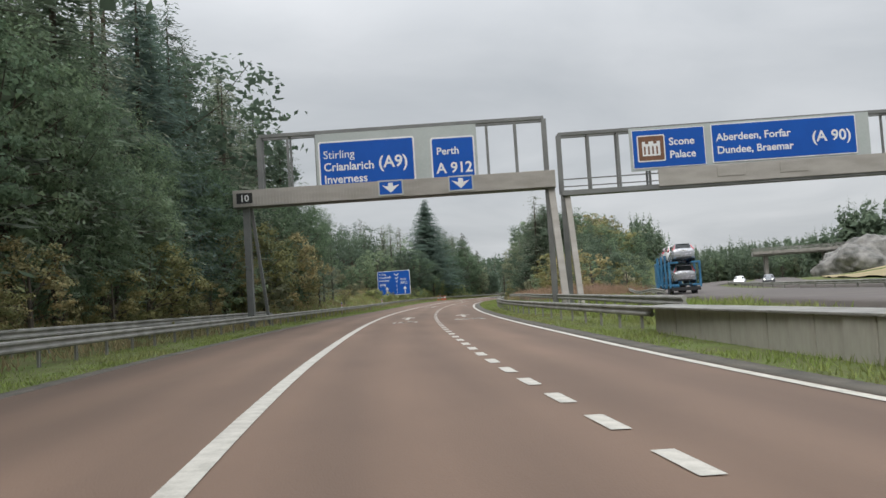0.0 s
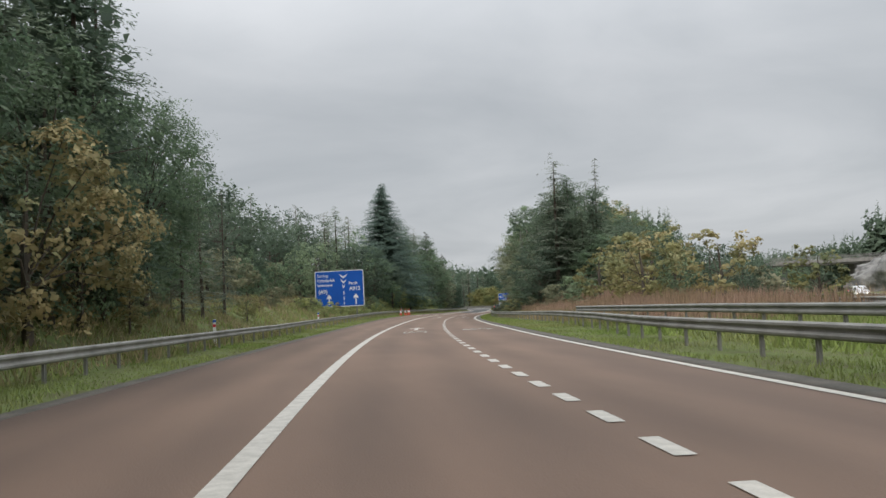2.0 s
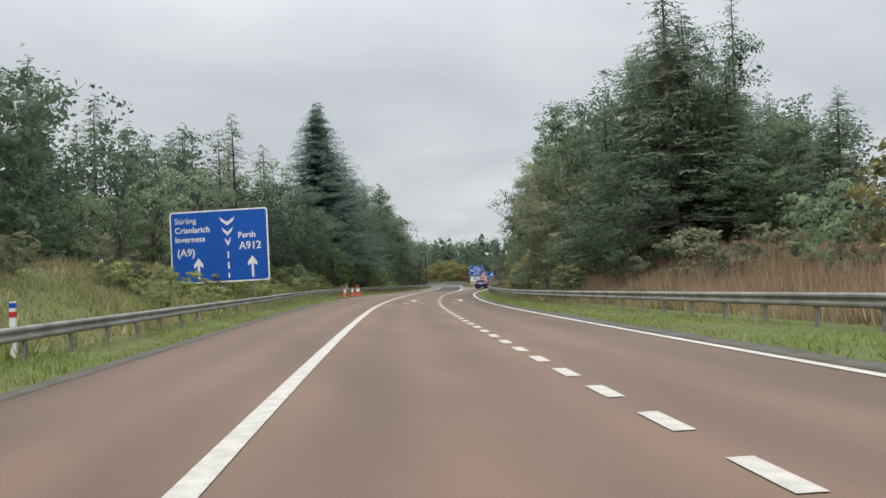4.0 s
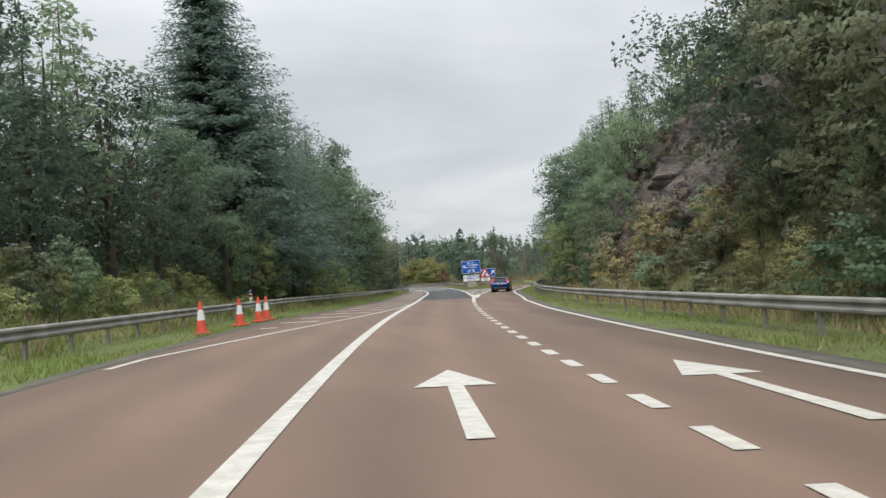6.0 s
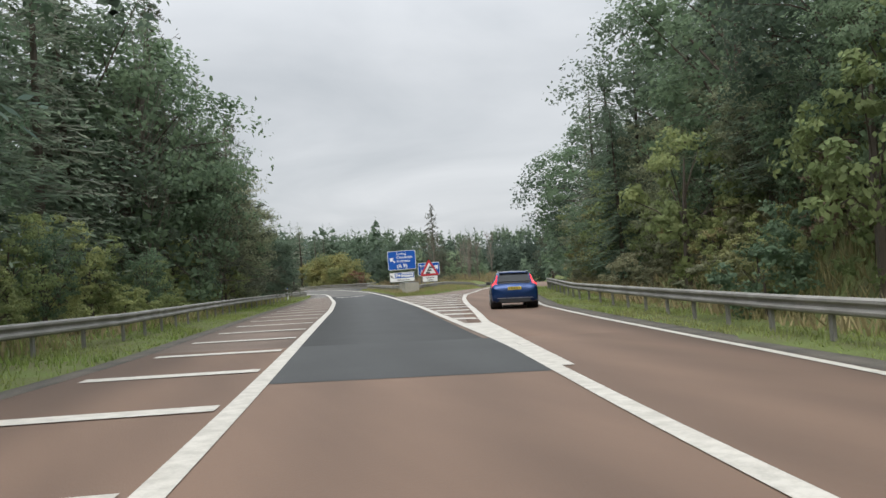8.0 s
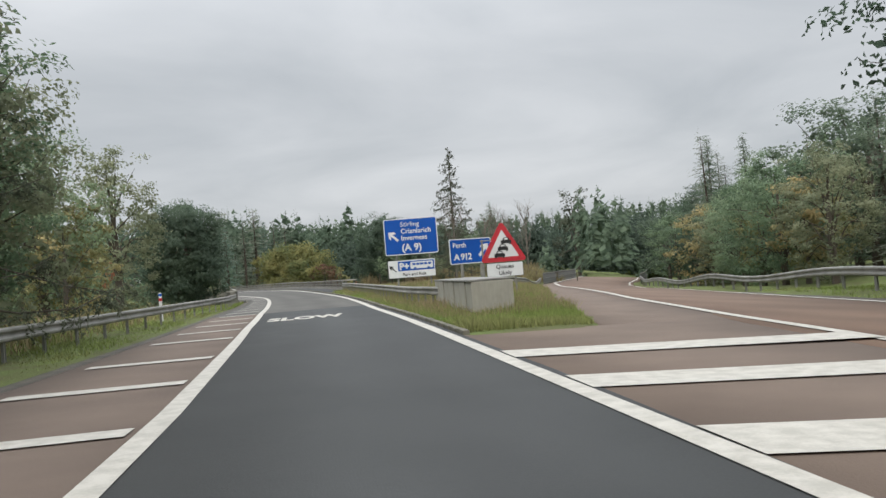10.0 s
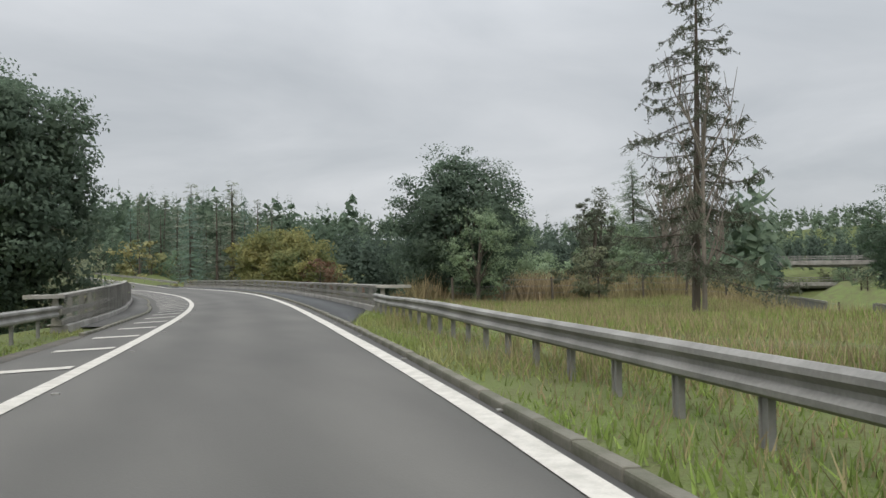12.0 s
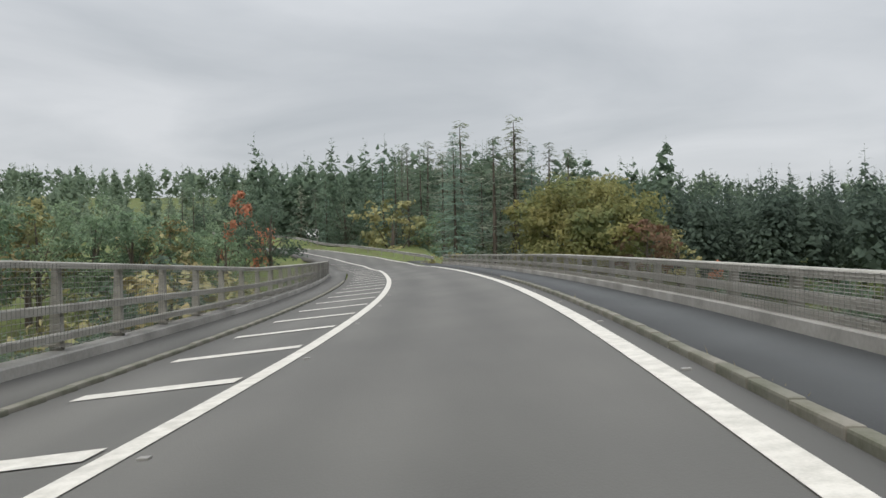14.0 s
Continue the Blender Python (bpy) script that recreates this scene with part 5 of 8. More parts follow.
def car(name, m, paint, label, plates="plate_yellow", lights="tail_light", front="glass_dark", group="", suv=0.0):
    """An estate car in its own axes: y ahead, origin under the rear bumper."""
    root = thing(name, m, label, "car", group)
    h = suv
    bm = bmesh.new()
    loft(bm, [car_ring(c[0], h) for c in CAR])
    part("body", bm, M[paint], root, smooth=True)

    def pane(nm, pts, mat="glass_dark", lab="", out=(0, 0, 0), thick=0.012):
        """A thin panel lying on the body; out: the way it faces."""
        b2 = bmesh.new()
        o = Vector(out).normalized()
        f = [b2.verts.new(Vector(p) + o * thick) for p in pts]
        b = [b2.verts.new(Vector(p) - o * 0.03) for p in pts]
        b2.faces.new(f)
        for i in range(len(pts)):
            j = (i + 1) % len(pts)
            b2.faces.new((f[i], b[i], b[j], f[j]))
        bmesh.ops.recalc_face_normals(b2, faces=b2.faces[:])
        return part(nm, b2, M[mat], root, lab)

    def side(y, u, sd):
        """A point on the glasshouse side: u 0 at the waist, 1 at the roof edge."""
        zb, w0, zw, w1, zr, w2 = car_at(y, h)
        return (sd * (w1 + (w2 + 0.03 - w1) * u), y, zw + (zr - 0.05 - zw) * u)

    back = (0, -1, 0.85)
    pane("rear_window", [(-0.63, 0.17, 1.06 + h), (0.63, 0.17, 1.06 + h), (0.56, 0.47, 1.375 + h), (-0.56, 0.47, 1.375 + h)], out=back, thick=0.03)
    pane("garnish", [(-0.60, 0.12, 1.00 + h), (0.60, 0.12, 1.00 + h), (0.62, 0.165, 1.05 + h), (-0.62, 0.165, 1.05 + h)], "black_plastic", out=back)
    pane("windscreen", [(-0.72, 3.20, 1.03 + h), (0.72, 3.20, 1.03 + h), (0.58, 2.62, 1.32 + h), (-0.58, 2.62, 1.32 + h)], out=(0, 1, 1.6))
    b2 = bmesh.new()
    box(b2, -0.57, 0.38, 1.395 + h, 0.57, 0.62, 1.435 + h, 0.012)
    part("spoiler", b2, M[paint], root)
    for sd in (-1, 1):
        for y0, y1, y2, y3 in ((0.50, 1.22, 1.22, 0.66), (1.29, 2.08, 2.08, 1.29), (2.15, 3.02, 2.52, 2.15)):
            pane("side_window", [side(y0, 0.06, sd), side(y1, 0.06, sd), side(y2, 0.9, sd), side(y3, 0.9, sd)], out=(sd, 0, 0.45))
        lamp = ((0.66, 0.86), (0.80, 0.83), (0.885, 0.90), (0.88, 0.97), (0.80, 1.04), (0.735, 1.12), (0.70, 1.22), (0.67, 1.33), (0.64, 1.33), (0.66, 1.20), (0.685, 1.10), (0.705, 1.02), (0.69, 0.95))
        pane("tail_lamp", [(sd * x, float(np.interp(z, (0.83, 0.9, 1.0, 1.07, 1.22, 1.375), (0.045, 0.075, 0.14, 0.20, 0.33, 0.47))) + 0.5 * max(0, x - 0.78), z + h) for x, z in lamp], lights, "lit red tail lamp", back, 0.014)
        pane("headlamp", [(sd * 0.45, 4.60, 0.58 + h), (sd * 0.70, 4.49, 0.60 + h), (sd * 0.74, 4.40, 0.70 + h), (sd * 0.48, 4.52, 0.68 + h)], front, out=(sd * 0.3, 1, 0.2), thick=0.06)
        b2 = bmesh.new()
        box(b2, sd * 0.97 - 0.10, 2.74, 0.94 + h, sd * 0.97 + 0.10, 2.88, 1.06 + h, 0.04)
        part("door_mirror", b2, M["black_plastic"], root)
        for y in (0.95, 3.72):
            b2 = bmesh.new()
            tube(b2, (sd * 0.5, y, 0.345), (sd * 0.934, y, 0.345), 0.385, 0.385, 28)
            part("wheel_arch", b2, M["black_plastic"], root)
            b2 = bmesh.new()
            tube(b2, (sd * 0.72, y, 0.33), (sd * 0.945, y, 0.33), 0.33, 0.322, 28)
            wheel = part("wheel", b2, M["rubber"], root)
            b2 = bmesh.new()
            tube(b2, (sd * 0.90, y, 0.33), (sd * 0.952, y, 0.33), 0.225, 0.21, 24)
            part("rim", b2, M["alloy"], wheel)
        b2 = bmesh.new()
        tube(b2, (sd * 0.58, 0.62, 1.475 + h), (sd * 0.58, 2.2, 1.49 + h), 0.018)
        part("roof_bar", b2, M["alloy"], root)
        b2 = bmesh.new()
        tube(b2, (sd * 0.45, 0.0, 0.33), (sd * 0.45, 0.2, 0.33), 0.04)
        part("exhaust", b2, M["alloy"], root)
        for y in (1.255, 2.115, 3.02):
            pane("door_seam", [side(y - 0.006, -0.02, sd), side(y + 0.006, -0.02, sd), (sd * 0.928, y + 0.006, 0.40), (sd * 0.928, y - 0.006, 0.40)], "black_plastic", out=(sd, 0, 0), thick=0.003)
        b2 = bmesh.new()
        box(b2, sd * 0.935 - 0.012, 1.30, 0.80 + h * 0.6, sd * 0.935 + 0.012, 1.48, 0.825 + h * 0.6, 0.006)
        part("door_handle", b2, M[paint], root)
    b2 = bmesh.new()
    loft(b2, [[(x, -0.004, z) for x, z in round_rect(-0.58, 0.27, 0.58, 0.40, 0.05)], [(x, 0.16, z) for x, z in round_rect(-0.80, 0.25, 0.80, 0.42, 0.05)]])
    part("bumper_insert", b2, M["black_plastic"], root)
    for x0, x1 in ((-0.70, -0.34), (0.34, 0.70), (-0.30, 0.30)):
        b2 = bmesh.new()
        loft(b2, [[(x, -0.012, z) for x, z in round_rect(x0, 0.42, x1, 0.445, 0.01)], [(x, 0.05, z) for x, z in round_rect(x0 - 0.03, 0.415, x1 + 0.03, 0.45, 0.01)]])
        part("bumper_trim", b2, M["alloy"], root)
    pane("tailgate_seam", [(-0.66, 0.03, 0.60 + h), (0.66, 0.03, 0.60 + h), (0.66, 0.03, 0.615 + h), (-0.66, 0.03, 0.615 + h)], "black_plastic", out=(0, -1, 0), thick=0.012)
    pane("badge", [(-0.16, 0.10, 0.925 + h), (0.16, 0.10, 0.925 + h), (0.16, 0.115, 0.945 + h), (-0.16, 0.115, 0.945 + h)], "alloy", out=back, thick=0.02)
    b2 = bmesh.new()
    box(b2, -0.26, -0.006, 0.755 + h, 0.26, 0.10, 0.865 + h, 0.006)
    pl = part("number_plate", b2, M[plates], root)
    b2 = bmesh.new()
    for i in range(7):
        box(b2, -0.21 + 0.062 * i, -0.010, 0.778 + h, -0.17 + 0.062 * i, -0.005, 0.842 + h)
    part("bar", b2, M["sign_black"], pl)
    return root


car("estate_car", Matrix.Translation(W(237.0, 5.92, 0.0)) @ Matrix.Rotation(heading(238) - radians(8), 4, "Z") @ Matrix.Rotation(radians(1.8), 4, "Y") @ Matrix.Scale(0.97, 4), "car_blue", "metallic blue estate car with lit tail lamps on the red road")
for s, lat, paint, lab in ((150, 14.5, "car_white", "white car with headlamps lit on the motorway"), (146, 19.0, "car_grey", "dark grey car with headlamps lit on the motorway")):
    la = float(MOTORWAY(s)) + lat
    car("oncoming_car", Matrix.Translation(level(s, la, 0.0)) @ Matrix.Rotation(heading(s) + math.pi - 0.3, 4, "Z"), paint, lab, "sign_white", "tail_light", "head_light", "oncoming cars")


def transporter():
    s = 72.0
    la = 23.4
    m = Matrix.Translation(level(s, la, 0.0)) @ Matrix.Rotation(heading(s) - radians(9), 4, "Z")
    root = thing("car_transporter", m, "blue steel car transporter lorry loaded with silver cars", "lorry")
    for z, y0, y1, t in ((0.85, -0.4, 13.0, 0.0), (2.75, -0.8, 13.5, 0.0)):
        for x in (-1.15, 0.55):
            bm = bmesh.new()
            box(bm, x, y0, z, x + 0.6, y1, z + 0.14, 0.02)
            part("deck", bm, M["truck_blue"], root)
    for y in (0.1, 3.6, 7.4, 11.5):
        for x in (-1.25, 1.25):
            bm = bmesh.new()
            box(bm, x - 0.09, y - 0.14, 0.7, x + 0.09, y + 0.14, 3.6 if y > 1 else 2.9, 0.02)
            part("frame_post", bm, M["truck_blue"], root)
    for y in (2.2, 3.4, 10.8):
        for x in (-1.0, 1.0):
            bm = bmesh.new()
            tube(bm, (x - 0.15, y, 0.48), (x + 0.15, y, 0.48), 0.48, 0.48, 20)
            part("wheel", bm, M["rubber"], root)
    bm = bmesh.new()
    box(bm, -1.2, -0.35, 0.45, 1.2, -0.2, 0.75, 0.03)
    part("rear_bar", bm, M["black_plastic"], root)
    bm = bmesh.new()
    box(bm, -1.24, 13.8, 0.5, 1.24, 16.0, 3.2, 0.15)
    part("cab", bm, M["truck_blue"], root)
    for y in (14.3, 12.4):
        for x in (-1.05, 1.05):
            bm = bmesh.new()
            tube(bm, (x - 0.14, y + 0.6, 0.48), (x + 0.14, y + 0.6, 0.48), 0.48, 0.48, 20)
            part("wheel", bm, M["rubber"], root)
    for y, z, tilt, paint in ((0.1, 1.0, 6, "car_silver"), (-0.3, 2.9, -3, "car_silver"), (5.1, 1.0, 4, "car_grey"), (4.9, 2.9, 2, "car_white"), (9.4, 2.95, 0, "car_silver")):
        car("loaded_car", m @ Matrix.Translation((0, y, z)) @ Matrix.Rotation(radians(tilt), 4, "X"), paint, "new silver car strapped on the transporter deck" if paint == "car_silver" else "new car strapped on the transporter deck", "sign_white", "sign_red", "glass_dark", "cars on the transporter", 0.12)


transporter()


# ---- cones and marker posts ----
def cone(m):
    root = thing("traffic_cone", m, "orange traffic cone with white reflective sleeve in the grass", "traffic cone", "row of traffic cones")
    bm = bmesh.new()
    box(bm, -0.25, -0.25, 0, 0.25, 0.25, 0.06, 0.02)
    tube(bm, (0, 0, 0.05), (0, 0, 1.0), 0.17, 0.045, 16)
    part("cone_body", bm, M["cone_orange"], root)
    bm = bmesh.new()
    tube(bm, (0, 0, 0.42), (0, 0, 0.74), 0.1225, 0.080, 16)
    part("sleeve", bm, M["sign_white"], root)
    return root


first_cone = cone(Matrix.Translation(level(180.8, -6.6, land(180.8, -6.6))))
for s, lat in ((185.8, -6.6), (188.7, -6.55), (190.4, -6.6)):
    copy_thing(first_cone, Matrix.Translation(level(s, lat, land(s, lat))) @ Matrix.Rotation(s, 4, "Z"))


def marker_post(s, lat):
    root = thing("marker_post", Matrix.Translation(level(s, lat, land(s, lat))) @ Matrix.Rotation(heading(s), 4, "Z"), "white marker post with blue and red bands behind the guard rail", "marker post", "roadside marker posts")
    bm = bmesh.new()
    prism(bm, round_rect(-0.06, -0.2, 0.06, 1.2, 0.03, 3), -0.04, 0.04)
    part("post", bm, M["sign_white"], root)
    bm = bmesh.new()
    box(bm, -0.063, -0.044, 0.86, 0.063, 0.044, 0.98)
    part("band", bm, M["sign_red"], root)
    bm = bmesh.new()
    box(bm, -0.062, -0.043, 1.06, 0.062, 0.043, 1.17)
    part("band", bm, M["sign_blue"], root)
    return root


for s, lat in ((88, -8.0), (198.6, -9.2), (290, -6.6), (121, -8.0)):
    marker_post(s, lat)


# ---- overbridge far to the right ----
def overbridge(x, y, turn, decks, half, base, label):
    root = thing("overbridge", Matrix.Translation((x, y, 0)) @ Matrix.Rotation(radians(turn), 4, "Z"), label, "bridge", "distant overbridges")
    for z, w in decks:
        bm = bmesh.new()
        box(bm, -half, -5, z, half, 5, z + w, 0.05)
        box(bm, -half, -4.4, z - 0.45, half, 4.4, z)
        part("deck", bm, M["concrete"], root)
        for y in (-4.9, 4.9):
            bm = bmesh.new()
            for dz in (0.45, 0.95):
                box(bm, -half, y - 0.05, z + w + dz, half, y + 0.05, z + w + dz + 0.12)
            for k in range(int(half / 1.25) + 1):
                x = -half + 2.5 * k
                box(bm, x - 0.05, y - 0.04, z + w, x + 0.05, y + 0.04, z + w + 0.95)
            part("railing", bm, M["galv_old"], root)
    for k in range(-int(half / 18), int(half / 18) + 1):
        bm = bmesh.new()
        box(bm, 18 * k - 0.55, -3, base, 18 * k + 0.55, 3, decks[0][0] - 0.4, 0.05)
        part("pier", bm, M["concrete_dark"], root)


def branch_railing(s0, s1, lat, label):
    """Steel railing of the branch road's bridge: close uprights between two rails."""
    root = thing("bridge_railing", Matrix(), label, "railing", "branch road railings")
    bm = bmesh.new()
    box(bm, -0.022, -0.022, 0.0, 0.022, 0.022, 1.05)
    me = bpy.data.meshes.new("upright")
    bm.to_mesh(me)
    bm.free()
    me.materials.append(M["gantry"])

    def foot(v):
        return level(v, float(lat(v)), float(bank(v, float(lat(v)))) - 0.05)

    ss = np.arange(s0, s1, 0.2)
    for z, h, mt in ((0.12, 0.03, "gantry"), (0.58, 0.03, "gantry"), (1.05, 0.05, "galv")):
        bm = bmesh.new()
        loft(bm, [[foot(v) + Vector((x, 0, z + k * h)) for x, k in ((0.04, -1), (0.04, 1), (-0.04, 1), (-0.04, -1))] for v in ss[::4]])
        part("rail", bm, M[mt], root)
    for v in ss:
        shared("upright", me, root, Matrix.Translation(foot(v)))


branch_railing(330.2, 352, lambda v: 23.4 + 0.62 * (v - 330), "dark steel railing with close uprights beside the branch road")
branch_railing(333.2, 352, lambda v: 35.1 + 0.63 * (v - 333), "grey steel railing with a pale top rail beside the branch road")
overbridge(203.5, 445.5, -38, ((3.5, 1.0), (-1.3, 0.9)), 60, -9, "grey concrete road bridge on slab piers in the distance")
overbridge(150, 260, -22, ((8.2, 1.0),), 22, -2, "grey concrete bridge crossing high over the motorway")


def chevron_sign():
    s, lat = 458.2, -8.2
    root = thing("chevron_sign", Matrix.Translation(level(s, lat, land(s, lat))) @ Matrix.Rotation(heading(s) - 0.2, 4, "Z"), "black and white bend chevron board on posts", "road sign")
    plate(root, -0.8, 1.0, 0.8, 2.0, "sign_black", border=0.04)
    for x in (-0.36, 0.36):
        shape(root, [(x - 0.3, 1.5), (x + 0.1, 1.9), (x + 0.32, 1.9), (x - 0.06, 1.5), (x + 0.32, 1.1), (x + 0.1, 1.1)], "sign_white")
    sign_posts(root, (-0.6, 0.6), 1.95, -0.4)


chevron_sign()


# ---- road studs, and the wire fence at the end of the island ----
bm = bmesh.new()
box(bm, -0.045, -0.04, -0.01, 0.045, 0.04, 0.014, 0.006)
stud_me = bpy.data.meshes.new("road_stud")
bm.to_mesh(stud_me)
bm.free()
stud_me.materials.append(M["galv"])
for i in range(44):
    s, lat = (302 + 5.2 * i, float(LANE_LINE(302 + 5.2 * i)) + 0.22) if i < 24 else (304 + 6.0 * (i - 24), float(LEFT_LINE(304 + 6.0 * (i - 24))) + 0.28)
    ob = new("road_stud", stud_me)
    ob.matrix_world = lay(s, lat, 0.006)
    tagged(ob, "small pale reflecting road stud beside the painted line", "road stud", "road studs")


def wire_fence(x0, y0, x1, y1):
    root = thing("wire_fence", Matrix(), "low fence of brown wooden posts and wires along rough grass", "fence")
    a, b = Vector((x0, y0)), Vector((x1, y1))
    n = int((b - a).length / 2.4)
    tops = []
    bm = bmesh.new()
    tube(bm, (0, 0, -0.4), (0, 0, 1.15), 0.055, 0.05, 7)
    me = bpy.data.meshes.new("fence_post")
    bm.to_mesh(me)
    bm.free()
    me.materials.append(M["bark"])
    for i in range(n + 1):
        p = a.lerp(b, i / n)
        s, l = station(p.x, p.y)
        z = land(float(s[0]), float(l[0]))
        shared("post", me, root, Matrix.Translation((p.x, p.y, z)) @ Euler((random.uniform(-0.05, 0.05), random.uniform(-0.05, 0.05), 0)).to_matrix().to_4x4())
        tops.append(Vector((p.x, p.y, z)))
    for h in (0.45, 0.75, 1.05):
        bm = bmesh.new()
        side = Vector((-(y1 - y0), x1 - x0, 0)).normalized() * 0.008
        loft(bm, [[p + Vector((0, 0, h + 0.008)), p + side + Vector((0, 0, h)), p + Vector((0, 0, h - 0.008)), p - side + Vector((0, 0, h))] for p in tops])
        part("wire", bm, M["galv_old"], root)


f0, f1 = level(334.5, 8.5), level(337, 30)
wire_fence(f0.x, f0.y, f1.x, f1.y)


# ---- plants ----
def unit(v):
    return v / (np.linalg.norm(v, axis=-1, keepdims=True) + 1e-9)


def leaf_cards(centres, length, width, outward, rng, droop=0.15, loose=0.75):
    """Small pointed leaves, folded along their rib, that face outward and up: corners, faces and soft normals."""
    n = len(centres)
    face = unit(outward + rng.normal(0, loose, (n, 3)) * 0.8 + np.array([0, 0, 0.3]))
    u = rng.normal(size=(n, 3)) + outward * 0.5
    u[:, 2] -= droop * 2
    u = unit(u - face * (u * face).sum(1, keepdims=True))
    v = np.cross(face, u)
    ln = (length * rng.uniform(0.6, 1.35, n))[:, None]
    wd = (width * rng.uniform(0.6, 1.3, n))[:, None]
    fold = face * wd * 0.18
    verts = np.stack([centres - u * ln * 0.5, centres - v * wd * 0.5 + fold, centres + u * ln * 0.5, centres + v * wd * 0.5 + fold], 1)
    nrm = unit(outward * 0.75 + face * 0.55 + np.array([0, 0, 0.12]))
    return verts.reshape(-1, 3), np.arange(4 * n).reshape(n, 4), np.repeat(nrm, 4, 0)


def frond(L, a, z0, droop, rng, pitch, length, width):
    """One bough as a fern-like frond: slim twig sprays both sides of a drooping axis. Corners of sprays, and their normals."""
    n = max(3, int(L / pitch))
    f = (np.arange(n) + rng.uniform(0, 1, n)) / n
    f = np.concatenate([f, f])
    side = np.repeat([-1.0, 1.0], n)
    r = (0.06 + 0.94 * f) * L
    d, q = np.array([math.cos(a), math.sin(a), 0]), np.array([-math.sin(a), math.cos(a), 0])
    base = d * r[:, None] + q * (rng.normal(0, 0.05, 2 * n) * L)[:, None]
    base[:, 2] = z0 - droop * L * f ** 1.5 + 0.14 * L * f ** 3 + rng.normal(0, 0.09, 2 * n)
    ln = length * (1.15 - 0.55 * f) * rng.uniform(0.6, 1.35, 2 * n)
    ang = rng.normal(0.9, 0.3, 2 * n)
    w = d * np.cos(ang)[:, None] + q * (np.sin(ang) * side)[:, None]
    w[:, 2] -= rng.uniform(-0.15, 0.75, 2 * n)
    tip = base + w * ln[:, None]
    e = np.cross(rng.normal(0, 0.45, (2 * n, 3)) + np.array([0, 0, 1.0]) + d * 0.5, w)
    e *= (width * rng.uniform(0.6, 1.3, 2 * n) / (np.linalg.norm(e, axis=1) + 1e-9))[:, None]
    mid = base * 0.45 + tip * 0.55
    nrm = unit(d * (0.35 + 0.5 * f[:, None]) + q * (0.25 * side)[:, None] + np.array([0, 0, 0.62]) + rng.normal(0, 0.16, (2 * n, 3)))
    return np.stack([base, mid - e, tip, mid + e], 1), nrm


def mesh_of(name, verts, faces, mat, normals=None):
    ob = from_arrays(name, verts, faces, mat, None, False, normals)
    me = ob.data
    bpy.data.objects.remove(ob)
    return me


def limb_mesh(segs, mat, sides=5):
    bm = bmesh.new()
    for a, b, r0, r1 in segs:
        tube(bm, a, b, r0, r1, sides)
    me = bpy.data.meshes.new("trunk")
    bm.to_mesh(me)
    bm.free()
    me.materials.append(mat)
    return me


def conifer_meshes(seed, h, r, mat, bare=0.12, density=1.0, ragged=0.25, droop=0.35, power=0.85, step=0.42, size=0.62, thin=0.11, core=True):
    """Trunk and crown of a conifer: whorls of drooping fern-like boughs."""
    rng = np.random.default_rng(seed)
    quads, nrms = [], []
    segs = [((0, 0, -0.5), (0, 0, h * 0.5), h * 0.011 + 0.04, h * 0.007 + 0.02), ((0, 0, h * 0.5), (0, 0, h * 0.98), h * 0.007 + 0.02, 0.02)]
    z = bare * h
    while z < h * 0.99:
        t = (z - bare * h) / (h * (1 - bare))
        reach = r * (1 - t) ** power * min(1.0, 0.6 + t * 4) + 0.15
        nb = max(3, int((5 + 3.5 * (1 - t)) * density))
        a0 = rng.uniform(0, 6.28)
        for k in range(nb):
            a = a0 + 6.283 * k / nb + rng.normal(0, 0.3)
            L = reach * (1 + ragged * min(1.1, rng.normal()))
            if L < 0.1:
                continue
            zz = z + rng.normal(0, step * 0.95)
            fq, fn = frond(L, a, zz, droop * rng.uniform(0.6, 1.4), rng, 0.42 / density * size / 0.62, size * (0.75 + 0.35 * min(1, L / 2.5)), size * thin)
            quads.append(fq)
            nrms.append(np.repeat(fn, 4, 0))
            d, q = np.array([math.cos(a), math.sin(a), 0]), np.array([-math.sin(a), math.cos(a), 0])
            wide = 0.022 * L + 0.035
            for f0, f1 in (((0.0, 0.28), (0.18, 0.42), (0.34, 0.58)) if core else ()):
                p0, p1 = [d * L * f + np.array([0, 0, zz - droop * L * f ** 1.5 + 0.14 * L * f ** 3]) for f in (f0, f1)]
                pm = p0 * 0.5 + p1 * 0.5 - np.array([0, 0, wide * 0.8])
                quads.append(np.stack([p0, pm - q * wide, p1, pm + q * wide], 0)[None])
                nrms.append(np.repeat(unit(d * 0.5 + np.array([0, 0, 0.8]))[None], 4, 0))
            if rng.random() < (0.10 if core else 0.3) and L > 0.5:
                segs.append(((0, 0, zz), (math.cos(a) * L * 0.8, math.sin(a) * L * 0.8, zz - droop * L * 0.7), 0.025 if core else 0.014, 0.006))
        z += step * (0.75 + 0.5 * rng.random()) * (1 - 0.35 * t)
    v = np.concatenate(quads).reshape(-1, 3)
    return limb_mesh(segs, M["bark"]), mesh_of("crown", v, np.arange(len(v)).reshape(-1, 4), mat, np.concatenate(nrms))


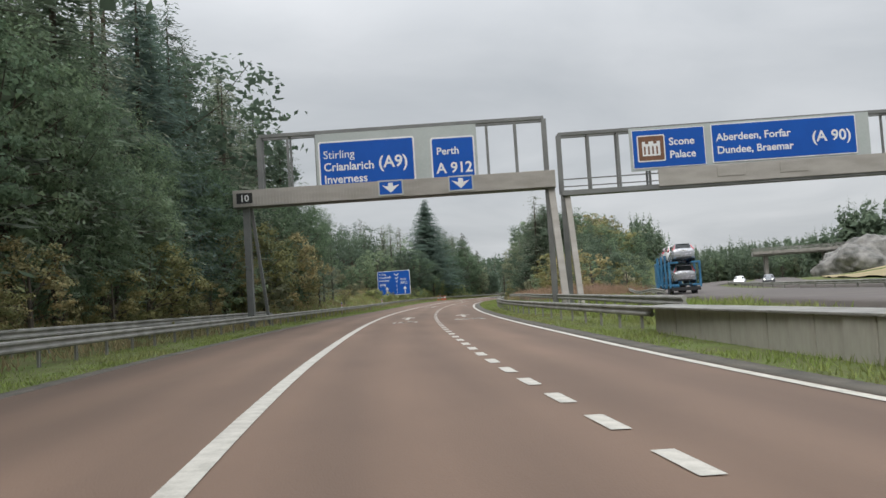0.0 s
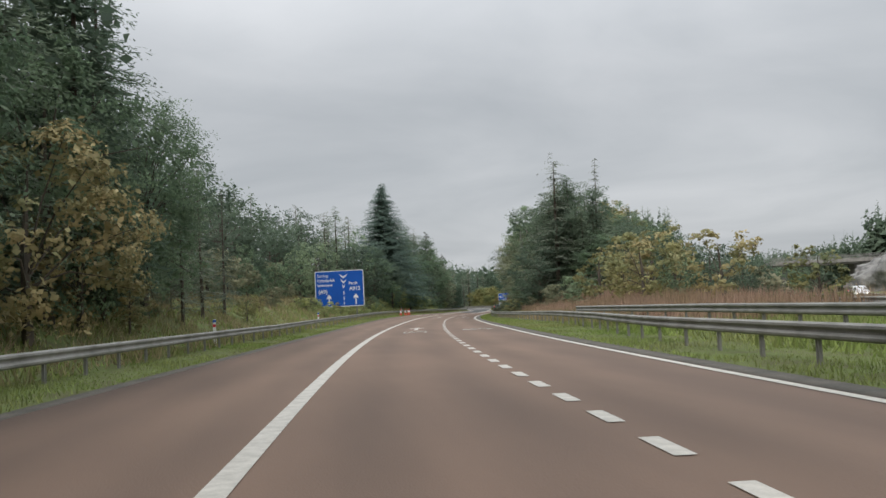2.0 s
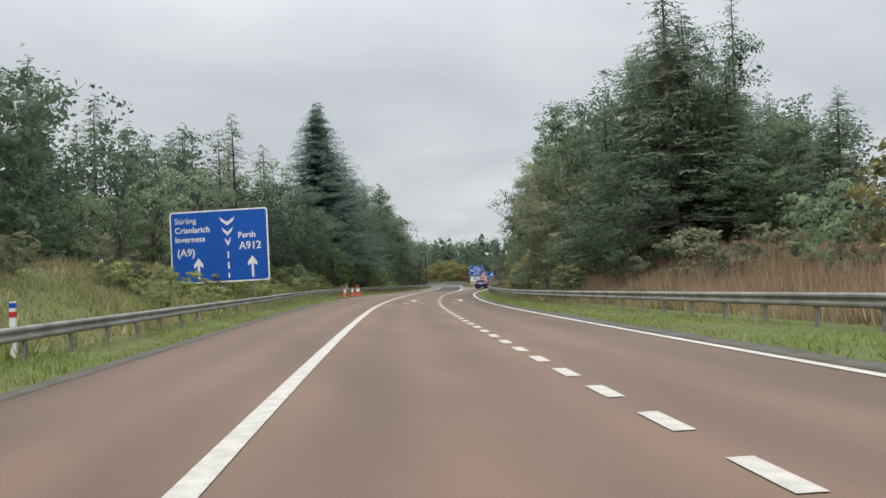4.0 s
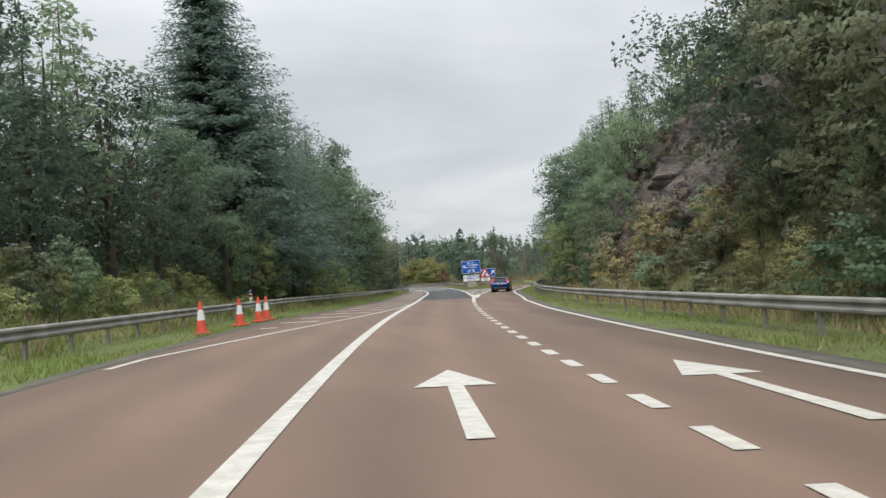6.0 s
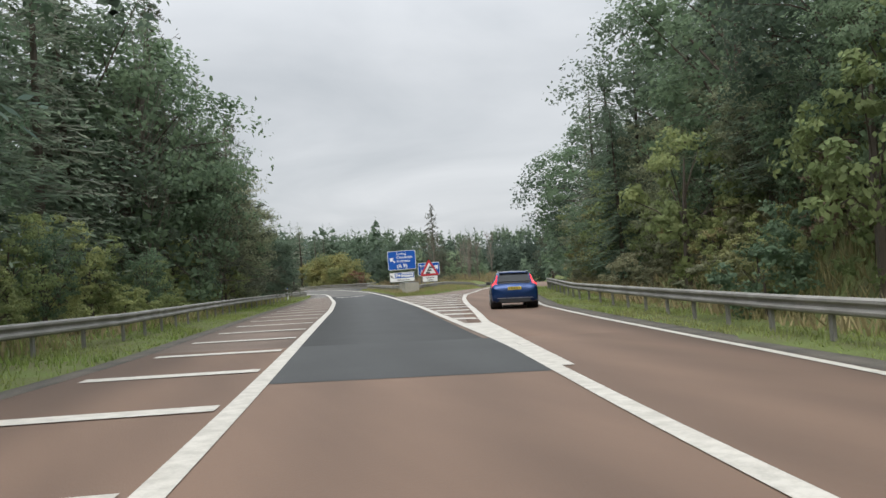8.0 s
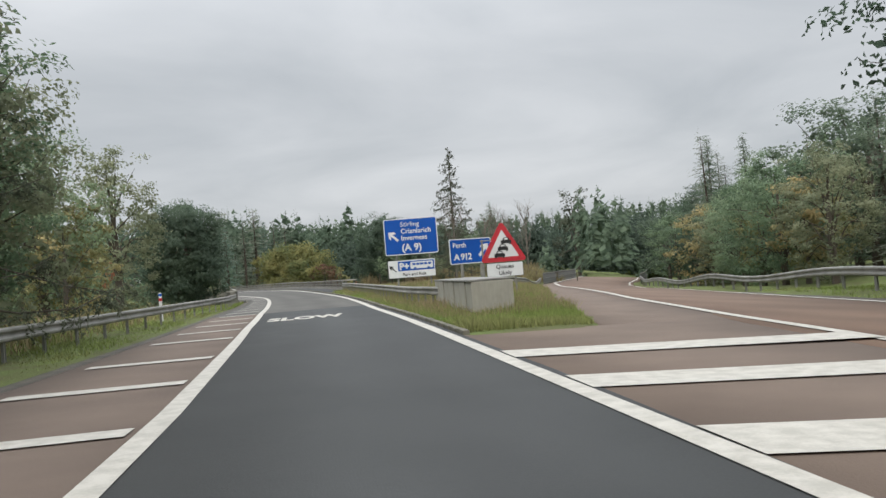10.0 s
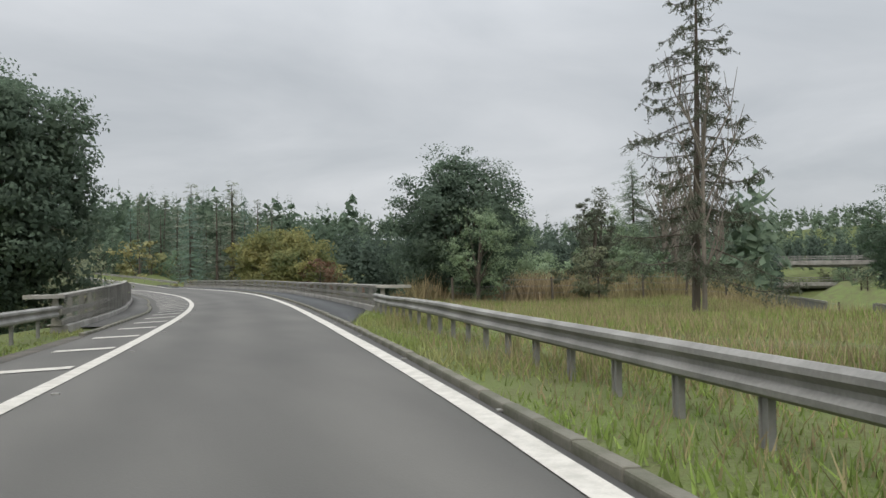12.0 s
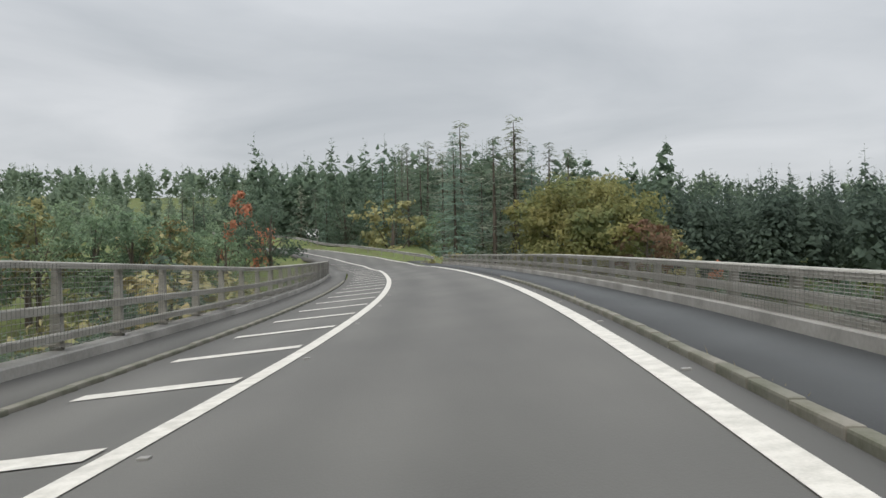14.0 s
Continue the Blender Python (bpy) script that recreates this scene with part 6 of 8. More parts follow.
def broadleaf_meshes(seed, h, w, mat, clear=0.2, clumps=80, leaves=42, leaf=0.26, trunk=True, bark="bark", airy=0.0, fill=1.0):
    """Trunk, limbs and a crown of boughs: each bough a lump of leaf clumps, with dark gaps between and an uneven outline."""
    rng = np.random.default_rng(seed)
    cz, rz, rx = h * (1 + clear) / 2, h * (1 - clear) / 2, w / 2
    segs, cs, outs, hearts, heart_out = [], [], [], [], []
    if trunk:
        segs.append(((0, 0, -0.5), (0, 0, h * 0.45), h * 0.02 + 0.05, h * 0.012 + 0.03))
        segs.append(((0, 0, h * 0.45), (0.02 * h, 0.01 * h, h * 0.8), h * 0.012 + 0.03, 0.02))
    nb = max(8, int(clumps / 8))
    span = np.array([rx, rx, rz])
    for i in range(nb):
        # boughs spread evenly round and up the crown
        g = (i + rng.uniform(0.2, 0.8)) / nb
        zc = 1 - 2 * g
        az = 2.39996 * i + rng.normal(0, 0.4)
        d = np.array([math.cos(az) * math.sqrt(max(0, 1 - zc * zc)), math.sin(az) * math.sqrt(max(0, 1 - zc * zc)), zc])
        c = np.array([0, 0, cz]) + d * span * rng.uniform(0.50, 0.80)
        br = span * rng.uniform(0.25, 0.44)
        if c[2] < br[2] * 0.6:
            c[2] = br[2] * 0.6
        if trunk:
            b0 = np.array([0, 0, min(c[2] * 0.8, h * rng.uniform(0.15, 0.55))])
            mid = b0 * 0.45 + c * 0.55 + np.array([0, 0, 0.03 * h])
            segs.append((tuple(b0), tuple(mid), 0.012 + h * 0.0042, 0.012 + h * 0.0022))
            segs.append((tuple(mid), tuple(c + d * br * 0.7), 0.012 + h * 0.0022, 0.008))
        for k in range(max(4, int(clumps / nb))):
            o = unit(rng.normal(size=3) + d * 0.7 + np.array([0, 0, 0.35]))
            p0 = c + o * br * rng.uniform(0.6, 1.05 + airy * 0.5)
            n = int(leaves * rng.uniform(0.6, 1.3))
            sp = br.mean() * rng.uniform(0.22, 0.42)
            off = np.clip(rng.normal(size=(n, 3)), -1.6, 1.6) * np.array([0.64, 0.64, 0.38]) * sp
            p = p0 + off
            p[:, 2] = np.maximum(p[:, 2], rng.uniform(0.05, 0.5, n))
            cs.append(p)
            outs.append(unit(unit(off * np.array([1, 1, 2.2])) * 0.55 + o * 0.7 + d * 0.35))
        m = int((26 if airy == 0 else 12) * fill)
        hearts.append(c + unit(rng.normal(size=(m, 3))) * rng.uniform(0.1, 0.62 + 0.06 * (fill - 1), (m, 1)) * br)
        heart_out.append(unit(rng.normal(0, 0.5, (m, 3)) + d))
    cs, outs, hearts, heart_out = np.concatenate(cs), np.concatenate(outs), np.concatenate(hearts), np.concatenate(heart_out)
    v, f, nr = leaf_cards(cs, leaf, leaf * 0.62, outs, rng)
    hearts[:, 2] = np.maximum(hearts[:, 2], 0.2)
    v2, f2, nr2 = leaf_cards(hearts, 0.026 * (rx + rz) + 0.08, 0.022 * (rx + rz) + 0.07, heart_out, rng, 0.1, 1.0)
    v, f, nr = np.concatenate([v, v2]), np.concatenate([f, f2 + len(v)]), np.concatenate([nr, nr2])
    tm = limb_mesh(segs if segs else [((0, 0, -0.3), (0, 0, h * 0.5), 0.05, 0.02)], M[bark])
    return tm, mesh_of("crown", v, f, M[mat], nr)


def larch_meshes(seed, h, r, boughs=92):
    """A half-bare larch: long swooping limbs with upturned tips, hung with thin needled twigs."""
    rng = np.random.default_rng(seed)
    segs = [((0, 0, -0.4), (0.05, 0, h * 0.5), 0.17, 0.10), ((0.05, 0, h * 0.5), (0, 0.04, h), 0.10, 0.015)]
    cards, axes = [], []
    for i in range(boughs):
        t = (i + rng.uniform(0, 1)) / boughs
        z0 = h * (0.10 + 0.89 * t)
        L = (r * (1 - t) ** 0.72 + 0.35) * rng.uniform(0.5, 1.12)
        a = 2.4 * i + rng.normal(0, 0.5)
        sag, lift = rng.uniform(0.3, 0.75), rng.uniform(0.25, 0.6)
        turn = rng.normal(0, 0.35)

        def at(f):
            b = a + turn * f
            return np.stack([np.cos(b) * L * f, np.sin(b) * L * f, z0 + L * (0.10 * f - sag * f ** 1.6 + lift * f ** 3.5)], -1)

        fs = np.linspace(0, 1, 6)
        pts = at(fs)
        for k in range(5):
            segs.append((tuple(pts[k]), tuple(pts[k + 1]), 0.008 + 0.013 * L / r * (1 - fs[k]) * 1.6, 0.007 + 0.013 * L / r * (1 - fs[k + 1]) * 1.6))
        thick = 1.0 if rng.random() < 0.75 else 0.25
        n = int(L * 11)
        f = rng.uniform(0.10, 1.0, n)
        p = at(f)
        hang = np.stack([rng.normal(0, 0.55, n) + 0.35 * math.cos(a), rng.normal(0, 0.55, n) + 0.35 * math.sin(a), -rng.uniform(0.15, 1.0, n)], -1)
        hang /= np.linalg.norm(hang, axis=1, keepdims=True)
        ln = rng.uniform(0.18, 0.62, n) * (0.6 + 0.4 * L / r)
        e = p + hang * ln[:, None]
        side = np.cross(hang, rng.normal(size=(n, 3)))
        side *= 0.009 / (np.linalg.norm(side, axis=1, keepdims=True) + 1e-9)
        cards.append(np.stack([p - side, p + side, e + side * 0.5, e - side * 0.5], 1))
        m = int(19 * thick) + 2
        w = rng.uniform(0.0, 1.05, (n, m))
        axes.append((p[:, None] + hang[:, None] * (ln[:, None] * w)[..., None]).reshape(-1, 3) + rng.normal(0, 0.03, (n * m, 3)))
    c = np.concatenate(axes)
    v, _, _ = leaf_cards(c, 0.10, 0.034, unit(rng.normal(size=c.shape)), rng, 0.3)
    v = np.concatenate([v, np.concatenate(cards).reshape(-1, 3)])
    return limb_mesh(segs, M["bark"]), mesh_of("crown", v, np.arange(len(v)).reshape(-1, 4), M["gaunt"])


def bare_meshes(seed, h, spread, n=26):
    rng = np.random.default_rng(seed)
    segs = [((0, 0, -0.4), (0, 0, h * 0.5), 0.09, 0.06), ((0, 0, h * 0.5), (0.1, 0, h), 0.06, 0.012)]
    for i in range(n):
        z = h * rng.uniform(0.12, 0.85)
        a = rng.uniform(0, 6.28)
        L = spread * rng.uniform(0.4, 1)
        e = np.array([math.cos(a) * L * 0.5, math.sin(a) * L * 0.5, z + L * 1.0])
        segs.append(((0, 0, z), tuple(e), 0.03, 0.018))
        for k in range(4):
            e2 = e + np.array([rng.normal(0, 0.3), rng.normal(0, 0.3), rng.uniform(0.3, 1.3)])
            segs.append((tuple(e), tuple(e2), 0.016, 0.006))
    return limb_mesh(segs[:2], M["twig"], 6), limb_mesh(segs[2:], M["twig"], 4)


def plant(name, meshes, m, label, category="tree", group=""):
    root = thing(name, m, label, category, group)
    trunk, crown = meshes
    if trunk:
        shared("trunk", trunk, root)
    if crown:
        shared("crown", crown, root)
    return root


def make_kinds(lo):
    """Two or three shapes of each kind of plant; lo: the lighter set for plants well away from the road."""
    q, g = (0.34, 1.7) if lo else (1.0, 1.0)

    def con(seed, h, r, mat, bare, dens, rag, droop, power, step=0.42, size=0.46):
        return conifer_meshes(seed, h, r, M[mat], bare, dens * (0.68 if lo else 1), rag, droop, power, step * (1.3 if lo else 1), size * (1.4 if lo else 1))

    def bro(seed, h, w, mat, clear, clumps, leaves, leaf, trunk=True, bark="bark", airy=0.0):
        return broadleaf_meshes(seed, h, w, mat, clear, int(clumps * (0.75 if lo else 1)), int(leaves * q), leaf * g, trunk, bark, airy)

    return {
        "spruce": [con(11, 20, 5.2, "spruce", 0.05, 1.25, 0.14, 0.20, 0.8), con(12, 20, 4.6, "spruce", 0.06, 1.2, 0.16, 0.24, 0.85)],
        "great_spruce": [conifer_meshes(13, 23.4, 10.6, M["spruce"], 0.03, 2.3, 0.14, 0.22, 0.85, 0.40, 0.52)] if not lo else [],
        "pine": [con(21, 20, 4.6, "pine", 0.08, 1.05, 0.32, 0.30, 0.62), con(22, 20, 4.9, "pine", 0.06, 1.05, 0.34, 0.30, 0.55), con(23, 20, 4.2, "pine", 0.08, 1.1, 0.32, 0.35, 0.7)],
        "larch": [con(31, 18, 3.8, "larch", 0.08, 0.75, 0.4, 0.26, 0.7, 0.5, 0.44), con(32, 18, 3.3, "larch", 0.10, 0.72, 0.42, 0.28, 0.75, 0.5, 0.44)],
        "gaunt": [larch_meshes(41, 12, 3.3)] if not lo else [],
        "leaf": [bro(51, 10, 8, "leaf", 0.02, 170, 62, 0.17), bro(52, 10, 7, "leaf", 0.02, 160, 62, 0.17), bro(53, 10, 6, "leaf", 0.02, 150, 60, 0.16, True, "bark", 0.25)],
        "oak": [bro(55, 10, 9, "leaf_dark", 0.02, 180, 60, 0.18), bro(56, 10, 8, "leaf_dark", 0.02, 170, 60, 0.18)],
        "tall_oak": [broadleaf_meshes(81 + i, 16, 11, "leaf", 0.03, 380, 88, 0.17) for i in range(2)] if not lo else [],
        "thorn": [broadleaf_meshes(57, 10, 8.8, "leaf_dark", 0.0, 460, 80, 0.18, fill=4.5)] if not lo else [],
        "roundoak": [broadleaf_meshes(54, 10, 7.2, "leaf_dark", 0.0, 420, 80, 0.17, fill=4.5)] if not lo else [],
        "willow": [bro(59, 10, 6.2, "willow", 0.0, 160, 56, 0.17, True, "bark", 0.15)],
        "poplar": [bro(60, 8, 3.4, "gaunt", 0.0, 90, 60, 0.13)],
        "birch": [bro(58, 13, 5, "leaf", 0.22, 110, 46, 0.19, True, "birch", 0.3)],
        "autumn": [bro(61, 6, 5.5, "autumn", 0.04, 90, 46, 0.18), bro(62, 6, 5, "autumn", 0.05, 90, 46, 0.18)],
        "maple": [broadleaf_meshes(65, 13, 18, "maple", 0.0, 460, 52, 0.46)],
        "sapling": [bro(68, 5, 4, "sapling", 0.0, 90, 44, 0.16, True, "bark", 0.2), bro(69, 5, 3.6, "sapling", 0.0, 84, 44, 0.16, True, "bark", 0.25)],
        "bank_bramble": [bro(78, 2.2, 3.2, "sapling", 0.0, 60, 30, 0.13, False), bro(79, 2.0, 3.0, "sapling", 0.0, 60, 30, 0.13, False)],
        "russet": [bro(66, 6, 5.5, "russet", 0.05, 90, 60, 0.22)],
        "orange": [bro(67, 7, 5, "orange", 0.08, 80, 60, 0.2)],
        "shrub": [bro(71, 2.4, 3.4, "bramble", 0.0, 60, 30, 0.14, False), bro(72, 2.2, 3.0, "bramble", 0.0, 60, 30, 0.14, False), bro(73, 2.6, 2.8, "leaf", 0.0, 60, 30, 0.14, False)],
        "scrub": [bro(75, 2.6, 3.2, "dry_scrub", 0.0, 56, 26, 0.14, False), bro(76, 2.2, 3.4, "dry_scrub", 0.0, 56, 26, 0.14, False)],
    }


KINDS, KINDS_LO = make_kinds(False), make_kinds(True)
HEIGHT = {"spruce": 20, "great_spruce": 23.4, "pine": 20, "larch": 18, "gaunt": 12, "birch": 13, "leaf": 10, "oak": 10, "thorn": 10, "tall_oak": 16, "roundoak": 10, "willow": 10, "poplar": 8, "autumn": 6, "maple": 13, "sapling": 5, "bank_bramble": 2.2, "russet": 6, "orange": 7, "shrub": 2.4, "scrub": 2.6}
NAMES = {
    "spruce": ("spruce_tree", "dense blue-green spruce with layered drooping boughs", "conifer"), "great_spruce": ("spruce_tree", "very tall broad blue-green spruce above the grass bank", "conifer"), "pine": ("pine_tree", "tall dark green conifer at the edge of the roadside wood", "conifer"),
    "larch": ("larch_tree", "thin soft-green larch with open ragged boughs", "conifer"), "gaunt": ("larch_tree", "gaunt half-bare larch with drooping twigs on grass", "conifer"),
    "birch": ("birch_tree", "slender birch with pale trunk on the cutting slope", "tree"),
    "leaf": ("broadleaf_tree", "leafy green broadleaf tree on the roadside bank", "tree"), "oak": ("oak_tree", "deep green rounded broadleaf tree behind the verge", "tree"),
    "tall_oak": ("oak_tree", "tall full-leaved green tree of the roadside wood", "tree"),
    "thorn": ("hawthorn_tree", "dense dark green hawthorn at the start of the bridge", "tree"),
    "roundoak": ("oak_tree", "large round deep green oak before the bridge", "tree"),
    "willow": ("willow_bush", "tall yellow-green willow bush beside the bridge", "bush"), "poplar": ("poplar_tree", "upright brownish thin-leaved poplar in rough grass", "tree"),
    "autumn": ("autumn_bush", "yellowing autumn bush behind the guard rail", "bush"), "maple": ("maple_tree", "broad domed tree turning yellow beyond the bridge", "tree"),
    "sapling": ("young_tree", "young yellow-green ash tree at the foot of the bank", "tree"),
    "bank_bramble": ("bramble_bush", "low pale green bramble on the grassy bank", "bush"),
    "russet": ("russet_bush", "russet-leaved bush beside the domed tree", "bush"), "orange": ("rowan_tree", "small bright orange autumn tree beyond the bridge", "tree"),
    "shrub": ("bramble_bush", "low tangled bramble bush on the bank", "bush"), "scrub": ("dead_scrub", "brown dead scrub clinging to the rock cutting", "bush"),
}
prng = random.Random(7)


def grow(kind, s, lat, h, z=None, wide=1.0, at_xy=None, group=""):
    if at_xy:
        x, y = at_xy
        ss, ll = station(x, y)
        s, lat = float(ss[0]), float(ll[0])
        p = Vector((x, y, 0))
    else:
        p = level(s, lat)
    p.z = (land(s, lat) if z is None else z) - 0.05
    k = h / HEIGHT[kind]
    near = -15.2 < lat < (float(RIGHT_FOOT(s)) + 9 if s > 235 else 22 if 140 < s < 165 else 15.5) and -2 < s < 362
    name, label, cat = NAMES[kind]
    m = Matrix.LocRotScale(p, Euler((prng.uniform(-0.03, 0.03), prng.uniform(-0.03, 0.03), prng.uniform(0, 6.28))), (k * wide, k * wide, k))
    mesh = prng.choice((KINDS if near or not KINDS_LO[kind] else KINDS_LO)[kind])
    # the open valley towards the overbridge carries no tall growth
    u, w = (p.x - 98) * 0.684 + (p.y - 333) * 0.729, (p.x - 98) * 0.729 - (p.y - 333) * 0.684
    if -8 < u < 170 and abs(w) < 9 and h > 2.2:
        return None
    # nor does the bend beyond the bridge
    if 418 < s < 480 and float(LEFT_EDGE(s)) - 3.0 < lat < float(SLIP_KERB(s)) + 3.0:
        return None
    if kind == "oak" and s < 106 and -17.4 < lat < -9 and h > 9:
        name, label, cat = NAMES["tall_oak"]
        mesh = KINDS["tall_oak"][int(s * 10) % 2]
        g = min(h, 17) / 16
        m = Matrix.LocRotScale(p, m.to_euler(), (g * 0.95, g * 0.95, g))
    return plant(name, mesh, m, label, cat, group or {"conifer": "roadside conifers", "tree": "roadside broadleaf trees", "bush": "roadside bushes"}[cat])


# left wood along the first stretch: broadleaved edge, tall conifers behind
s = -22.0
while s < 98:
    grow(prng.choice(("pine", "larch", "pine", "spruce")), s, -14.6 + prng.uniform(-1.2, 1.0), (prng.uniform(18, 21.5) if s < 90 else prng.uniform(15, 18)) * (1 if s > 20 else 1.1), wide=1.15)
    grow(prng.choice(("pine", "pine", "spruce", "oak")), s + 2, -20.5 + prng.uniform(-2, 2), prng.uniform(19, 23), wide=1.25)
    s += prng.uniform(3.6, 4.8)
for s in range(-6, 110, 5):
    grow(prng.choice(("leaf", "oak", "pine", "larch")), s + prng.uniform(-1.5, 1.5), -12.6 + prng.uniform(-0.6, 0.6), prng.uniform(9, 13) if s < 100 else prng.uniform(8, 11), wide=0.95)
for s, lat in ((12, -10.6), (18, -10.9), (23, -11), (28, -11.2), (34, -10.6), (39, -10.8), (45, -11.2), (51, -11.0), (58, -12), (64, -10.5)):
    grow("autumn" if s < 55 else "shrub", s, lat, prng.uniform(2.6, 4.2), wide=1.2)
# left bank and the wood behind the first sign
s = 106.0
while s < 200:
    grow(prng.choice(("pine", "pine", "oak", "larch")), s, -24 + prng.uniform(-3, 2), prng.uniform(12, 16), wide=1.2)
    grow(prng.choice(("pine", "spruce")), s + 3, -31 + prng.uniform(-3, 3), prng.uniform(14, 18), wide=1.2)
    s += prng.uniform(3.6, 4.8)
for s, lat, h in ((108, -19, 9), (114, -21, 8), (121, -19, 5), (131, -20, 4), (140, -19, 6), (150, -21, 6), (164, -18, 7), (170, -17, 9)):
    grow("leaf", s, lat, h)
for i in range(40):
    s = 68 + i * 5.0 + prng.uniform(-2, 2)
    grow(prng.choice(("shrub", "shrub", "autumn")), s, -12.5 + prng.uniform(-4, 1.5), prng.uniform(1.2, 2.6))
for i in range(30):
    grow(prng.choice(("leaf", "leaf", "willow", "shrub")), 106 + i * 3.8 + prng.uniform(-1, 1), -18.2 + prng.uniform(-1.6, 1.6), prng.uniform(3.2, 5.2), wide=1.2)
for s, lat, h in ((58, -11.8, 6.2), (65, -11.4, 7.0), (72, -11.9, 6.4), (78, -11.5, 7.2), (84, -12.2, 5.6)):
    grow("autumn", s, lat, h, wide=1.05)
grow("great_spruce", 214.5, -14.8, 23.4)
for s, lat, h, k in ((182, -14.5, 9.5, "oak"), (188, -15, 10, "pine"), (193, -14, 10, "oak"), (199, -14, 9.5, "leaf"), (206, -13.8, 8.5, "oak"), (190, -20, 14, "pine"), (197, -22, 14, "pine"), (186, -24, 14, "oak")):
    grow(k, s, lat, h, wide=1.15)
grow("pine", 178, -15.6, 14.2, wide=1.25)
grow("larch", 203, -29, 18.5)
for s, lat, h, k in ((185, -19, 14, "larch"), (192, -16, 12, "leaf"), (198, -18, 15, "larch"), (205, -20, 15, "pine"), (221, -14, 17.5, "pine"), (226, -12, 12, "leaf"), (230, -14, 18, "pine"), (236, -13.2, 18, "pine"), (241, -12.6, 17.5, "larch"), (246, -13, 17, "pine"), (233, -17, 18, "spruce"), (249, -15, 17, "oak"), (255, -14, 16, "leaf"),
                     (252, -12, 16, "leaf"), (258, -11.5, 19.5, "gaunt"), (262, -11, 13, "leaf"), (266, -10.6, 12, "willow"), (270, -10, 10.5, "willow"), (272, -9.7, 15, "gaunt"), (274, -9.5, 9.5, "leaf"), (277, -9.3, 8.8, "willow"), (264, -13, 14, "leaf"), (240, -22, 16, "pine"), (250, -22, 15, "pine"), (260, -20, 14, "pine"), (270, -18, 12, "pine"), (281, -12, 8, "leaf")):
    grow(k, s, lat, h, wide=1.2)
for s, lat, h in ((203, -11.5, 5.5), (209, -10.8, 4.2), (216, -10.2, 3.5), (224, -9.8, 4), (232, -9.4, 3.6), (243, -9, 3.4), (255, -8.8, 3.2)):
    grow("leaf", s, lat, h)
for i in range(90):
    s = prng.uniform(140, 262)
    grow("bank_bramble", s, float(L_RAIL(s)) - 1.8 - prng.uniform(0, 4.5), prng.uniform(0.7, 1.8), wide=1.15)
# pale young trees along the foot of both banks
for i in range(17):
    s = 206 + i * 4.2 + prng.uniform(-1.5, 1.5)
    grow("sapling", s, float(L_RAIL(s)) - 2.4 - prng.uniform(0, 1.8), prng.uniform(2.2, 4.8), wide=0.95)
for i in range(15):
    s = 221 + i * 3.6 + prng.uniform(-1.2, 1.2)
    grow("sapling", s, float(RIGHT_FOOT(s)) + 1.0 + prng.uniform(-0.3, 1.6), prng.uniform(2.0, 4.4) if i % 4 else 6.2, wide=0.9)
for s, lat, h in ((258, -9.6, 12.5), (264, -9.2, 11.5), (249, -10.2, 13)):
    plant("bare_tree", bare_meshes(int(s * 7), h, 3.4, 60), Matrix.Translation(level(s, lat, land(s, lat))), "thin half-dead tree with bare grey twigs on the bank", "tree", "bare trees")
# left beyond the wood, before the bridge
for s, lat, h, k in ((301, -14.0, 11, "leaf"), (299, -12.5, 6, "autumn"), (304, -15, 8, "autumn"), (299, -16, 8, "leaf"), (322, -16, 7, "leaf"), (350, -13.5, 13, "leaf"), (346.5, -9.6, 12.6, "willow"), (312, -18, 7, "leaf"), (305, -22, 9, "leaf")):
    grow(k, s, lat, h)
# right verge: grass island bushes and the tall clump
for i in range(16):
    grow(prng.choice(("leaf", "shrub", "oak")), prng.uniform(110, 146), prng.uniform(20, 27), prng.uniform(2.6, 4.4), wide=1.3)
for s, lat, h in ((150, 17.2, 13.6), (155, 15.2, 12.4), (159.5, 17, 12.6), (152, 20, 9.5), (147, 18.2, 9.5)):
    grow("pine", s, lat, h, wide=1.5)
grow("oak", 152, 17.5, 12.5)
grow("oak", 157, 20.0, 8.5)
grow("larch", 148.1, 15.2, 16.6, wide=1.35)
grow("larch", 152.3, 20.4, 14.3, wide=0.85)
for s, lat, h, k in ((150, 15.5, 13, "pine"), (154, 17, 13.5, "pine"), (157, 13.6, 11, "pine"), (160, 18, 11.5, "pine"), (153, 22, 7, "pine"), (164, 16, 11, "oak"), (158, 25, 7, "pine"), (148, 13, 8, "oak")):
    grow(k, s, lat, h, wide=1.35)
for s, lat, h, k in ((112, 17, 5.2, "autumn"), (104, 20, 5.4, "autumn"), (124, 18, 4.6, "autumn"), (130, 15, 3.4, "shrub"), (137, 14.5, 3.2, "shrub"), (118, 21, 5, "leaf"), (97, 23, 4, "autumn"), (108, 16, 5.6, "autumn"), (116, 18.5, 6.0, "autumn"), (127, 16.5, 5.4, "autumn"), (142, 13.5, 3.0, "shrub")):
    grow(k, s, lat, h, wide=1.15)
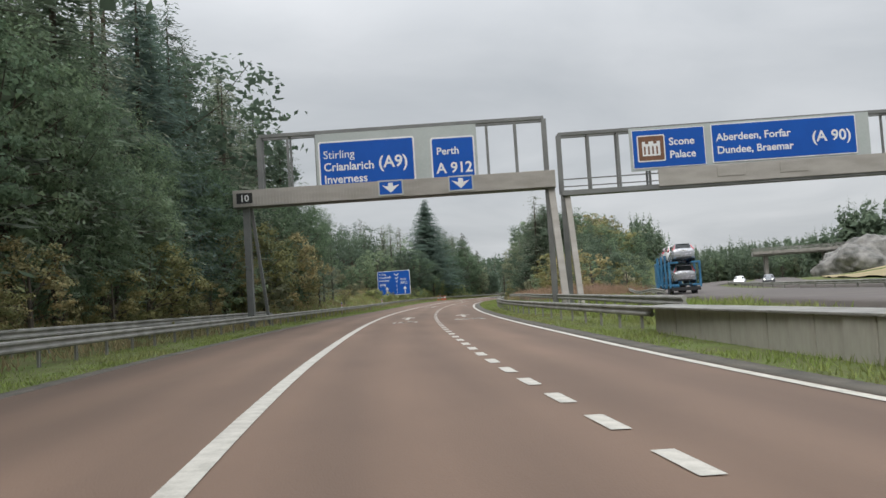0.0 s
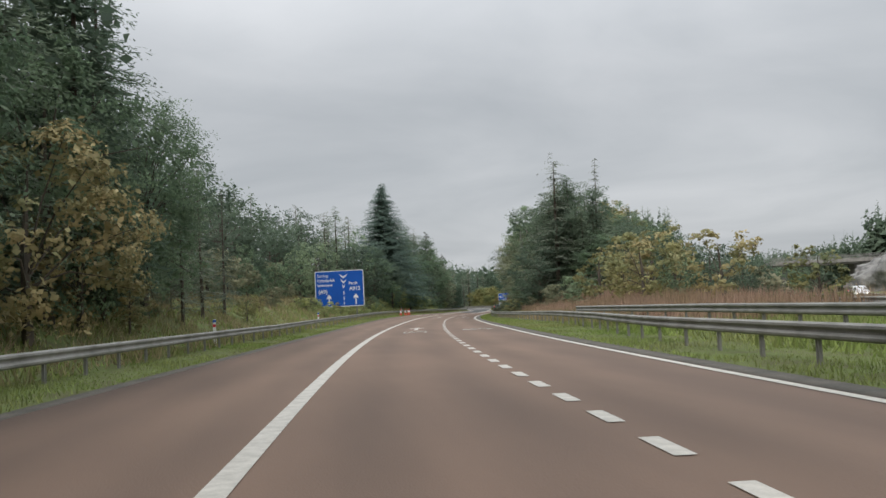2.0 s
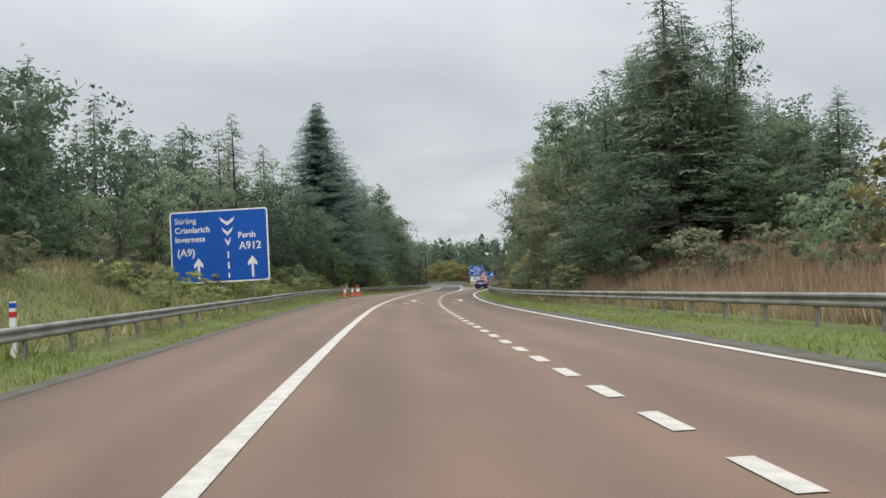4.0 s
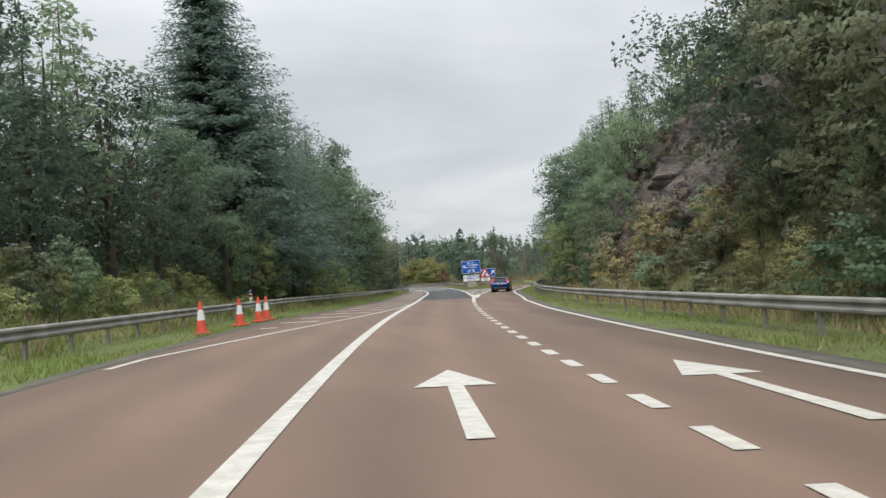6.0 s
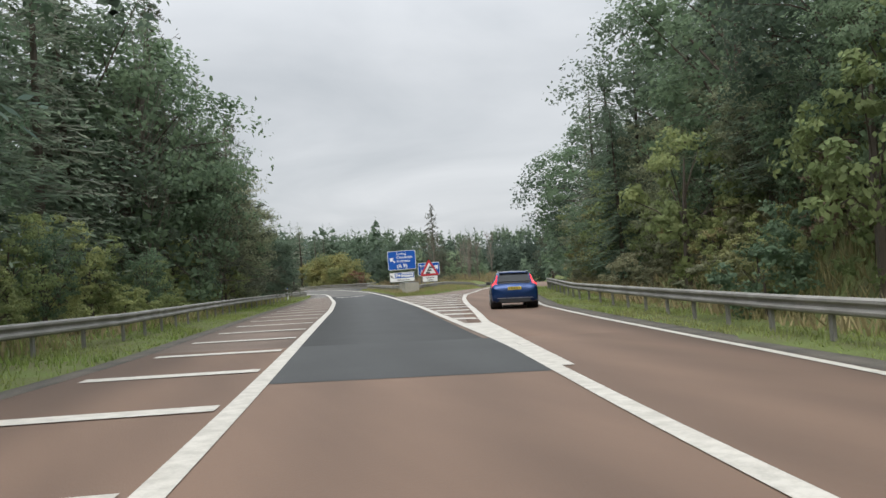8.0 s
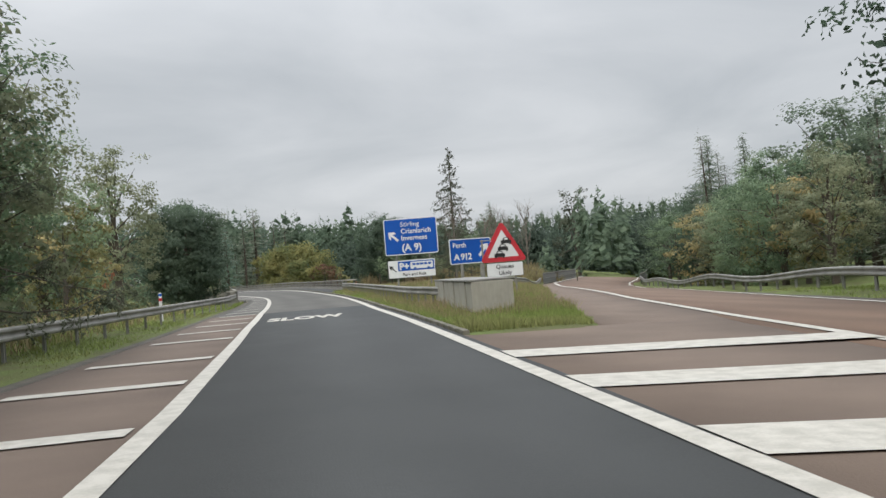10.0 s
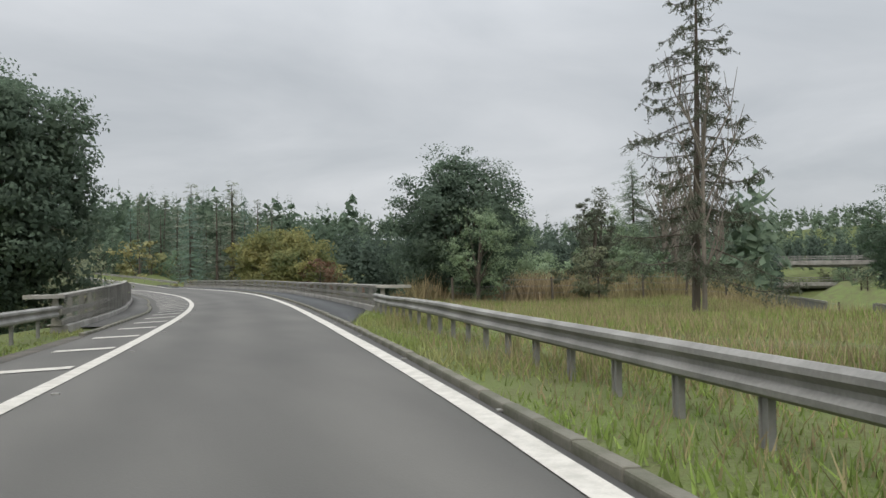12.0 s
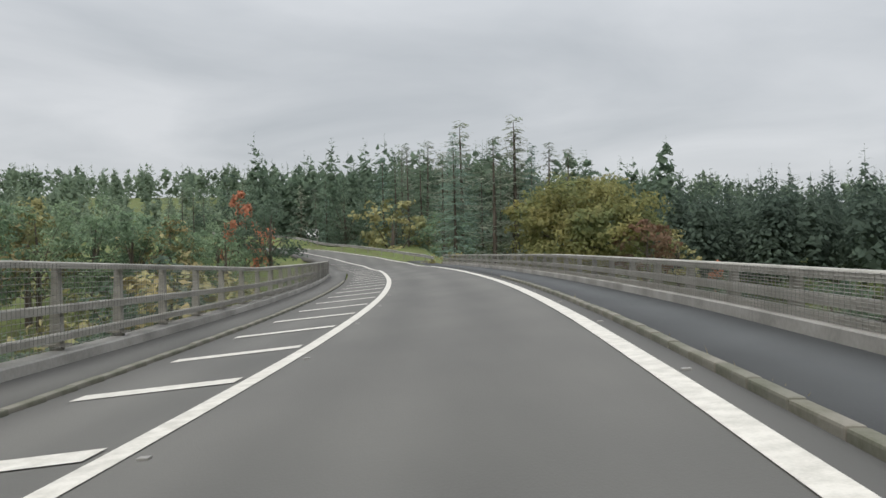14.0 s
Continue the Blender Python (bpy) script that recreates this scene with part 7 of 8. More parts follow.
# right cutting: trees on the slope before, over and after the rock
for i in range(17):
    s = 160 + i * 3.0
    grow(prng.choice(("leaf", "pine", "leaf", "larch")), s, 17.5 + prng.uniform(-2, 4), prng.uniform(6.5, 9))
for s, lat, h, k in ((163, 11.8, 9, "willow"), (168, 12.5, 10.5, "willow"), (173, 12.0, 10, "willow"), (177, 13, 11, "willow"), (181, 12.6, 9, "oak"), (170, 15, 10, "leaf"), (184, 15, 8, "oak"), (226, 13.6, 8, "oak"), (231, 13.8, 10, "pine"), (236, 15, 11, "leaf"), (240, 16, 12, "pine"),
                     (243, 18.5, 13.5, "larch"), (247.5, 10.2 + 3.4, 9.4, "pine"), (250, 19, 13, "oak"), (254, 20.5, 14, "pine"), (257, 22.5, 13, "leaf"), (262, 24, 12, "pine"), (246, 20, 14, "pine"), (252, 24, 13, "pine"), (268, 25, 9, "leaf"), (234, 20, 11, "pine"), (228, 18, 9, "larch"), (274, 27, 8, "leaf"), (282, 30, 8, "leaf")):
    grow(k, s, lat, h, wide=1.2)
for i in range(26):
    s = 156 + i * 4.4
    grow(prng.choice(("shrub", "leaf", "shrub", "autumn")), s, float(RIGHT_FOOT(s)) + 1.4 + prng.uniform(-0.6, 1.6), prng.uniform(1.4, 3.0))
for i in range(170):
    s = 184 + prng.uniform(0, 48)
    lat = float(RIGHT_FOOT(s)) + prng.uniform(1.5, 11.0)
    grow("scrub" if prng.random() < 0.7 else "shrub", s, lat, prng.uniform(0.9, 2.0), land(s, lat) + 0.3)
for i in range(80):
    s = 152 + i * 1.5 + prng.uniform(-1, 1)
    lat = float(RIGHT_FOOT(s)) + prng.uniform(-0.4, 3.4)
    grow(prng.choice(("shrub", "shrub", "shrub", "autumn")), s, lat, prng.uniform(1.1, 2.3), wide=1.25)
# full foliage down to the foot of the slope on both sides of the rock
for s, out, h, k in ((160, 2.2, 5, "leaf"), (164.5, 1.6, 4, "willow"), (169, 2.4, 5.5, "leaf"), (173.5, 1.8, 4.6, "leaf"), (178, 2.2, 5, "willow"), (182, 2.0, 4.4, "leaf"), (228, 2.0, 5, "leaf"), (232, 2.6, 6.5, "willow"), (236.5, 2.0, 5, "leaf"),
                     (240, 3.0, 7.5, "willow"), (243, 1.8, 4.5, "willow"), (246.5, 3.0, 8, "willow"), (250, 1.9, 5.2, "willow"), (253, 3.2, 8.5, "willow"), (256, 1.9, 5, "leaf"), (259.5, 3.0, 7.5, "willow"), (263, 2.2, 5.5, "willow"), (267, 3.2, 6.5, "willow"), (272, 3.0, 5, "leaf")):
    grow(k, s, float(RIGHT_FOOT(s)) + out + 0.6, h, wide=1.1)
# leafless grey trees past the branch road
bare_kinds = [bare_meshes(900 + i, 9, 1.7, 30) for i in range(3)]
for i in range(9):
    s, lat = 294 + i * 2.6 + prng.uniform(-1, 1), 36 + i * 0.6 + prng.uniform(-3, 3)
    plant("bare_tree", bare_kinds[i % 3], Matrix.Translation(level(s, lat, land(s, lat))) @ Matrix.Rotation(i * 1.7, 4, "Z"), "leafless grey upright tree in the rough grass", "tree", "bare trees")
# hill between the slip road and the motorway
for i in range(46):
    s = prng.uniform(128, 200)
    grow(prng.choice(("pine", "oak", "leaf", "pine")), s, float(RIGHT_FOOT(s)) + prng.uniform(8, 24), prng.uniform(5, 7.5), wide=1.4)
for i in range(64):
    s = prng.uniform(150, 236)
    lat = float(RIGHT_FOOT(s)) + 9 + prng.random() * max(4, float(MOTORWAY(s)) - float(RIGHT_FOOT(s)) - 18)
    grow(prng.choice(("pine", "oak", "leaf", "pine", "autumn")), s, lat, prng.uniform(5, 8.5), wide=1.3)
for s, out, h, k in ((211, 2.0, 6.5, "leaf"), (215, 1.6, 5.0, "willow"), (219, 2.2, 6.4, "leaf"), (223, 1.8, 6, "leaf"), (213, 4.0, 7.5, "leaf"), (221, 4.4, 8, "leaf"), (217, 6.0, 7, "oak"), (226, 4, 8, "leaf")):
    grow(k, s, float(RIGHT_FOOT(s)) + out + 0.6, h)
for i in range(60):
    s = prng.uniform(165, 330)
    lat = float(RIGHT_FOOT(s)) + 12 + prng.uniform(0, max(4, float(MOTORWAY(s)) - float(RIGHT_FOOT(s)) - 30))
    if s < 285 or lat > float(RIGHT_LINE(s)) + 12:
        grow(prng.choice(("pine", "pine", "leaf", "autumn")), s, lat, prng.uniform(7, 11) if prng.random() < 0.8 else 5, wide=1.3)
# trees close behind the branch road's right-hand rail and railing
for i in range(15):
    s = 291 + i * 3.0 + prng.uniform(-1, 1)
    grow(prng.choice(("leaf", "willow", "oak", "leaf", "autumn")), s, float(R_RAIL(s)) + 3.4 + prng.uniform(0, 3), prng.uniform(5.0, 8.0), wide=1.15)
    grow(prng.choice(("pine", "leaf", "oak", "larch")), s + 1.5, float(R_RAIL(s)) + 9 + prng.uniform(-1, 4), prng.uniform(8, 11.5), wide=1.2)
for i in range(14):
    k, w = 3.0 * i + prng.uniform(-1, 1), prng.uniform(5, 14)
    grow(prng.choice(("leaf", "willow", "oak", "autumn")), 0, 0, prng.uniform(7, 9.5), -2.6, 1.2, (96 + 0.593 * k + 0.805 * w, 321 + 0.805 * k - 0.593 * w))
for s, lat, h, k in ((328, 40.5, 14.5, "larch"), (332, 43.5, 15, "pine"), (324, 42, 13.5, "pine"), (336, 47, 14, "larch")):
    grow(k, s, lat, h)
# island beyond the signs
grow("gaunt", 0, 0, 11.5, None, 0.9, (71.4, 314.2))
plant("bare_tree", bare_meshes(77, 6.4, 2.2, 22), Matrix.Translation(level(322.2, 13.0, land(322.2, 13.0))), "leafless grey young tree beside the larch", "tree", "bare trees")
grow("poplar", 340, 17.6, 6.2, 0.0, 1.1)
grow("poplar", 343, 19.6, 6.0, 0.0, 1.0)
grow("willow", 0, 0, 12.5, 0.0, 0.95, (44.6, 310.6))
grow("willow", 356.5, -11.2, 12.0, -3.0, 0.85)
grow("poplar", 0, 0, 19.5, -3.5, 0.95, (129.4, 387.1))
grow("poplar", 0, 0, 17.5, -3.5, 0.9, (136.5, 384.0))
grow("roundoak", 335, -9.6, 11.4, -1.3, 1.03)
grow("thorn", 338.2, 9.8, 7.8, -0.6, 1.0)
grow("leaf", 334.5, 9.6, 4.6, 0.0)
for s, lat, h, k in ((341, 11, 5, "leaf"), (345, 14, 6.5, "leaf"), (350, 18, 7, "leaf"), (355, 24, 7, "leaf"), (347, 22, 6, "leaf"), (335, 15, 2.6, "shrub"), (338, 19, 2.8, "shrub"), (341, 24, 3, "shrub"), (344, 30, 4.5, "leaf"), (352, 34, 7, "oak"), (391, 42, 14, "leaf")):
    grow(k, s, lat, h)
for s, lat, h in ((338, 20.5, 6.2), (340, 22.4, 6.8), (337, 21.4, 5.6), (341, 24, 6.4), (343, 27, 7.5)):
    p = level(s, lat, land(s, lat))
    me = bare_meshes(int(s * 10), h, 1.6)
    plant("bare_tree", me, Matrix.Translation(p), "leafless grey upright tree in the rough grass", "tree", "bare trees")
for i in range(44):
    s, lat = prng.uniform(343, 425), prng.uniform(9, 44)
    grow(prng.choice(("oak", "pine", "leaf", "pine")), s, lat, prng.uniform(6.0, 9.2), wide=1.2)
for i in range(20):
    s, lat = prng.uniform(346, 415), -prng.uniform(9.5, 20)
    grow(prng.choice(("oak", "leaf", "autumn")), s, lat, prng.uniform(6.5, 9.5), wide=1.2)
for x, y, h, k in ((114, 344, 7.5, "leaf"), (121, 338, 9, "oak"), (127, 333, 10, "leaf"), (119, 351, 9, "willow"), (133, 327, 11, "oak"), (140, 321, 11, "leaf"), (147, 316, 11, "pine"), (154, 310, 12, "oak")):
    grow(k, 0, 0, h, -0.8, 1.2, (x, y))
for i in range(44):
    u, w = prng.random(), prng.uniform(-4, 16)
    x, y = 116 + 74 * u + 0.62 * w, 343 - 56 * u + 0.78 * w
    grow(prng.choice(("leaf", "oak", "pine", "willow", "leaf")), 0, 0, prng.uniform(8, 11.5), -0.8, 1.35, (x, y))
for i in range(16):
    u = prng.random()
    grow(prng.choice(("leaf", "shrub", "willow")), 0, 0, prng.uniform(3.0, 4.5), -0.8, 1.4, (104 + 120 * u + prng.uniform(-12, 12), 348 + 100 * u + prng.uniform(-12, 12)))
# beyond the bridge
for s, lat, h in ((166, 12.2, 13), (171, 13.0, 14), (175, 12.0, 12)):
    grow("birch", s, lat, h)
grow("maple", 0, 0, 14.1, -4.2, 1.0, (85.7, 434.4))
grow("russet", 0, 0, 7.5, -2.5, 1.0, (89.5, 423.5))
for x, y, h, k in ((95, 430, 7, "autumn"), (94, 417, 3.6, "orange"), (69, 421, 4.5, "autumn"), (47.8, 432.6, 12.0, "orange"), (51.7, 424.3, 8.5, "oak"), (55, 428, 5, "autumn"), (48, 420, 7, "leaf"), (64, 444.4, 11.5, "autumn"), (66, 446, 9, "autumn"), (58, 455, 12, "oak"), (52, 450, 11, "oak"), (46, 440, 11, "oak"), (70, 440, 10, "leaf")):
    grow(k, 0, 0, h, -3.0 if k != "oak" else -1.0, 0.6 if k == "orange" else 1.1, (x, y))
for i in range(36):
    x, y = 36 + i * 1.35 + prng.uniform(-1, 1), 444 + prng.uniform(-6, 16) - 0.35 * i
    if x > 71:
        y += 24
    if abs(x - 60) < 9 and y < 452:
        y += 16
    grow(prng.choice(("pine", "spruce", "larch", "pine")), 0, 0, prng.uniform(15, 20) if x > 62 else prng.uniform(11, 14.5), -2.0, 1.0, (x, y))
for x, y, h in ((73.5, 450.3, 20.9), (80, 449, 20), (66.2, 478, 21.4), (80.2, 448, 21.2), (77, 445.7, 18.5), (68.9, 456, 19), (85.5, 454, 19), (71, 452, 17), (89, 457, 18.5)):
    grow("larch", 0, 0, h, -2.5, 1.5, (x, y))
for i in range(26):
    t = i / 25
    x, y = 6 + t * 40 + prng.uniform(-3, 3), 372 + t * 62 + prng.uniform(-4, 4)
    grow(prng.choice(("leaf", "autumn", "leaf", "autumn", "leaf")), 0, 0, prng.uniform(9, 12.5), -4.5, 1.1, (x, y))
for i in range(26):
    t = i / 25
    x, y = -18 + t * 46 + prng.uniform(-3, 3), 385 + t * 70 + prng.uniform(-5, 5)
    grow(prng.choice(("leaf", "pine", "oak")), 0, 0, prng.uniform(7.5, 10), -3.5, 1.1, (x, y))

# tall edge of the cutting wood above the diverge
for s, lat, h, k in ((260.4, 16.0, 13.5, "larch"), (256, 15.8, 13, "pine"), (265, 17.6, 13.0, "leaf"), (269.5, 19.0, 11.5, "oak"), (274, 20.4, 10.0, "leaf"), (270, 21.0, 12.5, "larch"), (251, 15.8, 12.5, "larch"), (262, 16.4, 6.5, "willow"), (258, 15.6, 5.5, "leaf"), (267, 18.0, 6.0, "willow"), (254, 15.0, 5.0, "autumn"), (272, 19.5, 5.0, "autumn")):
    grow(k, s, lat, h, wide=1.2)


# ---- rock cutting ----
def rock_face():
    root = thing("rock_cutting", Matrix(), "dark weathered rock face of the road cutting with ledges", "rock face")
    ss, vv = np.arange(184, 233.1, 0.22), np.linspace(0, 1, 72)
    verts = []
    for s in ss:
        e = max(0.0, min(1, (s - 184) / 6, (233 - s) / 8))
        for v in vv:
            lat0 = float(RIGHT_FOOT(s)) + 2.2 + 5.0 * v
            n = noise.fractal(Vector((s * 0.16, v * 2.2, 1.7)), 1.0, 2.0, 6)
            out = 0.55 * n
            for fx, fy, amp in ((0.22, 2.1, 1.1), (0.6, 5.0, 0.55), (1.5, 12.0, 0.22)):
                q = Vector((s * fx + 1.3 * v, v * fy - s * fx * 0.35, 3.1))
                _, pts = noise.voronoi(q)
                c = pts[0]
                hsh = noise.noise_vector(c * 7.3)
                out += amp * (hsh.x * 1.1 + 1.5 * (q - c).dot(hsh))
            out = (out * e - 1.5 * (1 - e)) * float(ease(v / 0.22)) - 0.4 * (1 - float(ease(v / 0.15)))
            out = max(out, -0.2) if e > 0.99 and v > 0.2 else out
            z = land(s, lat0) - 0.5 + 0.8 * float(ease(v / 0.2)) + 1.1 * e * v
            verts.append(level(s, lat0 - out, z + 0.3 * n)[:])
    n, m = len(ss), len(vv)
    verts = np.array(verts).reshape(n, m, 3)
    # the face breaks into slabs along its joints
    cuts = [0, 26, 49, 81, 104, 133, 158, 190, n - 1]
    for a, b in zip(cuts, cuts[1:]):
        v = verts[a:b + 1]
        idx = np.arange((b - a + 1) * m).reshape(b - a + 1, m)
        faces = np.stack([idx[:-1, :-1], idx[:-1, 1:], idx[1:, 1:], idx[1:, :-1]], -1).reshape(-1, 4)
        from_arrays("rock_slab", v.reshape(-1, 3), faces, M["rock"], root)


rock_face()


def outcrop():
    """The pale crag and stubble field past the motorway."""
    root = thing("rock_outcrop", Matrix.Translation((157, 242, -1)), "pale grey rocky crag beyond the motorway", "rock")
    bm = bmesh.new()
    bmesh.ops.create_icosphere(bm, subdivisions=6, radius=1)
    for v in bm.verts:
        d = v.co.normalized()
        slab = noise.noise(Vector((d.x * 2.6 + d.z * 1.4, d.y * 2.6, d.z * 0.9)))
        k = 1 + 0.20 * noise.fractal(d * 1.4, 1, 2, 3) + 0.10 * round(slab * 5) / 5 + 0.05 * noise.ridged_multi_fractal(d * 5, 1, 2, 4, 1, 2)
        v.co = Vector((d.x * 17 * k, d.y * 14 * k, d.z * 11.5 * k))
    part("crag", bm, M["rock_pale"], root, "", True)


outcrop()
structure(strip("field_patch", 112, 215, lambda s: MOTORWAY(s) + 30, lambda s: MOTORWAY(s) + 62, 0.6, M["field"], 4, 0, 6, lambda a, b: ground(a, b) + 0.3), "pale straw-coloured stubble slope beyond the motorway", "field")


# ---- grass ----
def tufts(name, count, s0, s1, a, b, h0, h1, width, mat, label, seed, lean=0.35):
    rng = np.random.default_rng(seed)
    ss = rng.uniform(s0, s1, count)
    lo, hi = a(ss), b(ss)
    ll = lo + (hi - lo) * rng.uniform(0, 1, count)
    keep = (np.sin(ss * 1.3 + ll * 2.1) + np.sin(ss * 0.37 - ll * 1.1) + rng.normal(0, 0.8, count)) > -1.1
    ss, ll = ss[keep], ll[keep]
    n = len(ss)
    x, y = xy(ss, ll)
    z = ground(ss, ll)
    base = np.stack([x, y, z - 0.03], -1)
    ang = rng.uniform(0, 6.28, n)
    d = np.stack([np.cos(ang), np.sin(ang), 0 * ang], -1)
    hh = rng.uniform(h0, h1, n) * (0.7 + 0.3 * np.sin(ss * 0.6 + ll))
    tip = base + np.stack([rng.normal(0, lean, n) * hh, rng.normal(0, lean, n) * hh, hh], -1)
    wd = (width * rng.uniform(0.6, 1.4, n))[:, None]
    v = np.stack([base - d * wd, base + d * wd, tip], 1).reshape(-1, 3)
    ob = from_arrays(name, v, np.arange(3 * n).reshape(n, 3), M[mat])
    return tagged(ob, label, "grass", kind="stuff")


tufts("verge_grass", 90000, -10, 324, lambda s: LEFT_EDGE(s) - 2.6, lambda s: LEFT_EDGE(s) - 0.05, 0.06, 0.20, 0.017, "blades", "short green verge grass beside the road edge", 1)
tufts("verge_grass", 95000, 4, 285, lambda s: RIGHT_LINE(s) + 0.7, lambda s: RIGHT_LINE(s) + 3.6, 0.06, 0.20, 0.015, "blades", "green verge grass beside the road edge", 2)
tufts("verge_grass", 150000, 269.8, 340, lambda s: SLIP_KERB(s) + np.interp(s, [322, 331], [0.2, 2.3]), lambda s: np.minimum(SLIP_KERB(s) + 18, np.where(s < 330, NOSE_GRASS(s) - 0.1, MAIN_LEFT(s) - 1.2)), 0.10, 0.34, 0.014, "blades", "green rough grass on the island between the roads", 3)
tufts("island_straw", 60000, 274, 340, lambda s: SLIP_KERB(s) + np.interp(s, [318, 331], [0.5, 2.5]), lambda s: np.minimum(SLIP_KERB(s) + 18, np.where(s < 330, NOSE_GRASS(s) - 0.1, MAIN_LEFT(s) - 1.2)), 0.2, 0.5, 0.011, "straw", "straw-coloured seeding stalks in the island grass", 13, 0.3)
tufts("bank_grass", 70000, 0, 322, lambda s: -18 + 0 * s, lambda s: LEFT_EDGE(s) - 2.4, 0.25, 0.75, 0.03, "straw", "long straw-coloured grass on the roadside bank", 4)
tufts("bank_grass", 30000, 60, 322, lambda s: -14 + 0 * s, lambda s: LEFT_EDGE(s) - 2.4, 0.2, 0.6, 0.04, "blades", "long green grass on the roadside bank", 5)
tufts("seeding_grass", 60000, 88, 156, lambda s: 11.0 + 0 * s, lambda s: 24 + 0 * s, 0.9, 1.65, 0.03, "pink_grass", "tall pinkish seeding grass on the island", 6, 0.15)
tufts("seeding_grass", 25000, 90, 160, lambda s: 10.0 + 0 * s, lambda s: 13 + 0 * s, 0.5, 1.0, 0.03, "straw", "tall dry grass behind the guard rail", 7, 0.2)
tufts("rough_grass", 30000, 24, 100, lambda s: RIGHT_LINE(s) + 3.2, lambda s: MOTORWAY(s) - 1.5, 0.2, 0.6, 0.035, "blades", "rough grass between slip road and motorway", 8)
tufts("rough_grass", 40000, 336, 350, lambda s: SLIP_KERB(s) + 5 + 0 * s, lambda s: SLIP_KERB(s) + 26, 0.6, 1.7, 0.03, "straw", "tall dry grass beyond the island", 9)
tufts("scrub_grass", 55000, 150, 275, lambda s: RIGHT_FOOT(s) - 1.0, lambda s: RIGHT_FOOT(s) + 11, 0.3, 0.9, 0.03, "straw", "dry grass at the foot of the cutting", 10)


tufts("kerb_weeds", 3500, 322, 420, lambda s: LEFT_EDGE(s) - 0.12, lambda s: LEFT_EDGE(s) + 0.14, 0.03, 0.16, 0.012, "blades", "small weeds growing along the bridge kerb", 11)
tufts("kerb_weeds", 4500, 270, 420, lambda s: SLIP_KERB(s) - 0.03, lambda s: SLIP_KERB(s) + 0.22, 0.03, 0.14, 0.012, "straw", "dry weeds growing along the slip road kerb", 12)


# ---- distant woods ----
def far_woods(name, count, region, h0, h1, mat, label, seed, base=None, sprays=80, valley=True):
    """Many conifers in one mesh: an inner mass and an outer coat of drooping sprays, with a thin leader."""
    rng = np.random.default_rng(seed)
    vs, ns = [], []
    k0 = math.sqrt(80.0 / sprays)
    for i in range(count):
        x, y, *foot = region(rng)
        # the open motorway valley towards the overbridge
        k = min(1.0, max(0.0, ((x - 80) * 172 + (y - 300) * 179) / (172.0 ** 2 + 179.0 ** 2)))
        if valley and math.hypot(x - 80 - 172 * k, y - 300 - 179 * k) < 11:
            continue
        s1, l1 = station(x, y)
        z = foot[0] if foot else float(ground(s1, l1)[0]) if base is None else base
        h = rng.uniform(h0, h1)
        r = h * rng.uniform(0.19, 0.27)
        blunt = rng.uniform(0.40, 0.72)
        n = sprays
        t = 1 - np.sqrt(rng.uniform(0, 1, n))
        t = 0.04 + 0.94 * (0.35 * t + 0.65 * rng.uniform(0, 1, n) ** 0.85)
        a = rng.uniform(0, 6.283, n)
        inner = rng.random(n) < 0.3
        R = (r * (1 - t) ** blunt + 0.10) * (1 + 0.16 * np.sin(3 * a + 11 * t + rng.uniform(0, 6))) * np.where(inner, rng.uniform(0.15, 0.6, n), rng.uniform(0.62, 1.08, n))
        L = np.where(inner, 0.52 * r, 0.36 * r) * k0 * (0.62 + 0.55 * (1 - t)) * rng.uniform(0.6, 1.3, n)
        d = np.stack([np.cos(a), np.sin(a), 0 * a], -1)
        q = np.stack([-np.sin(a), np.cos(a), 0 * a], -1)
        tip = np.stack([0 * a + x, 0 * a + y, z + h * t], -1) + d * R[:, None]
        fall = d * rng.uniform(0.3, 0.9, n)[:, None] + q * rng.normal(0, 0.4, n)[:, None]
        fall[:, 2] = -rng.uniform(0.15, 0.9, n)
        root = tip - fall * L[:, None] * 1.35
        mid = root * 0.45 + tip * 0.55
        w = (L * 0.5)[:, None]
        sag = np.array([0, 0, 1]) * w * rng.uniform(0.1, 0.6, n)[:, None]
        vs.append(np.stack([root, mid - q * w - sag, tip, mid + q * w - sag], 1).reshape(-1, 3))
        ns.append(np.repeat(unit(d * 0.75 + q * rng.normal(0, 0.25, n)[:, None] + np.array([0, 0, 0.6]) + rng.normal(0, 0.12, (n, 3))), 4, 0))
        # leader with short upswept whorls
        m = 10
        spire = rng.uniform(0.94, 1.0) if rng.random() < 0.7 else 1.04
        zt = z + h * rng.uniform(0.84, spire, m)
        at = rng.uniform(0, 6.283, m)
        ln = 0.22 + (z + h * spire - zt) * 0.42
        o = np.stack([0 * at + x, 0 * at + y, zt], -1)
        e = o + np.stack([np.cos(at) * ln, np.sin(at) * ln, ln * 0.35], -1)
        g = np.stack([-np.sin(at), np.cos(at), 0 * at], -1) * (0.08 + 0.10 * ln[:, None])
        vs.append(np.stack([o, (o + e) / 2 - g, e, (o + e) / 2 + g], 1).reshape(-1, 3))
        ns.append(np.repeat(unit(e - o + np.array([0, 0, 0.5])), 4, 0))
        vs.append(np.array([[x - 0.10, y, z + h * 0.84], [x + 0.10, y, z + h * 0.84], [x, y, z + h * spire], [x, y + 0.10, z + h * 0.84]]))
        ns.append(np.repeat(np.array([[0.0, -0.8, 0.6]]), 4, 0))
    v = np.concatenate(vs)
    ob = from_arrays(name, v, np.arange(len(v)).reshape(-1, 4), M[mat], None, False, np.concatenate(ns))
    return tagged(ob, label, "woodland", kind="stuff")


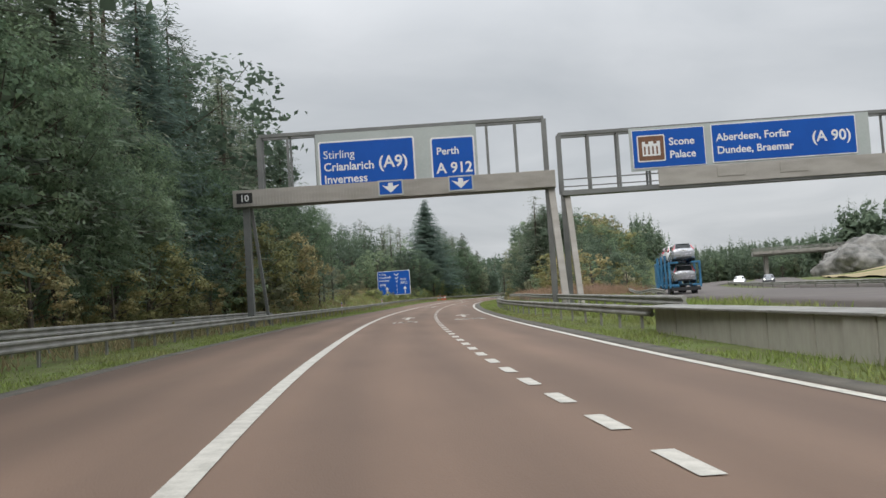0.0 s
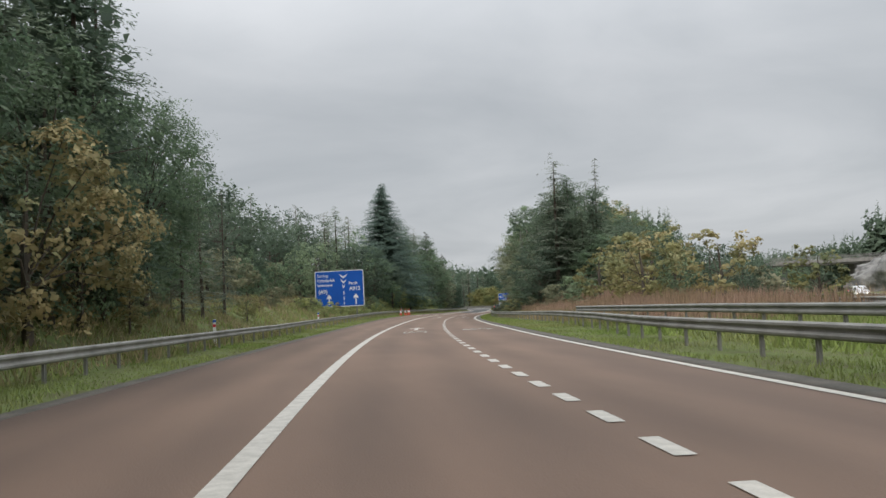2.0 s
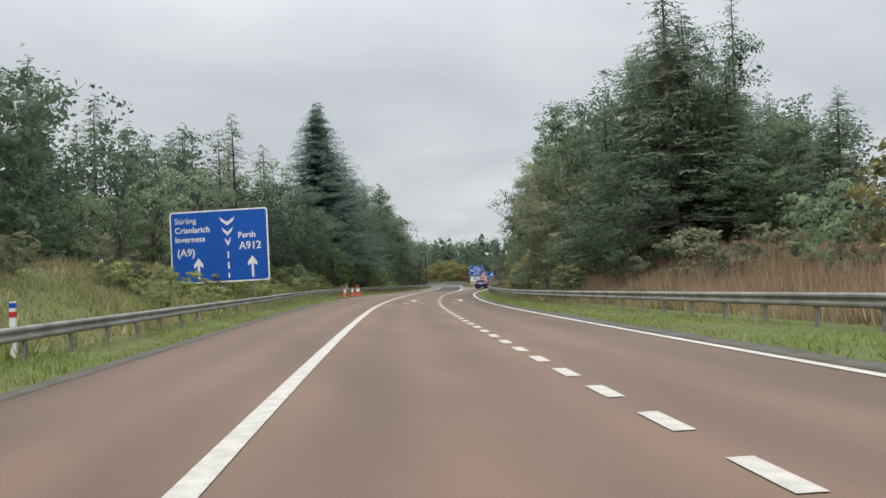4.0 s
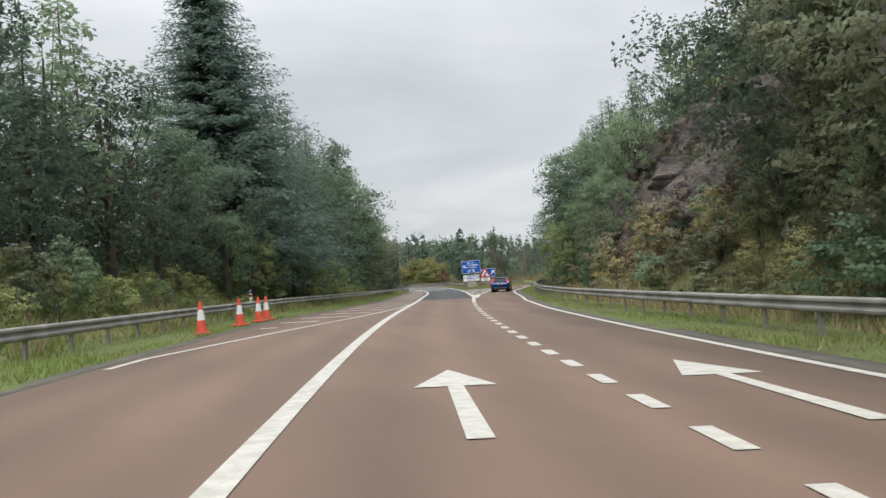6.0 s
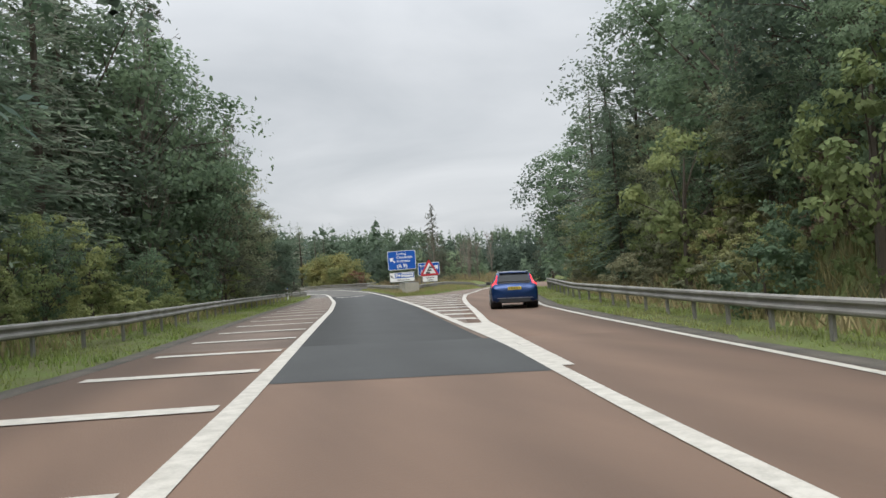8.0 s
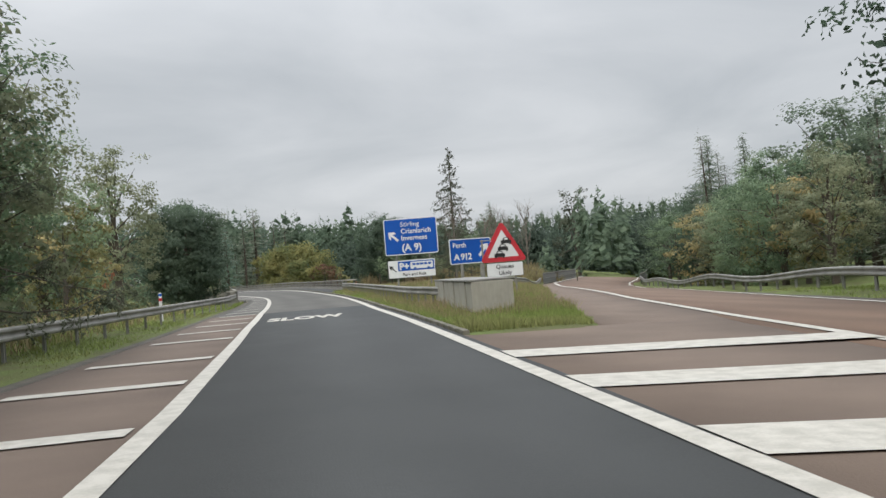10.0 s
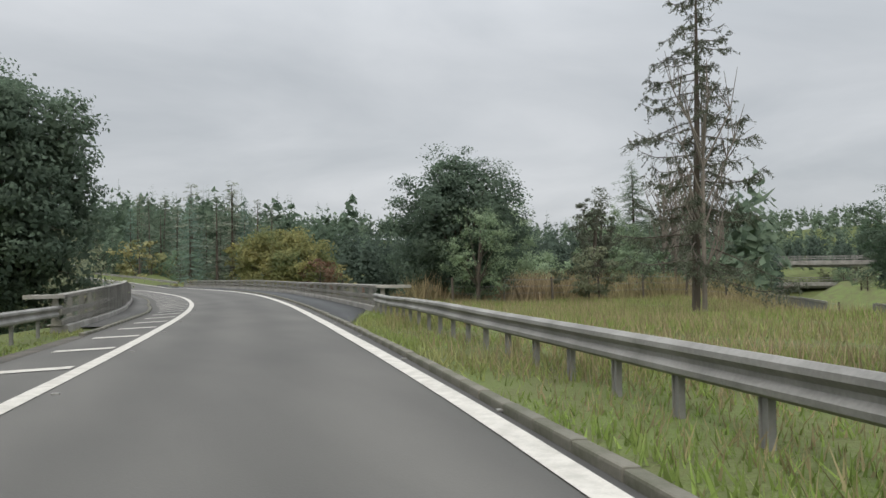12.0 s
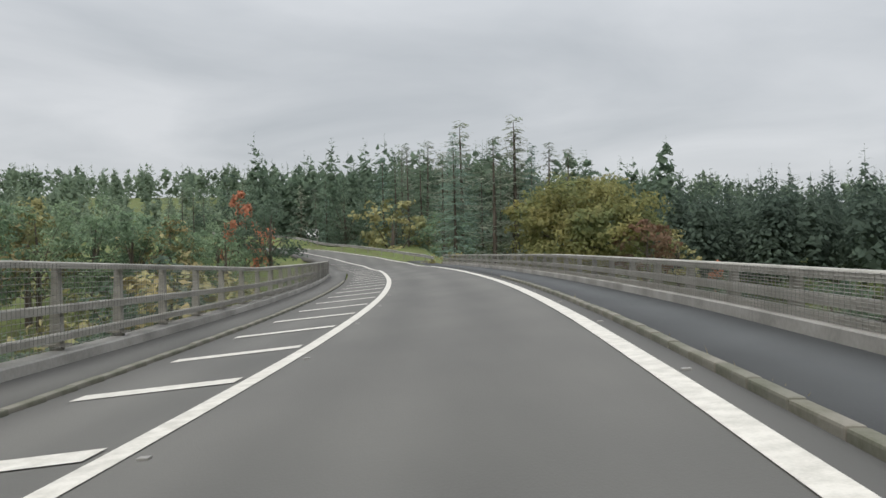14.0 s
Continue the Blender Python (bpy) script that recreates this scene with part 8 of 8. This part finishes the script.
def band(x0, y0, x1, y1, depth):
    d = Vector((x1 - x0, y1 - y0)).normalized()
    nrm = (-d.y, d.x)
    return lambda rng: (lambda t, k: (x0 + (x1 - x0) * t + nrm[0] * k, y0 + (y1 - y0) * t + nrm[1] * k))(rng.uniform(0, 1), depth * rng.uniform(0, 1))


far_woods("far_wood", 640, band(250, 376, 100, 464, -75), 15.8, 19.4, "far_needles", "dense grey-green spruce plantation beyond the bridge", 21, -5.0, 400)
far_woods("far_wood", 90, band(40, 502, -20, 490, -60), 11, 15, "pine", "lower mixed wood on the slope beyond the bend", 30, 0.0, 120)
far_woods("far_wood", 190, band(130, 520, 40, 502, -60), 19, 27, "pine", "conifer wood ahead beyond the bend", 22, 0.0, 150)
far_woods("far_wood", 260, band(-10, 500, -110, 380, -50), 8, 12, "pine", "mixed wood on the far slope", 23)
far_woods("far_wood", 300, band(300, 300, 110, 330, -60), 10, 15, "pine", "dark woodland beyond the motorway", 24)
far_woods("far_wood", 260, band(240, 130, 300, 300, 60), 14, 20, "pine", "woodland on the rise beyond the motorway", 25)
far_woods("far_wood", 80, band(128, 324, 178, 300, 24), 13, 18, "pine", "dark wood where the motorway bends away", 34, None, 420)
far_woods("far_wood", 26, band(162, 290, 174, 281, -14), 15, 20, "pine", "conifers beside the pale crag", 33, None, 130, False)
far_woods("far_wood", 60, band(172, 284, 204, 262, -20), 22, 29, "pine", "tall conifers standing behind the pale crag", 27, None, 130, False)
far_woods("far_wood", 120, lambda rng: (lambda s, k: tuple(float(v) for v in xy(s, float(MOTORWAY(s)) - 7 - 18 * k)))(rng.uniform(228, 325), rng.uniform(0, 1)), 9, 13, "pine", "mixed dark wood between the cutting and the motorway", 31, None, 150, False)
far_woods("far_wood", 200, band(345, 520, 225, 600, -40), 12, 17, "pine", "woodland behind the distant overbridge", 28, 0.0)
far_woods("far_wood", 150, band(164, 494, 282, 402, 34), 8.5, 13, "far_needles", "belt of trees behind the distant overbridge", 29, None, 110, False)
far_woods("far_wood", 220, band(-20, 110, -70, 380, 40), 15, 20, "pine", "deep conifer wood behind the roadside bank", 26, 2.5)
far_woods("far_wood", 1700, lambda rng: tuple(float(v) for v in terrain(rng.uniform(535, 665), rng.uniform(-320, 380))), 8.5, 12.5, "pine", "conifer forest on the distant ridge", 32, None, 34, False)
